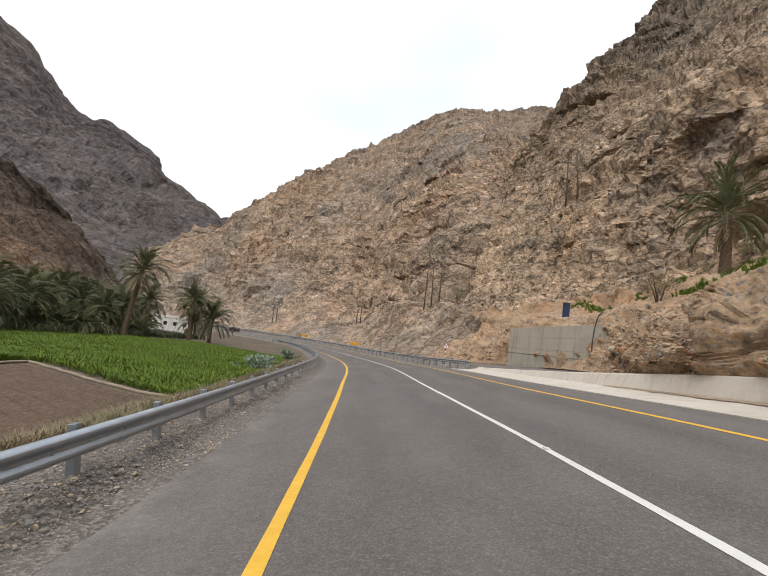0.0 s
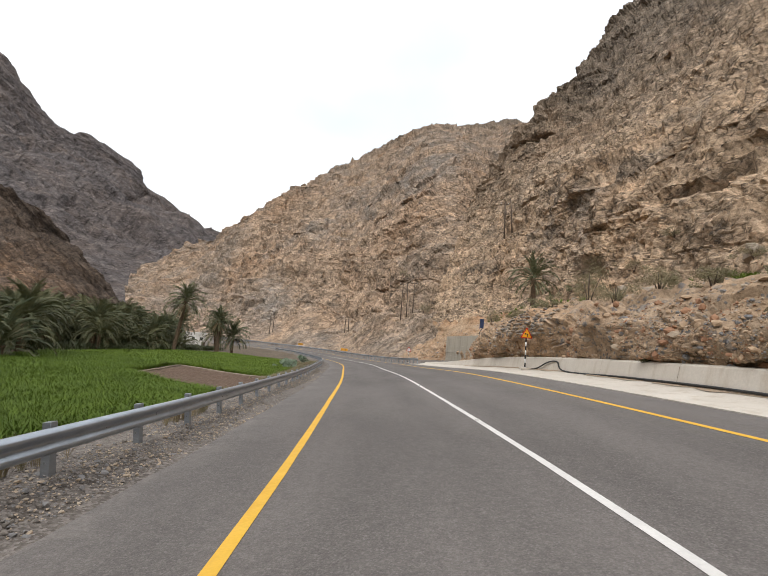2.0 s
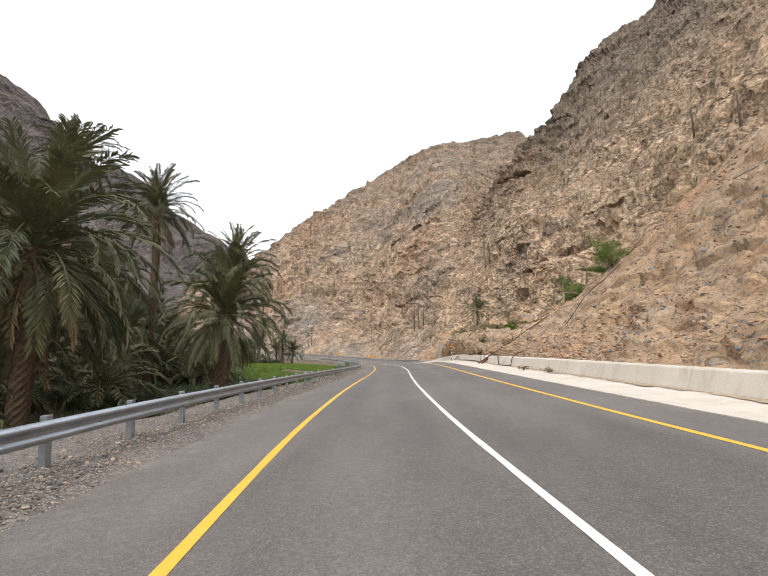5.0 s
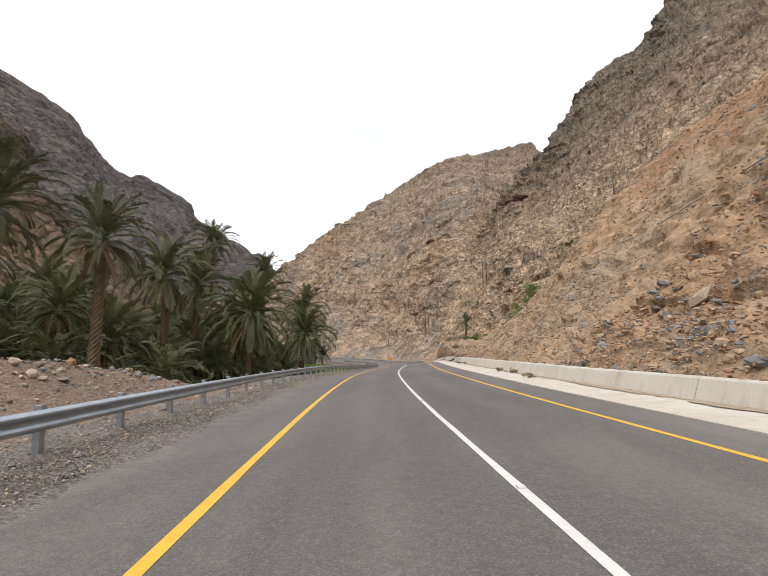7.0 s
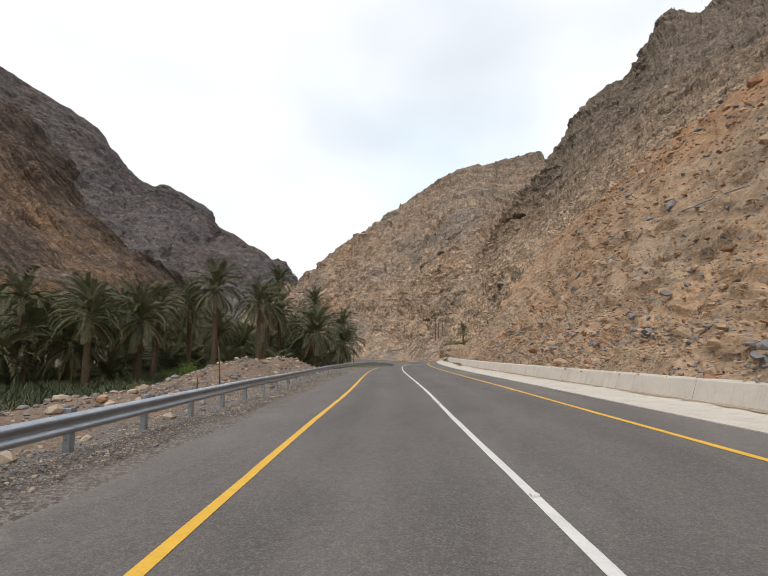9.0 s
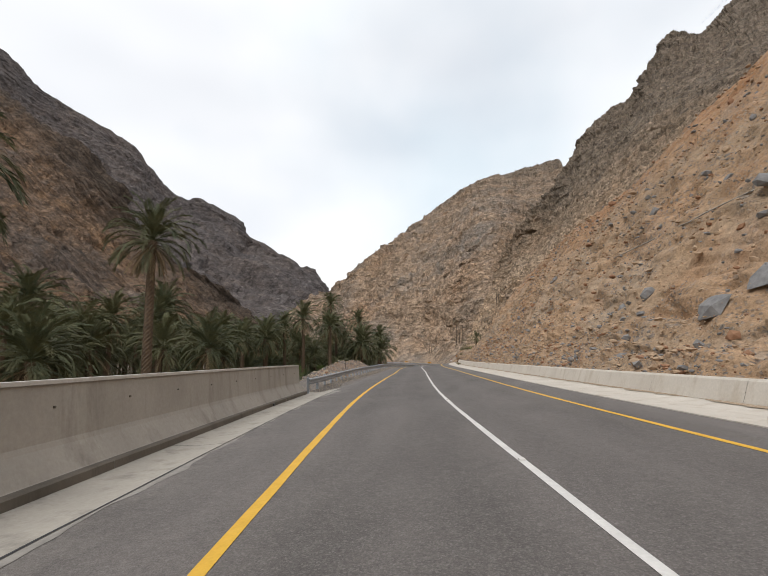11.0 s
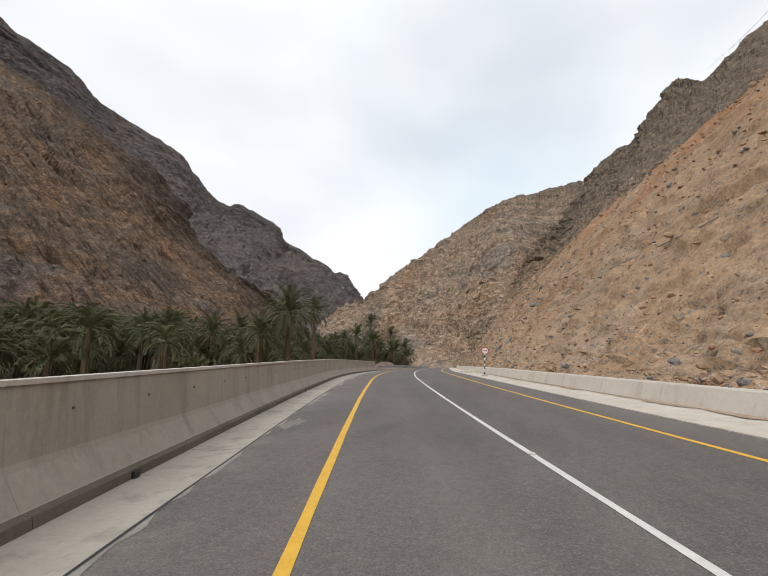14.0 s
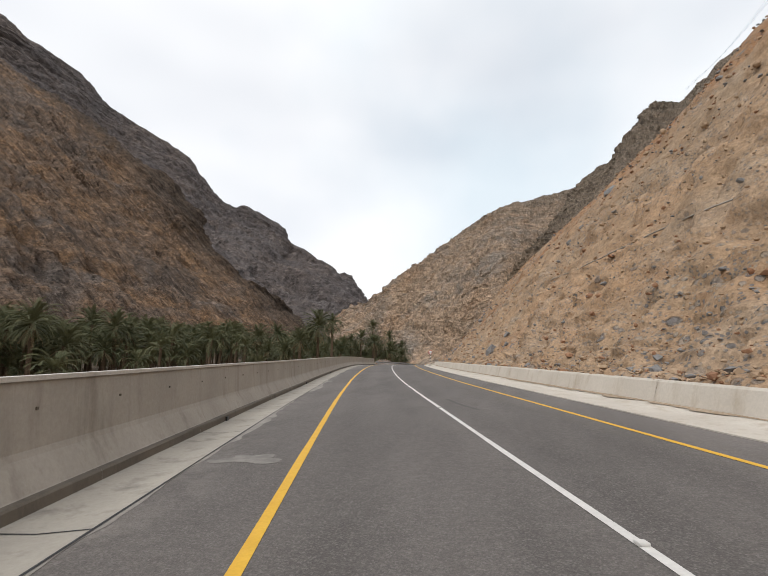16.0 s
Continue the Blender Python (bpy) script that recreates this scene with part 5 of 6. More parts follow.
# frame of pale poles above the stairs
pole_frame = thing("pole_frame", (20.6, -11.7, on_hill(20.6, -11.7) - 0.2), 0, "leaning frame of pale peeled poles above the steel stairs", "pole frame")
frame_rise = on_hill(22.9, -10.4) - on_hill(20.6, -11.7)
part("post", pipe("post", [(0, 0, -0.2), (0.03, 0, 0.9), (-0.05, 0, 1.85)], [0.07, 0.065, 0.055], DRY_WOOD, 7), pole_frame)
part("post", pipe("post", [(2.3, 1.3, frame_rise - 0.2), (2.28, 1.3, frame_rise + 0.8), (2.25, 1.3, frame_rise + 1.6)], [0.065, 0.06, 0.05], DRY_WOOD, 7), pole_frame)
part("beam", pipe("beam", [(-0.4, -0.2, 1.78), (1.1, 0.65, 1.85 + 0.5 * frame_rise), (2.7, 1.5, 1.62 + frame_rise)], [0.05, 0.06, 0.05], DRY_WOOD, 7), pole_frame)
# dry brushwood shelter on the terrace
sx, sy = 30.6, 2.0
shed = thing("brushwood_shelter", (sx, sy, on_hill(sx, sy) - 0.3), 20, "collapsing shelter of bare poles under dry palm fronds", "shelter")
for px_, py_ in ((-1.6, -1.0), (1.6, -1.0), (-1.6, 1.0), (1.6, 1.0)):
    part("post", pipe("post", [(px_, py_, 0), (px_ + 0.05, py_, 1.2), (px_ + 0.12, py_, 2.3)], [0.06, 0.055, 0.045], WOOD, 6), shed)
for py_ in (-1.0, 1.0):
    part("beam", pipe("beam", [(-2.2, py_, 2.25), (0, py_, 2.32), (2.2, py_, 2.25)], 0.05, WOOD, 6), shed)
rng = np.random.RandomState(41)
v, f = [], []
for k in range(420):
    a = rng.uniform(-0.5, 0.5) + (0 if k % 2 else 3.14)
    c = np.array([rng.uniform(-2.2, 2.2), rng.uniform(-1.4, 1.4), 2.38 + 0.12 * rng.rand()])
    d = np.array([math.cos(a), math.sin(a), 0]) * rng.uniform(0.5, 1.3)
    w = np.array([-math.sin(a), math.cos(a), 0]) * 0.02
    i = len(v)
    v += [c - w, c + w, c + d + w - [0, 0, 0.35 * rng.rand()], c + d - w - [0, 0, 0.35 * rng.rand()]]
    f.append((i, i + 1, i + 2, i + 3))
part("thatch", fast_mesh("thatch", np.array(v), np.array(f), DRY), shed, "dry palm-frond thatch")
# thin stakes behind the rail
for x, y, h, lean in ((-1.0, -103.5, 1.9, 0.12), (-0.9, -105.8, 0.6, 0.0), (-14.0, -70.0, 1.4, 0.05), (-13.2, -66.0, 1.3, -0.1), (-12.0, -62.5, 1.2, 0.1)):
    z = float(ground_height(np.array([x]), np.array([y]))[0][0])
    ob = new("stake", pipe("stake", [(0, 0, -0.3), (-lean * h * 0.5, 0, h * 0.5), (-lean * h, 0, h)], [0.03, 0.028, 0.022], WOOD, 6))
    ob.matrix_basis = pose(x, y, z)
    tagged(ob, "thin weathered wooden stake in the gravel", "stake", "stakes behind the rail")
# pale pipe across the loose slope
run_pts = []
for y, off in [(-20, 21.5), (-48, 16.5), (-64, 17.5), (-80, 18.2), (-100, 17.5), (-130, 18.5), (-160, 19.5), (-190, 19.0), (-215, 18.5), (-240, 18.5)]:
    for q in (0,):
        x, y2 = on_road(s_at(y), off)[0][:2]
        run_pts.append((x, y2))
dense_run = spline(np.array(run_pts), np.linspace(0, len(run_pts) - 1, 150))
lift = np.array([on_hill(x, y) for x, y in dense_run])
lift = np.convolve(np.pad(lift, 6, "edge"), np.ones(13) / 13, "valid")
run_pts = np.column_stack([dense_run, lift + 0.15])
ob = new("slope_pipe", pipe("slope_pipe", run_pts, 0.05, PARAPET, 6))
tagged(ob, "half-buried pale pipe running across the loose slope", "pipe")


# dried cement spills on the shoulder below the parapet
def cement_spill(s0, x0, length, width, seed):
    a = np.linspace(0, 2 * np.pi, 48, endpoint=False)
    r = 1 + 0.45 * vnoise(np.stack([np.cos(a) * 2.2, np.sin(a) * 2.2, 0 * a + seed], 1), seed)
    rim = on_road(s0 + length * r * np.sin(a), x0 + width * r * np.cos(a), np.full(48, 0.005))
    ob = new("cement_spill", mesh_of("cement_spill", rim, [tuple(range(47, -1, -1))], SPILL))
    return tagged(ob, "thin pale dried cement spill on the asphalt", "stain", "cement spills on the road", "structure")


cement_spill(494.2, -4.55, 0.35, 0.62, 3)
cement_spill(438.2, -4.6, 0.30, 0.45, 4)
cement_spill(452.0, -5.05, 0.8, 0.22, 5)
cement_spill(471.0, -5.1, 1.0, 0.2, 6)
# ---------------------------------------------------------------- date palms
def frond_mesh(name, length, rise, droop, seed, mat, pairs=54, leaf=0.52, twist=0.0, width=0.027):
    """One pinnate frond growing from the origin along +x: a curved midrib with two rows of narrow leaflets."""
    rng = np.random.RandomState(seed)
    t = np.linspace(0, 1, 14)
    ang = radians(rise) - radians(droop) * t ** 1.5
    step = length / 13
    px = np.concatenate([[0], np.cumsum(np.cos(ang[:-1]) * step)])
    pz = np.concatenate([[0], np.cumsum(np.sin(ang[:-1]) * step)])
    py = twist * t ** 2 * length
    rib, faces = tube(np.stack([px, py, pz], 1), np.linspace(0.035, 0.006, 14), 4, False)
    verts, faces = list(map(tuple, rib)), list(faces)
    for k in range(pairs):
        u = 0.16 + 0.83 * (k + rng.rand() * 0.5) / pairs
        at = np.array([np.interp(u, t, px), np.interp(u, t, py), np.interp(u, t, pz)])
        a = np.interp(u, t, ang)
        fwd = np.array([math.cos(a), 0, math.sin(a)])
        upv = np.array([-math.sin(a), 0, math.cos(a)])
        for side in (-1, 1):
            ln = leaf * (0.55 + 0.6 * math.sin(math.pi * min(1.0, u * 0.9 + 0.08))) * rng.uniform(0.8, 1.15)
            sweep = radians(rng.uniform(38, 62)) * (1 - 0.35 * u)
            lift = rng.uniform(-0.05, 0.5)
            d = fwd * math.cos(sweep) + np.array([0, side, 0]) * math.sin(sweep) + upv * lift
            d /= np.linalg.norm(d)
            w = np.cross(d, upv + np.array([0, side * 0.6, 0]))
            w = w / np.linalg.norm(w) * width
            tip = at + d * ln + np.array([0, 0, -0.16 * ln])
            m = at + d * ln * 0.45
            i = len(verts)
            verts += [tuple(at), tuple(m + w), tuple(tip), tuple(m - w)]
            faces.append((i, i + 1, i + 2, i + 3))
    return mesh_of(name, verts, faces, mat)


FRONDS = [frond_mesh("frond", 3.5, 80, 55, 1, FROND, twist=0.03), frond_mesh("frond", 3.9, 62, 82, 2, FROND, twist=-0.05), frond_mesh("frond", 4.1, 46, 98, 3, FROND, twist=0.06),
          frond_mesh("frond", 4.1, 28, 105, 4, FROND, twist=-0.04), frond_mesh("frond", 4.0, 8, 95, 5, FROND, twist=0.05), frond_mesh("frond", 3.7, -18, 66, 8, FROND, twist=-0.05)]
DEAD = [frond_mesh("dry_frond", 3.2, -38, 45, 6, DRY_FROND, 26, 0.34), frond_mesh("dry_frond", 2.9, -55, 30, 7, DRY_FROND, 26, 0.34, 0.08)]


def trunk_mesh(h, r, seed):
    """Tapered trunk with rings of cut leaf bases."""
    rng = np.random.RandomState(seed)
    n, sides = max(10, int(h / 0.14)), 14
    z = np.linspace(-0.4, h, n)
    lean = 0.03 * h * np.stack([np.sin(z / h * 1.3 + seed), np.cos(z / h * 1.7 + seed)], 1) * np.clip(z / h, 0, 1)[:, None] ** 1.5
    ang = np.linspace(0, 2 * np.pi, sides, endpoint=False)
    rad = r * (1.25 - 0.35 * np.clip(z / h, 0, 1)) + 0.10 * r * np.exp(-(z / 0.5) ** 2) + 0.25 * r * np.clip((z - h + 0.8) / 0.8, 0, 1)
    scale = 1 + 0.16 * ((np.arange(n)[:, None] + np.arange(sides)[None]) % 2) + 0.10 * rng.rand(n, sides)
    v = np.stack([lean[:, :1] + rad[:, None] * scale * np.cos(ang), lean[:, 1:] + rad[:, None] * scale * np.sin(ang), np.repeat(z[:, None], sides, 1)], -1).reshape(-1, 3)
    f = [(i * sides + j, i * sides + (j + 1) % sides, (i + 1) * sides + (j + 1) % sides, (i + 1) * sides + j) for i in range(n - 1) for j in range(sides)]
    f.append(tuple(range((n - 1) * sides, n * sides)))
    return mesh_of("trunk", v, f, BARK), Vector((*lean[-1], h))


def joined(name, items):
    """One mesh from copies of meshes at poses; their materials keep their slots."""
    bm, mats = bmesh.new(), []
    for me, m in items:
        a = len(bm.faces)
        b = len(bm.verts)
        bm.from_mesh(me)
        bm.verts.ensure_lookup_table()
        bm.faces.ensure_lookup_table()
        for v in bm.verts[b:]:
            v.co = m @ v.co
        if me.materials[0] not in mats:
            mats.append(me.materials[0])
        k = mats.index(me.materials[0])
        for f in bm.faces[a:]:
            f.material_index = k
    out = bpy.data.meshes.new(name)
    bm.to_mesh(out)
    bm.free()
    for m in mats:
        out.materials.append(m)
    return out


def crown_poses(seed, count, spread=1.0):
    """Poses of the fronds of one crown: upright in the middle, hanging at the rim."""
    rng = random.Random(seed)
    out = []
    for k in range(count):
        tier = min(5, int(6 * k / count))
        out.append((tier, pose(0, 0, 0.35 - 0.12 * tier, rng.uniform(-14, 14), rng.uniform(-9, 9), k * 137.5 + rng.uniform(-15, 15)) @ Matrix.Scale(spread * rng.uniform(0.82, 1.1), 4)))
    return out


def date_palm(h, seed, spread=1.0, dead=8, count=62, loose=False, r=0.24, label="", low=False):
    """A date palm at the origin; loose: every frond is an object of its own."""
    palm = thing("date_palm", label=label or "date palm with arching grey-green fronds and rough brown trunk", category="palm tree", group="date palms")
    trunk, top = trunk_mesh(h, r, seed)
    part("trunk", trunk, palm)
    head = Matrix.Translation(top)
    rng = random.Random(seed + 50)
    green = [(FRONDS[tier], m) for tier, m in crown_poses(seed, count, spread)]
    dry = [(DEAD[k % 2], pose(0, 0, -0.35 - 0.05 * (k % 5), rng.uniform(-10, 10), rng.uniform(-15, 10), k * 137.5 + 40) @ Matrix.Scale(spread * rng.uniform(0.7, 1.0), 4)) for k in range(dead)]
    if loose:
        crown = new("crown")
        crown.parent = palm
        crown.matrix_basis = head
        for me, m in green:
            part("frond", me, crown, m=m)
        for me, m in dry:
            part("dry_frond", me, crown, "dry hanging brown frond", m=m)
    else:
        part("crown", joined("crown", green), palm, m=head)
        if dry:
            part("dry_fronds", joined("dry_fronds", dry), palm, "skirt of dry brown fronds", m=head)
    return palm


# the palms that stand close to the road: x, y, trunk height, spread, dry fronds, fronds
NEAR_PALMS = [(-9.8, -32.0, 6.0, 1.2, 8, 84), (-11.2, -26.8, 9.8, 1.08, 28, 70), (-16.7, -28.4, 14.2, 1.0, 14, 62), (-25.8, -25.2, 19.6, 1.1, 10, 60), (-11.6, -46.5, 7.2, 1.4, 22, 86),
              (-14.2, -43.0, 5.0, 1.15, 12, 60), (-18.6, -68.5, 11.6, 1.05, 14, 66), (-13.9, -66.0, 10.2, 0.95, 10, 60), (-23.0, -76.5, 7.4, 1.25, 12, 66), (-24.6, -82.0, 7.4, 1.05, 10, 56), (-24.0, -64.5, 10.0, 1.0, 10, 56),
              (-5.6, -146.6, 12.6, 1.2, 16, 78), (-9.3, -127.2, 14.0, 0.95, 16, 58), (-8.6, -149.4, 9.6, 0.9, 14, 52), (-32.6, -124.8, 9.6, 1.2, 26, 60)]
for k, (x, y, h, sp, dd, cc) in enumerate(NEAR_PALMS):
    z = float(ground_height(np.array([x]), np.array([y]))[0][0])
    lab = "tall slender date palm with a dense grey-green crown" if h > 9 else "broad date palm with long drooping grey-green fronds"
    pm = date_palm(h, 20 + k, sp, dd, cc, True, 0.25, lab)
    pm.matrix_basis = pose(x, y, z - 0.1, 0, 0, 47 * k)
pc = date_palm(3.4, 40, 0.74, 6, 50, True, 0.2, "small date palm standing on the terrace above the road")
pc.matrix_basis = pose(17.2, 24.0, on_hill(17.2, 24.0) - 0.15)

KINDS = [date_palm(9.0, 1, 1.0, 12), date_palm(6.6, 2, 1.05, 9), date_palm(4.2, 3, 1.15, 6), date_palm(1.2, 4, 1.1, 0, 44), date_palm(7.6, 5, 0.95, 18)]
for ob in KINDS:
    ob["label"] = "date palm in a dense grove with grey-green fronds"
random.seed(31)
spots = [(-31.4, 75.8, 4), (-33.2, 80, 1), (-35.9, 64.5, 0), (-29.5, 79.5, 2), (-16.5, -16.5, 3), (-19.5, -12.5, 3), (-15.0, -19.5, 3), (-22.0, -17.0, 2), (-17.5, -30.0, 2), (-25, -12, 1), (-23.5, -5, 3),
         (-35.1, -124, 1), (-11.5, -134, 1), (-14, -141, 2), (-9.6, -118.5, 1), (-11.0, -111, 2)]


def grove(count, xs, ys, kinds, gap):
    tries = 0
    n = 0
    while n < count and tries < count * 40:
        tries += 1
        x, y = random.uniform(*xs), random.uniform(*ys)
        if any((x - a) ** 2 + (y - b) ** 2 < gap * gap for a, b, _ in spots):
            continue
        if y > 15 and abs(x + 0.452 * y) < 4.0:
            continue
        spots.append((x, y, random.choice(kinds)))
        n += 1


grove(46, (-58, -38), (10, 96), [1, 2, 2, 3, 3, 2], 3.2)
grove(24, (-46, -29), (-16, 24), [1, 2, 4, 2, 3, 3], 3.2)
grove(36, (-42, -18), (-62, -14), [0, 1, 2, 3, 3, 4], 3.2)
grove(46, (-44, -13), (-112, -62), [0, 1, 2, 4, 3, 3], 3.2)
grove(64, (-62, -10), (-200, -114), [0, 1, 4, 1, 2, 3], 3.3)
grove(60, (-75, -28), (-215, -120), [1, 0, 1, 0, 4], 3.3)
first = [True] * len(KINDS)
for x, y, k in spots:
    if (x > -14 and -205 < y < -150) or (x > -26 and -112 < y < -60) or (x > -30 and y < -140):
        continue
    z, side = ground_height(np.array([x]), np.array([y]))
    if side[0] > -12.5 and y < -105:
        continue
    m = pose(x, y, float(z[0]) - 0.15, random.uniform(-4, 4), random.uniform(-4, 4), random.uniform(0, 360)) @ Matrix.Scale(random.uniform(0.86, 1.12), 4)
    if first[k]:
        KINDS[k].matrix_basis = m
        first[k] = False
    else:
        copy_thing(KINDS[k], m)


# the further palms of the grove, too many to count
THICKET = frond_mesh("frond", 3.9, 48, 100, 21, FROND, 15, 0.62, width=0.075)


def thicket(areas, seed):
    """Many simple palms as one mesh: crowns of coarse fronds on thin trunks."""
    rng = np.random.RandomState(seed)
    fv = np.array([v.co for v in THICKET.vertices])
    ff = np.array([list(p.vertices) for p in THICKET.polygons])
    tv, tf = tube([(0, 0, -1), (0, 0, 0.5), (0, 0, 1)], 1.0, 6, False)
    tf = np.array(tf)
    verts, faces, slots, base = [], [], [], 0
    for xs, ys, count, low, high in areas:
        x, y = rng.uniform(*xs, count), rng.uniform(*ys, count)
        z, side = ground_height(x, y)
        for k in np.nonzero((side < -13) & ((y < 15) | (abs(x + 0.452 * y) > 4.0)))[0]:
            h = rng.uniform(low, high)
            verts.append(tv * [0.22, 0.22, h] + [x[k], y[k], z[k]])
            faces.append(tf + base)
            slots.append(np.ones(len(tf), int))
            base += len(tv)
            for j in range(30):
                pitch, yaw, sc = radians(rng.uniform(-38, 62)), j * 2.4 + rng.uniform(-0.3, 0.3), rng.uniform(0.8, 1.15)
                cp, sp, cy, sy = math.cos(pitch), math.sin(pitch), math.cos(yaw), math.sin(yaw)
                turn = np.array([[cy * cp, -sy, cy * sp], [sy * cp, cy, sy * sp], [-sp, 0, cp]])
                verts.append((fv * sc) @ turn.T + [x[k], y[k], z[k] + h])
                faces.append(ff + base)
                slots.append(np.zeros(len(ff), int))
                base += len(fv)
    return fast_mesh("palm_thicket", np.concatenate(verts), np.concatenate(faces), FROND, BARK, slots=np.concatenate(slots))


palm_thicket = new("palm_thicket", thicket([((-72, -46), (8, 100), 60, 2.0, 6.5), ((-56, -37), (12, 98), 46, 0.5, 2.6), ((-46, -30), (-14, 22), 20, 0.5, 2.6), ((-40, -14), (-62, -20), 36, 0.4, 2.4), ((-60, -36), (-20, 24), 30, 2, 7), ((-58, -30), (-110, -14), 60, 3, 9), ((-74, -18), (-200, -112), 110, 3, 9.5), ((-112, -55), (-200, -30), 190, 6, 13), ((-70, -30), (-280, -200), 60, 3, 9)], 8))
tagged(palm_thicket, "dense dark green palm grove filling the valley floor", "palm grove", kind="stuff")


# ---------------------------------------------------------------- crops
def blades(name, spots_xyz, height, width, mat, seed, bend=0.5, per=1):
    """Many narrow bent leaves, two quads each, as one mesh."""
    rng = np.random.RandomState(seed)
    p = np.repeat(np.asarray(spots_xyz, float), per, 0)
    n = len(p)
    a = rng.uniform(0, 2 * np.pi, n)
    d = np.stack([np.cos(a), np.sin(a), 0 * a], 1)
    w = np.stack([-np.sin(a), np.cos(a), 0 * a], 1) * (width * rng.uniform(0.6, 1.2, n))[:, None]
    h = height * rng.uniform(0.55, 1.15, n)
    b = bend * h * rng.uniform(0.3, 1.2, n)
    up = np.array([0, 0, 1.0])
    base = p + d * 0.02
    mid = p + d * (b * 0.35)[:, None] + up * (h * 0.62)[:, None]
    tip = p + d * b[:, None] + up * h[:, None]
    v = np.stack([base - w * 0.4, base + w * 0.4, mid + w, mid - w, tip + w * 0.15, tip - w * 0.15], 1).reshape(-1, 3)
    i = np.arange(n)[:, None] * 6
    f = np.concatenate([i + np.array([[0, 1, 2, 3]]), i + np.array([[3, 2, 4, 5]])], 0)
    return fast_mesh(name, v, f, mat)


def inside(px, py, poly):
    ok = np.zeros(len(px), bool)
    n = len(poly)
    for i in range(n):
        (x0, y0), (x1, y1) = poly[i], poly[(i + 1) % n]
        cross = ((y0 > py) != (y1 > py)) & (px < (x1 - x0) * (py - y0) / ((y1 - y0) or 1e-9) + x0)
        ok ^= cross
    return ok


def sow(poly, count, seed):
    rng = np.random.RandomState(seed)
    lo, hi = np.min(poly, 0), np.max(poly, 0)
    q = rng.uniform(lo, hi, (count * 3, 2))
    q = q[inside(q[:, 0], q[:, 1], poly)][:count]
    z, _ = ground_height(q[:, 0], q[:, 1])
    return np.column_stack([q, z])


CROP_A = [(-8.5, 20.0), (-19.0, 25.9), (-34, 30), (-40, 60), (-30, 76), (-13, 62), (-10.5, 50), (-9.0, 36)]
CROP_B = [(-7.4, 3.4), (-6.9, -6), (-8.0, -13.5), (-22, -15), (-27, -8), (-30, 14), (-34, 29), (-19.3, 25.5), (-17.6, 12.2)]
PLOT = [(-8.0, 19.0), (-18.5, 24.8), (-17.0, 12.3), (-7.6, 4.3)]
crop_a = new("crop_field", blades("crop_field", sow(CROP_A, 42000, 1), 0.34, 0.024, GRASS, 2, 1.1, 5))
tagged(crop_a, "dense bright green fodder crop in a level field", "crop", kind="stuff")
crop_b = new("crop_field", blades("crop_field", sow(CROP_B, 48000, 3), 0.46, 0.018, GRASS, 4, 1.1, 5))
tagged(crop_b, "taller green fodder crop with broad leaves", "crop", kind="stuff")
# weeds and dry grass along the field edge and the verge
rng = np.random.RandomState(9)
n = 9000
s = rng.uniform(s_at(62), s_at(-18), n)
edge = on_road(s, -np.abs(rng.normal(8.6, 1.0, n)).clip(7.0, 12.0))
edge[:, 2] = ground_height(edge[:, 0], edge[:, 1])[0]
keep = fbm(edge * 0.35, 3, seed=4) > 0.06
dry_grass = new("dry_grass", blades("dry_grass", edge[keep], 0.32, 0.007, DRY, 6, 0.9, 9))
tagged(dry_grass, "tufts of dry straw-coloured grass beside the field", "grass", kind="stuff")
under = []
for k, (xs, ys, n) in enumerate((((-60, -14), (-270, -114), 7000), ((-45, -10), (-112, -58), 8000), ((-42, -9), (-60, -14), 7000), ((-66, -36), (8, 96), 7000))):
    r2 = np.random.RandomState(60 + k)
    q = np.column_stack([r2.uniform(*xs, n), r2.uniform(*ys, n)])
    z, side = ground_height(q[:, 0], q[:, 1])
    ok = (side < (-12 if k in (0, 3) else -10.5)) & (fbm(np.column_stack([q * 0.12, 0 * z]), 3, seed=6) > (-0.1 if k < 1 else -0.5))
    under.append(np.column_stack([q, z])[ok])
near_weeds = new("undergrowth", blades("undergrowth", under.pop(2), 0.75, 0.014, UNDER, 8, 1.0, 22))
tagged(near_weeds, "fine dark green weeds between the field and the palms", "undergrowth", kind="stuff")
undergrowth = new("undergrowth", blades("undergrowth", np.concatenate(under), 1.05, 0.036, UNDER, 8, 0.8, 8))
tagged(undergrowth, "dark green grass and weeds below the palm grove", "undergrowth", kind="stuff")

# tilled plot with furrows and its low kerb
pu, pv = np.meshgrid(np.linspace(0, 1, 90), np.linspace(0, 1, 40), indexing="ij")
c00, c10, c11, c01 = [np.array(c) for c in (PLOT[3], PLOT[0], PLOT[1], PLOT[2])]
pxy = (c00 * (1 - pu[..., None]) + c10 * pu[..., None]) * (1 - pv[..., None]) + (c01 * (1 - pu[..., None]) + c11 * pu[..., None]) * pv[..., None]
pz = ground_height(pxy[..., 0], pxy[..., 1])[0] + 0.10 - 0.3 * np.clip(1 - 14 * np.minimum(np.minimum(pu, 1 - pu), np.minimum(pv, 1 - pv)), 0, 1) + 0.05 * np.sin(pu * 2 * np.pi * 15) + 0.05 * fbm(np.column_stack([pxy.reshape(-1, 2) * 2, np.zeros(pu.size)]), 3).reshape(pu.shape)
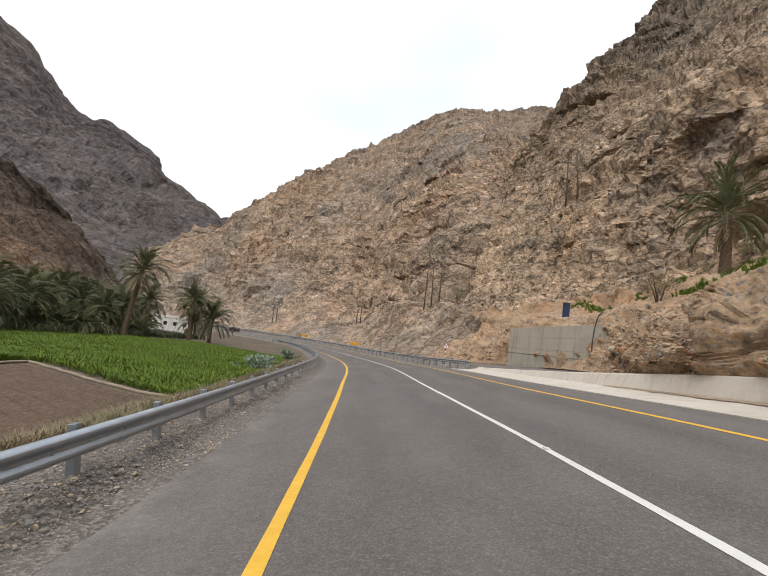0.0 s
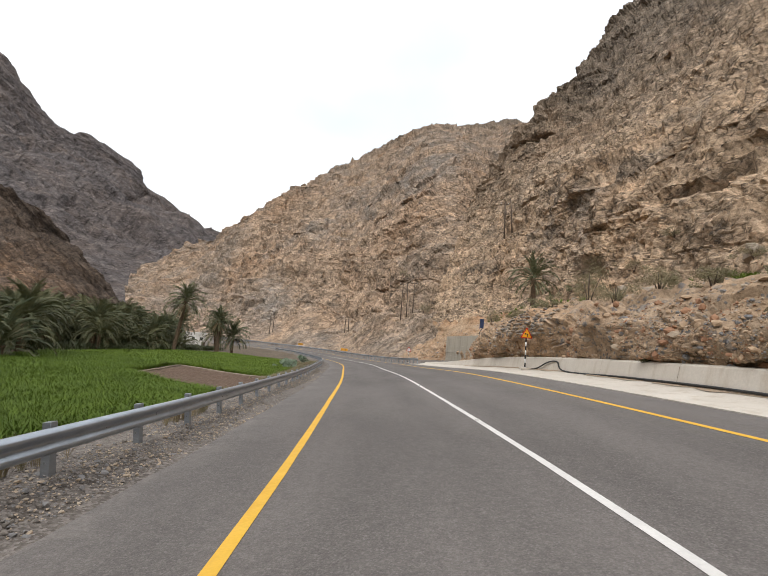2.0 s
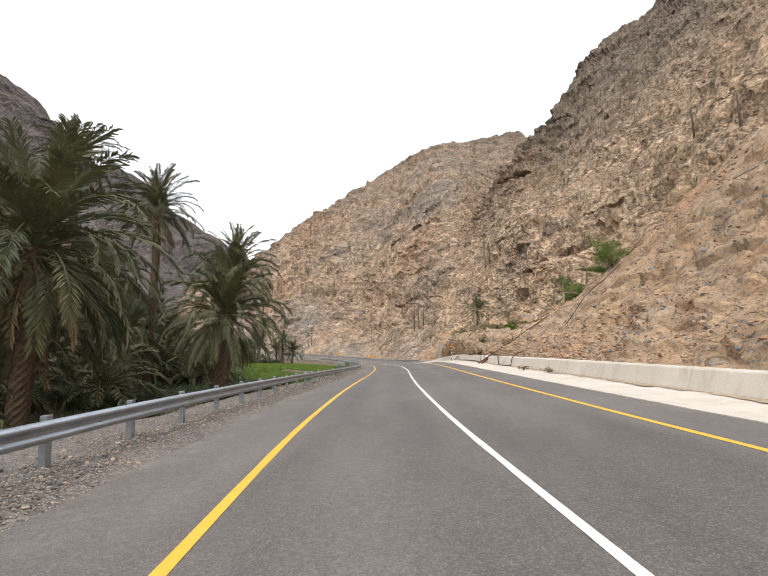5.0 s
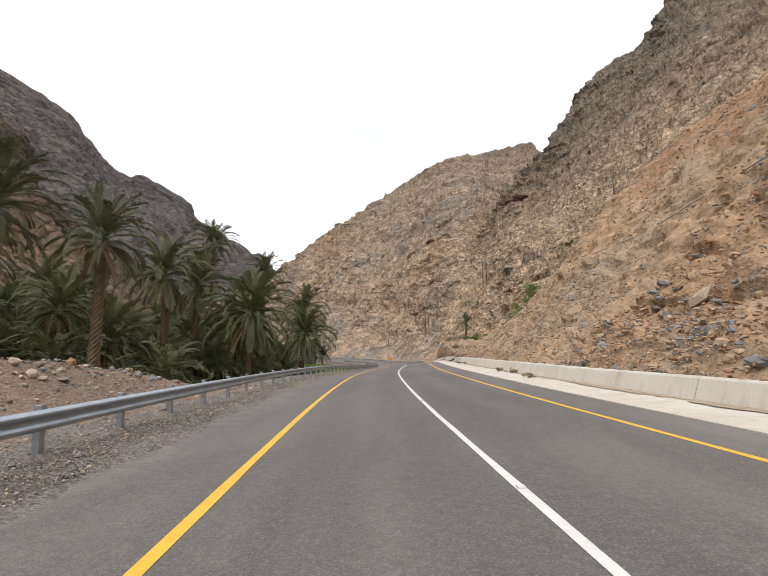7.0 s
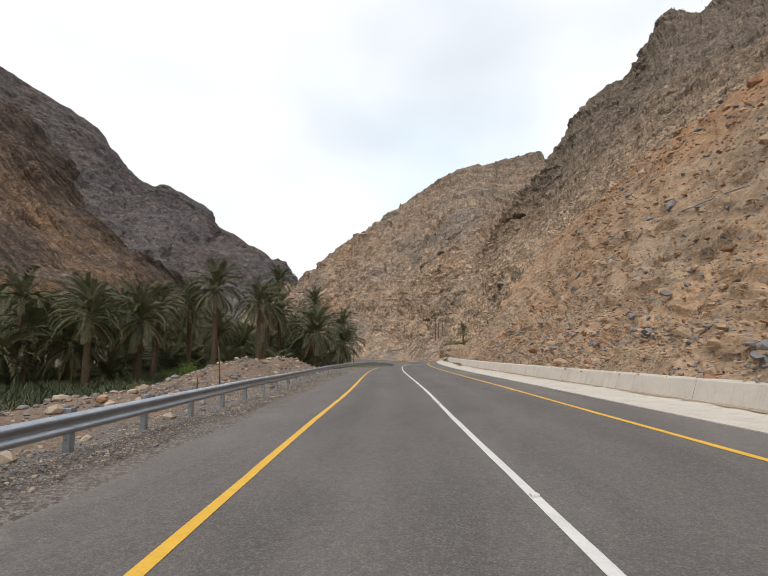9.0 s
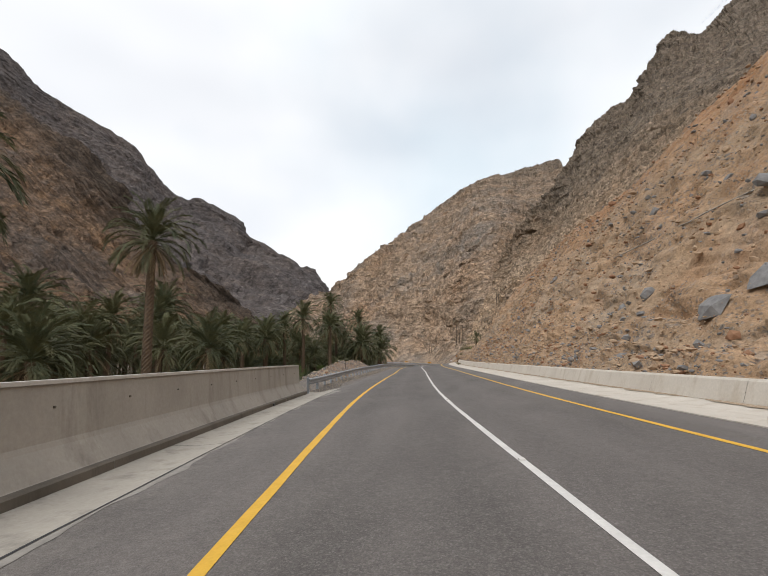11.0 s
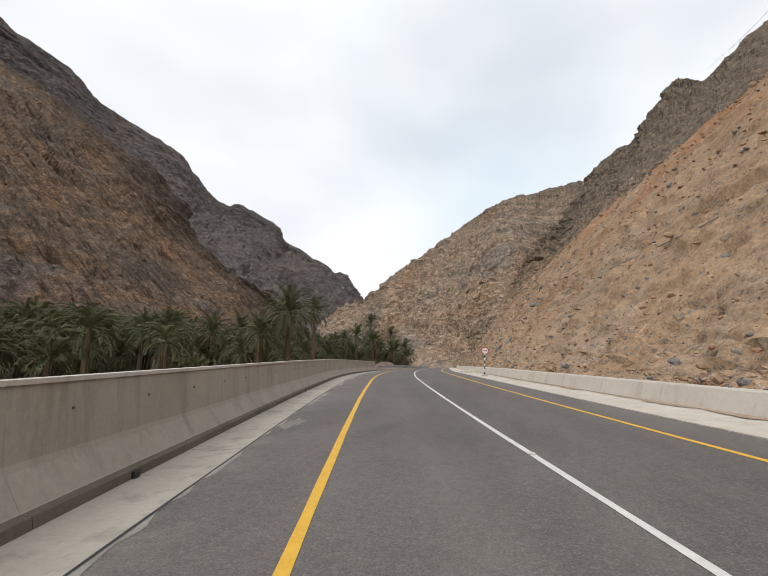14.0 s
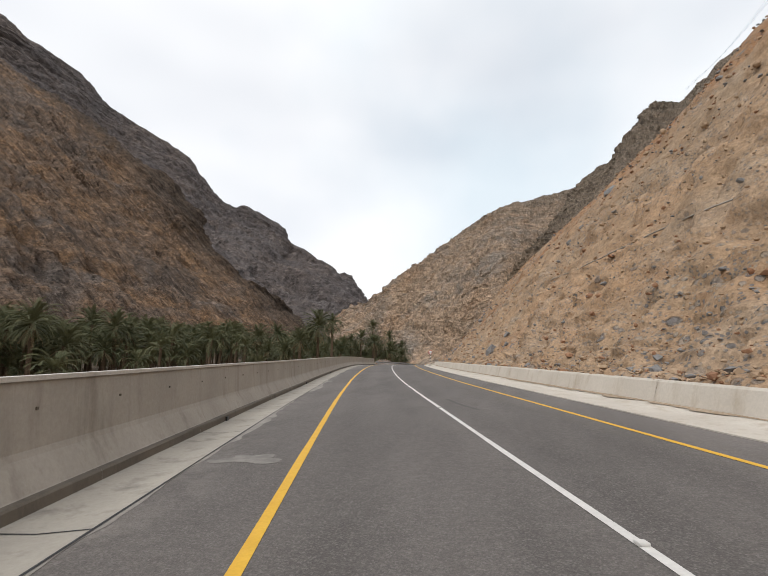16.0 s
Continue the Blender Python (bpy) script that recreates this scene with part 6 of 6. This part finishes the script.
pf = [(i * 40 + j, (i + 1) * 40 + j, (i + 1) * 40 + j + 1, i * 40 + j + 1) for i in range(89) for j in range(39)]
plot = new("tilled_plot", fast_mesh("tilled_plot", np.dstack([pxy, pz]).reshape(-1, 3), np.array(pf), TILLED, smooth=True))
tagged(plot, "bare brown tilled plot with furrows", "soil plot", kind="structure")


def kerb(a, b):
    a, b = np.array(a), np.array(b)
    n = int(np.hypot(*(b - a)) / 0.5) + 2
    q = a + (b - a) * np.linspace(0, 1, n)[:, None] + np.random.RandomState(3).uniform(-0.04, 0.04, (n, 2))
    z = ground_height(q[:, 0], q[:, 1])[0]
    ob = new("field_kerb", pipe("field_kerb", np.column_stack([q, z + 0.06]), 0.08, STONE_KERB, 5))
    return tagged(ob, "low pale earth-and-stone kerb between field plots", "kerb", "kerbs between the plots", "structure")


kerb(PLOT[0], PLOT[1])
kerb(PLOT[1], PLOT[2])


# ---------------------------------------------------------------- loose stones
STONE_GREY = m_plain("blue_grey_stone", (0.29, 0.28, 0.272), (0.175, 0.17, 0.168), 2.5, 0.9, bump=0.02)
STONE_TAN = m_plain("tan_stone", (0.52, 0.43, 0.33), (0.36, 0.28, 0.20), 2.0, 0.95, bump=0.02)
STONE_BANK = m_plain("orange_tan_stone", (0.49, 0.355, 0.235), (0.36, 0.25, 0.16), 2.0, 0.95, bump=0.02)
STONE_DUST = m_plain("dusty_grey_gravel", (0.27, 0.24, 0.21), (0.16, 0.14, 0.122), 6.0, 0.95, bump=0.01)
STONE_WALL = m_plain("weathered_wall_stone", (0.36, 0.30, 0.235), (0.25, 0.205, 0.16), 2.0, 0.95, bump=0.02)
STONE_RED = m_plain("rust_brown_stone", (0.38, 0.21, 0.12), (0.28, 0.15, 0.09), 2.0, 0.95, bump=0.02)


def pebbles(name, places, sizes, seed, mats, sink=0.25, flat=0.7, small=False):
    """Irregular low-poly stones at places, as one mesh."""
    rng = np.random.RandomState(seed)
    bm = bmesh.new()
    bmesh.ops.create_icosphere(bm, subdivisions=1, radius=1.0)
    if small:
        bm.clear()
        bmesh.ops.create_icosphere(bm, subdivisions=1, radius=1.0)
        bmesh.ops.dissolve_verts(bm, verts=list(bm.verts)[:2])
        bmesh.ops.triangulate(bm, faces=bm.faces[:])
    base = np.array([v.co for v in bm.verts])
    tri = np.array([[v.index for v in f.verts] for f in bm.faces])
    bm.free()
    n, k = len(places), len(base)
    jit = 1 + rng.uniform(-0.28, 0.28, (n, k, 1))
    sc = rng.uniform(0.55, 1.25, (n, 1, 3)) * [1, 1, flat] * np.asarray(sizes)[:, None, None]
    a = rng.uniform(0, 2 * np.pi, n)
    v = base[None] * jit
    lean = rng.uniform(0, 2 * np.pi, n)[:, None]
    v = np.stack([v[..., 0], v[..., 1] * np.cos(lean) - v[..., 2] * np.sin(lean), v[..., 1] * np.sin(lean) + v[..., 2] * np.cos(lean)], -1) * sc
    x = v[..., 0] * np.cos(a)[:, None] - v[..., 1] * np.sin(a)[:, None]
    y = v[..., 0] * np.sin(a)[:, None] + v[..., 1] * np.cos(a)[:, None]
    v = np.stack([x, y, v[..., 2]], -1) + np.asarray(places)[:, None]
    v[..., 2] += (np.asarray(sizes) * (0.5 - sink))[:, None]
    f = (tri[None] + (np.arange(n) * k)[:, None, None]).reshape(-1, 3)
    slots = np.repeat(rng.choice(len(mats), n, p=[m[1] for m in mats]), len(tri))
    return fast_mesh(name, v.reshape(-1, 3), f, *[m[0] for m in mats], slots=slots)


# ---------------------------------------------------------------- bushes
def bush_mesh(name, w, h, leaves, size, mat, seed, clumps=14):
    rng = np.random.RandomState(seed)
    c = rng.randn(clumps, 3) * [0.30 * w, 0.30 * w, 0.22 * h] + [0, 0, 0.5 * h]
    k = rng.randint(0, clumps, leaves)
    d = rng.randn(leaves, 3)
    d /= np.linalg.norm(d, axis=1)[:, None]
    p = c[k] + d * (rng.rand(leaves) ** 0.4)[:, None] * [0.22 * w, 0.22 * w, 0.2 * h]
    p[:, 2] = np.maximum(p[:, 2], 0.05)
    a = rng.randn(leaves, 3)
    a /= np.linalg.norm(a, axis=1)[:, None]
    b = np.cross(a, rng.randn(leaves, 3))
    b /= np.linalg.norm(b, axis=1)[:, None]
    s1, s2 = size * rng.uniform(0.6, 1.3, (leaves, 1)), size * 0.45
    v = np.stack([p - a * s1, p + b * s2, p + a * s1, p - b * s2], 1).reshape(-1, 3)
    f = np.arange(leaves * 4).reshape(-1, 4)
    return fast_mesh(name, v, f, mat)


def bush(at, w, h, leaves, size, mat, seed, name, label, category="bush"):
    ob = thing(name, at, 0, label, category)
    part("foliage", bush_mesh("foliage", w, h, leaves, size, mat, seed), ob)
    rng = random.Random(seed)
    for _ in range(5):
        a = rng.uniform(0, 6.28)
        part("stem", pipe("stem", [(0, 0, -0.2), (0.12 * w * math.cos(a), 0.12 * w * math.sin(a), 0.3 * h), (0.3 * w * math.cos(a), 0.3 * w * math.sin(a), 0.7 * h)], [0.04, 0.03, 0.012], WOOD, 5), ob)
    return ob


def hill_bush(x, y, w, h, leaves, size, mat, seed, name, label, category="bush"):
    return bush((x, y, on_hill(x, y) - 0.15), w, h, leaves, size, mat, seed, name, label, category)


hill_bush(25.0, -14.4, 4.6, 3.2, 11000, 0.065, BUSH, 1, "green_bush", "dense bright green bush on the terrace")
hill_bush(24.4, -4.6, 3.9, 3.0, 10000, 0.06, BUSH, 2, "green_bush", "dense bright green bush on the terrace")
for k, (x, y, w, h) in enumerate(((12.7, 22.0, 1.6, 1.8), (12.4, 8.5, 1.5, 1.2), (12.3, 11.0, 1.4, 1.1), (12.5, 1.2, 2.4, 2.4), (13.2, -4.0, 1.6, 1.3), (16.0, -9.0, 1.6, 1.2), (26.0, 30.0, 2.0, 1.4), (24.5, 36, 1.8, 1.3), (12.0, 82, 3.2, 2.6), (8.0, 104, 2.6, 2.4))):
    hill_bush(x, y, w, h, 2600, 0.042, OLIVE if k % 2 else DRY, 10 + k, "scrub_bush", "dusty olive scrub bush clinging to the cut bank" if k % 2 else "dry straw-brown scrub bush clinging to the cut bank")
for k, (x, y, w, h) in enumerate(((12.2, 14.0, 1.2, 1.0), (12.0, 4.5, 1.4, 1.3), (12.6, -1.5, 1.8, 1.5), (13.4, -7.0, 1.4, 1.1), (13.6, -10.5, 1.5, 1.2), (14.2, -13.6, 1.6, 1.2), (11.6, -12.0, 0.9, 0.7), (11.4, -6.5, 0.8, 0.6),
                                  (23.3, 25.7, 1.8, 1.3), (28.0, 24.3, 2.6, 1.5), (32.3, 24.1, 3.0, 1.3), (25.7, 25.0, 1.6, 1.2), (26.0, 6.2, 2.0, 1.2), (24.6, 31.5, 1.6, 1.0))):
    hill_bush(x, y, w * 0.85, h * 0.85, 2200, 0.04, OLIVE if k % 3 == 1 else DRY, 110 + k, "scrub_bush", "dusty olive scrub bush on the cut bank" if k % 3 == 1 else "dry straw-brown scrub bush on the terrace")
for k, (x, y, r) in enumerate(((24.5, 20.0, 0.8), (25.5, 16.0, 1.0), (22.0, 12.0, 0.6), (26.0, 10.5, 0.8), (21.0, 5.0, 0.5), (23.5, 28.0, 0.9), (27.0, 7.4, 1.1), (20.0, 24.0, 0.45), (18.5, 14.0, 0.5))):
    ob = new("terrace_boulder", pebbles("terrace_boulder", [(0, 0, 0)], [r], 800 + k, [(STONE_WALL, 1.0)], 0.4, 0.8))
    ob.matrix_basis = pose(x, y, on_hill(x, y) - 0.1, 0, 0, 40 * k)
    tagged(ob, "pale tan boulder lying on the terrace below the cliff", "boulder", "boulders on the terrace")
for k, (x, y, w, h) in enumerate(((30.5, -20.0, 4.2, 3.0), (33.5, -16.0, 4.0, 3.4), (38.0, -30.0, 3.4, 1.8), (52.0, -22.0, 4.4, 2.6), (36.0, -46.0, 3.6, 2.2))):
    hill_bush(x, y, w, h, 2600, 0.055, DRY if k < 2 else OLIVE, 30 + k, "dry_shrub", "bare brown thorny shrub high on the slope" if k < 2 else "dusty green shrub on the stony slope")
for k, (y, x) in enumerate(((-33, 6.9), (-37, 7.2), (-58, 7.0), (-61, 7.25), (-66, 6.8))):
    p = on_road(s_at(y), x, 0.03)[0]
    bush(tuple(p), 0.7, 0.28, 160, 0.06, DRY, 50 + k, "weed_tuft", "small dry weed growing in the concrete drain", "weed")
for k, (x, y, w, h) in enumerate(((-9.6, 38.0, 2.2, 1.5), (-10.2, 41.0, 2.0, 1.3), (-8.8, 45.5, 1.6, 1.2))):
    z = float(ground_height(np.array([x]), np.array([y]))[0][0])
    bush((x, y, z - 0.05), w, h, 700, 0.16, GREYGREEN, 70 + k, "milkweed_shrub", "grey-green broad-leaved shrub at the field edge")
for k, (x, y, w, h) in enumerate(((-9.4, -97.0, 3.6, 2.0), (-12.5, -104.0, 4.0, 2.4), (-9.0, -110.0, 3.4, 1.6), (-17.0, -78.0, 4.0, 3.0), (-13.0, -70.0, 2.4, 2.2))):
    z = float(ground_height(np.array([x]), np.array([y]))[0][0])
    bush((x, y, z - 0.05), w, h, 2600, 0.06, OLIVE if k < 3 else BUSH, 80 + k, "valley_bush", "wispy olive-green bush at the grove's edge" if k < 3 else "dense dark green bush under the palms")
green_strip = []
rng = np.random.RandomState(77)
for (x0, y0), (x1, y1), wide, n in (((19.2, 49.0), (20.6, 32.5), 0.7, 330), ((13.8, 22.0), (13.2, 15.3), 0.5, 150), ((15.2, 12.6), (14.6, 6.0), 0.5, 110), ((14.6, -5.5), (15.4, -10.5), 0.6, 200), ((17.5, -6.0), (22.5, -12.5), 0.8, 260)):
    for t in rng.rand(n):
        x, y = x0 + (x1 - x0) * t + wide * rng.randn() * 0.5, y0 + (y1 - y0) * t + 0.3 * rng.randn()
        green_strip.append((x, y, on_hill(x, y) - 0.06))
terrace_grass = new("terrace_grass", blades("terrace_grass", np.array(green_strip), 0.34, 0.012, GRASS, 13, 0.7, 22))
tagged(terrace_grass, "bright green grass strip on the irrigated terrace", "grass", kind="stuff")
# ---------------------------------------------------------------- stones on the slopes
rng = np.random.RandomState(5)
nv, nu = cliff_grid.shape[:2]
# stones on the loose slope: many small, some large
rows, cols = rng.randint(8, int(nv * 0.66), 60000), rng.randint(int(nu * 0.36), int(nu * 0.97), 60000)
pts = cliff_grid[rows, cols] + rng.uniform(-0.4, 0.4, (60000, 3)) * [1, 1, 0]
close = (pts[:, 2] < 75) & (pts[:, 0] < 130)
dens = 0.5 + 0.5 * fbm(pts / 14, 3, seed=11)
keep = close & (rng.rand(60000) < dens * np.clip(pts[:, 2] / 12, 0.25, 1))
pts = pts[keep][:22000]
size = 0.05 + 0.07 * rng.pareto(2.7, len(pts)) + 0.002 * pts[:, 2]
slope_stones = new("slope_stones", pebbles("slope_stones", pts, np.clip(size * np.where(pts[:, 1] > -66, 0.6, 1.25), 0.04, np.where(pts[:, 1] > -66, 0.16, np.clip(0.04 * pts[:, 2], 0.16, 0.5))), 6, [(STONE_GREY, 0.24), (STONE_BANK, 0.54), (STONE_RED, 0.22)]))
tagged(slope_stones, "loose grey and tan stones scattered over the hillside", "stones", kind="stuff")
rng2 = np.random.RandomState(15)
rows, cols = rng2.randint(6, int(nv * 0.42), 90000), rng2.randint(int(nu * 0.36), int(nu * 0.86), 90000)
pts = cliff_grid[rows, cols] + rng2.uniform(-0.4, 0.4, (90000, 3)) * [1, 1, 0]
keep = (pts[:, 2] < 24) & (pts[:, 1] > -232) & (rng2.rand(90000) < np.where(pts[:, 1] > -66, 0.6, 1.0))
pts = pts[keep][:56000]
slope_rubble = new("slope_rubble", pebbles("slope_rubble", pts, np.clip(0.03 + 0.032 * rng2.pareto(2.2, len(pts)) + np.where((pts[:, 1] > -125) & (pts[:, 1] < -66), 0.03, 0.0), 0.03, np.where(pts[:, 1] > -66, 0.11, 0.3)), 16, [(STONE_GREY, 0.26), (STONE_BANK, 0.54), (STONE_RED, 0.20)], 0.35, small=True))
tagged(slope_rubble, "small angular rubble covering the lower slope", "rubble", kind="stuff")
rows, cols = rng.randint(14, int(nv * 0.55), 260), rng.randint(int(nu * 0.40), int(nu * 0.95), 260)
pts = cliff_grid[rows, cols]
pts = pts[(pts[:, 2] < 60) & (pts[:, 2] > 4.5)][:60]
for k, p in enumerate(pts):
    me = pebbles("boulder", [(0, 0, 0)], [rng.uniform(0.35, 0.6) + 0.012 * p[2]], 100 + k, [(STONE_GREY if k % 3 else STONE_TAN, 1.0)], 0.75, 0.5)
    ob = new("boulder", me)
    ob.matrix_basis = pose(*p, rng.uniform(-30, 30), -40 + rng.uniform(-10, 10), 0)
    tagged(ob, "blue-grey boulder set in the loose slope" if k % 3 else "tan boulder set in the loose slope", "boulder", "boulders in the slope")

# large blue-grey slabs low in the slope: x, y, half size
for k, (x, y, r) in enumerate(((24.1, -133.2, 1.05), (24.6, -124.5, 0.6), (25.4, -134.5, 0.75), (21.0, -129.4, 0.35), (23.6, -121.8, 0.4), (31.6, -121.3, 0.4), (33.0, -193.6, 0.95), (34.5, -195.9, 0.45), (34.6, -198.0, 0.35),
                               (35.2, -199.6, 0.5), (32.6, -192.0, 0.3), (43.2, -180.6, 1.0), (45.0, -179.2, 0.7), (50.5, -170.4, 1.1), (36.2, -179.8, 0.4), (22.5, -76.7, 0.6), (23.4, -82.6, 0.4), (25.4, -89.0, 0.5), (21.6, -78.1, 0.4),
                               (19.4, -75.4, 0.35), (38.6, -151.0, 0.45), (41.9, -155.7, 0.5), (33.0, -184.3, 0.3), (29.5, -138.4, 0.3))):
    near = hill_flat[np.argmin((hill_flat[:, 0] - x) ** 2 + (hill_flat[:, 1] - y) ** 2)]
    ob = new("slab_boulder", pebbles("slab_boulder", [(0, 0, 0)], [r], 700 + k, [(STONE_GREY, 1.0)], 0.32, 0.6))
    ob.matrix_basis = pose(*near, 12, -48, 10 * (k % 5) - 20)
    tagged(ob, "angular blue-grey rock slab bedded in the orange slope", "boulder", "boulders in the slope")

# stones of the cut bank and the terrace
rows, cols = rng.randint(4, int(nv * 0.24), 60000), rng.randint(0, int(nu * 0.47), 60000)
pts = cliff_grid[rows, cols] + rng.uniform(-0.22, 0.22, (60000, 3)) * [0, 1, 0]
keep = (fbm(pts / 6, 3, seed=12) > -0.3) & (pts[:, 2] < 14) & ~((pts[:, 1] > 26) & (pts[:, 1] < 46) & (pts[:, 2] < 4.6))
pts = pts[keep][:26000]
bank_stones = new("bank_stones", pebbles("bank_stones", pts, np.clip(0.022 + 0.03 * rng.pareto(2.5, len(pts)), 0.022, 0.22), 7, [(STONE_GREY, 0.08), (STONE_BANK, 0.60), (STONE_TAN, 0.10), (STONE_RED, 0.22)], 0.45))
tagged(bank_stones, "tan stones bedded in the cut bank", "stones", kind="stuff")

# gravel verge on the valley side
s = rng.uniform(s_at(26), S_PAR, 90000)
x = -5.5 - np.interp(s, [s_at(-12), s_at(-62), s_at(-124), s_at(-130)], [0.0, 0.2, 0.42, 0.0]) - np.abs(rng.randn(90000)) * 1.0
pts = on_road(s, x)
z, side = ground_height(pts[:, 0], pts[:, 1])
pts[:, 2] = np.maximum(z, pts[:, 2] - 0.06)
gravel = new("gravel", pebbles("gravel", pts, np.clip(0.012 + 0.008 * rng.pareto(2.6, len(pts)), 0.012, 0.045), 8, [(STONE_GREY, 0.25), (STONE_DUST, 0.40), (STONE_TAN, 0.35)], 0.2, small=True))
tagged(gravel, "loose grey gravel on the road verge", "gravel", kind="stuff")

# rubble of the earth mound and the end of the field
n = 6500
q = np.column_stack([rng.normal(-4.8, 2.6, n), rng.uniform(-120, -66, n)])
q[:, 0] -= 0.10 * (q[:, 1] + 90)
z, side = ground_height(q[:, 0], q[:, 1])
ok = side < -7.2
rubble = new("rubble", pebbles("rubble", np.column_stack([q, z])[ok], np.clip(0.03 + 0.035 * rng.pareto(2.4, ok.sum()), 0.03, 0.2), 9, [(STONE_GREY, 0.2), (STONE_DUST, 0.35), (STONE_TAN, 0.35), (STONE_RED, 0.1)]))
tagged(rubble, "rubble and stones on the earth mound", "rubble", kind="stuff")
for k in range(46):
    x, y = rng.normal(-12.0, 1.4), min(rng.normal(-18.0, 2.4), -14.5)
    z = float(ground_height(np.array([x]), np.array([y]))[0][0])
    r = rng.uniform(0.14, 0.42)
    ob = new("field_boulder", pebbles("field_boulder", [(0, 0, 0)], [r], 300 + k, [(STONE_WALL, 1.0)], 0.35, 0.7))
    ob.matrix_basis = pose(x, y, z)
    tagged(ob, "pale tan boulder piled at the end of the field", "boulder", "boulders at the field's end")


# ---------------------------------------------------------------- house and car
house = thing("house", (-52.5, 116, -3.4), 12, "small white flat-roofed house among the palms", "house")
part("wall", boxed("wall", (9, 7, 4.3), PLASTER, (0, 0, 2.15), 0.03), house)
part("roof_parapet", boxed("roof_parapet", (9.3, 7.3, 0.45), PLASTER, (0, 0, 4.45), 0.03), house)
for k in range(4):
    win = part("window", boxed("window", (1.0, 0.08, 1.1), PLASTER, (-3.3 + 2.2 * k, -3.52, 2.9), 0.02), house)
    part("pane", boxed("pane", (0.8, 0.04, 0.9), GLASS, (-3.3 + 2.2 * k, -3.56, 2.9), 0.005), win, "dark glass pane")
part("door", boxed("door", (1.0, 0.08, 2.0), WOOD, (4.0, -3.52, 1.0), 0.01), house)

CAR_PAINT = m_plain("dark_car_paint", (0.035, 0.035, 0.038), (0.05, 0.05, 0.052), 1.0, 0.25, 0.3, 0.0, 0.6)
TAIL = m_plain("red_lamp_lens", (0.35, 0.012, 0.012), (0.28, 0.01, 0.01), 3.0, 0.2)


def saloon_car(at, turn):
    """A dark saloon seen from behind; local +y is ahead."""
    car = thing("car", at, turn, "dark grey saloon car driving away on the road", "car")
    side = [(-2.25, 0.35), (-2.28, 0.62), (-2.22, 0.95), (-1.75, 1.02), (-1.15, 1.42), (0.45, 1.44), (1.15, 1.0), (2.05, 0.86), (2.25, 0.62), (2.22, 0.33)]
    v, f, n = [], [], len(side)
    for x, tuck in ((-0.88, 0.0), (-0.80, 1.0), (0.80, 1.0), (0.88, 0.0)):
        for y, z in side:
            w = x if z < 1.03 else x * (0.80 if abs(x) > 0.85 else 0.78)
            v.append((w, y * (1.0 if tuck else 0.985), z + (0.0 if not tuck else 0.02)))
    for r in range(3):
        for i in range(n):
            j = (i + 1) % n
            f.append((r * n + i, r * n + j, (r + 1) * n + j, (r + 1) * n + i))
    f += [tuple(range(n - 1, -1, -1)), tuple(range(3 * n, 4 * n))]
    body = part("body", mesh_of("body", v, f, CAR_PAINT), car)
    part("rear_window", mesh_of("rear_window", [(-0.58, -1.70, 1.09), (0.58, -1.70, 1.09), (0.52, -1.26, 1.41), (-0.52, -1.26, 1.41)], [(0, 1, 2, 3)], GLASS), body, "dark rear window")
    for q in (-1, 1):
        part("tail_lamp", boxed("tail_lamp", (0.34, 0.06, 0.16), TAIL, (q * 0.66, -2.25, 0.82), 0.02), body, "red tail lamp")
        for yy in (-1.35, 1.35):
            wheel = part("wheel", pipe("wheel", [(q * 0.72, yy, 0.32), (q * 0.80, yy, 0.32), (q * 0.89, yy, 0.32)], [0.31, 0.33, 0.31], BLACK, 20), car, "black tyre")
            part("rim", pipe("rim", [(q * 0.86, yy, 0.32), (q * 0.90, yy, 0.32)], 0.20, STEEL, 16), wheel, "pale wheel rim")
    part("number_plate", boxed("number_plate", (0.5, 0.02, 0.12), YELLOW, (0, -2.27, 0.70)), body, "blank yellow number plate")
    part("bumper", boxed("bumper", (1.66, 0.12, 0.22), CAR_PAINT, (0, -2.24, 0.45), 0.04), body)
    return car


sc = s_at(150)
saloon_car(tuple(on_road(sc, 1.9)[0]), heading(sc))


# dry-stone terrace wall above the cut bank
stone_wall = thing("dry_stone_wall", label="rough dry-stone terrace wall of tan and grey stones", category="wall", kind="structure")
near_bank = hill_flat[(hill_flat[:, 0] < 16) & (hill_flat[:, 1] > -1) & (hill_flat[:, 1] < 12) & (hill_flat[:, 2] > 3)]
WALL_STONES = [pebbles("stone", [(0, 0, 0)], [0.14], 500 + k, [(STONE_DUST if k % 3 == 0 else STONE_WALL, 1.0)], 0.5, 0.6) for k in range(7)]
rng = np.random.RandomState(91)
for c in range(9):
    y = 1.6
    while y < 9.6:
        y += rng.uniform(0.27, 0.42)
        zz = 3.5 + 0.23 * c + rng.uniform(-0.05, 0.05)
        k = np.argmin((near_bank[:, 1] - y) ** 2 + (near_bank[:, 2] - zz) ** 2 * 4)
        p = near_bank[k]
        part("stone", WALL_STONES[rng.randint(7)], stone_wall, m=pose(p[0] - 0.1, y, zz, rng.uniform(-15, 15), rng.uniform(-15, 15), rng.uniform(0, 360)) @ Matrix.Scale(rng.uniform(0.75, 1.25), 4))
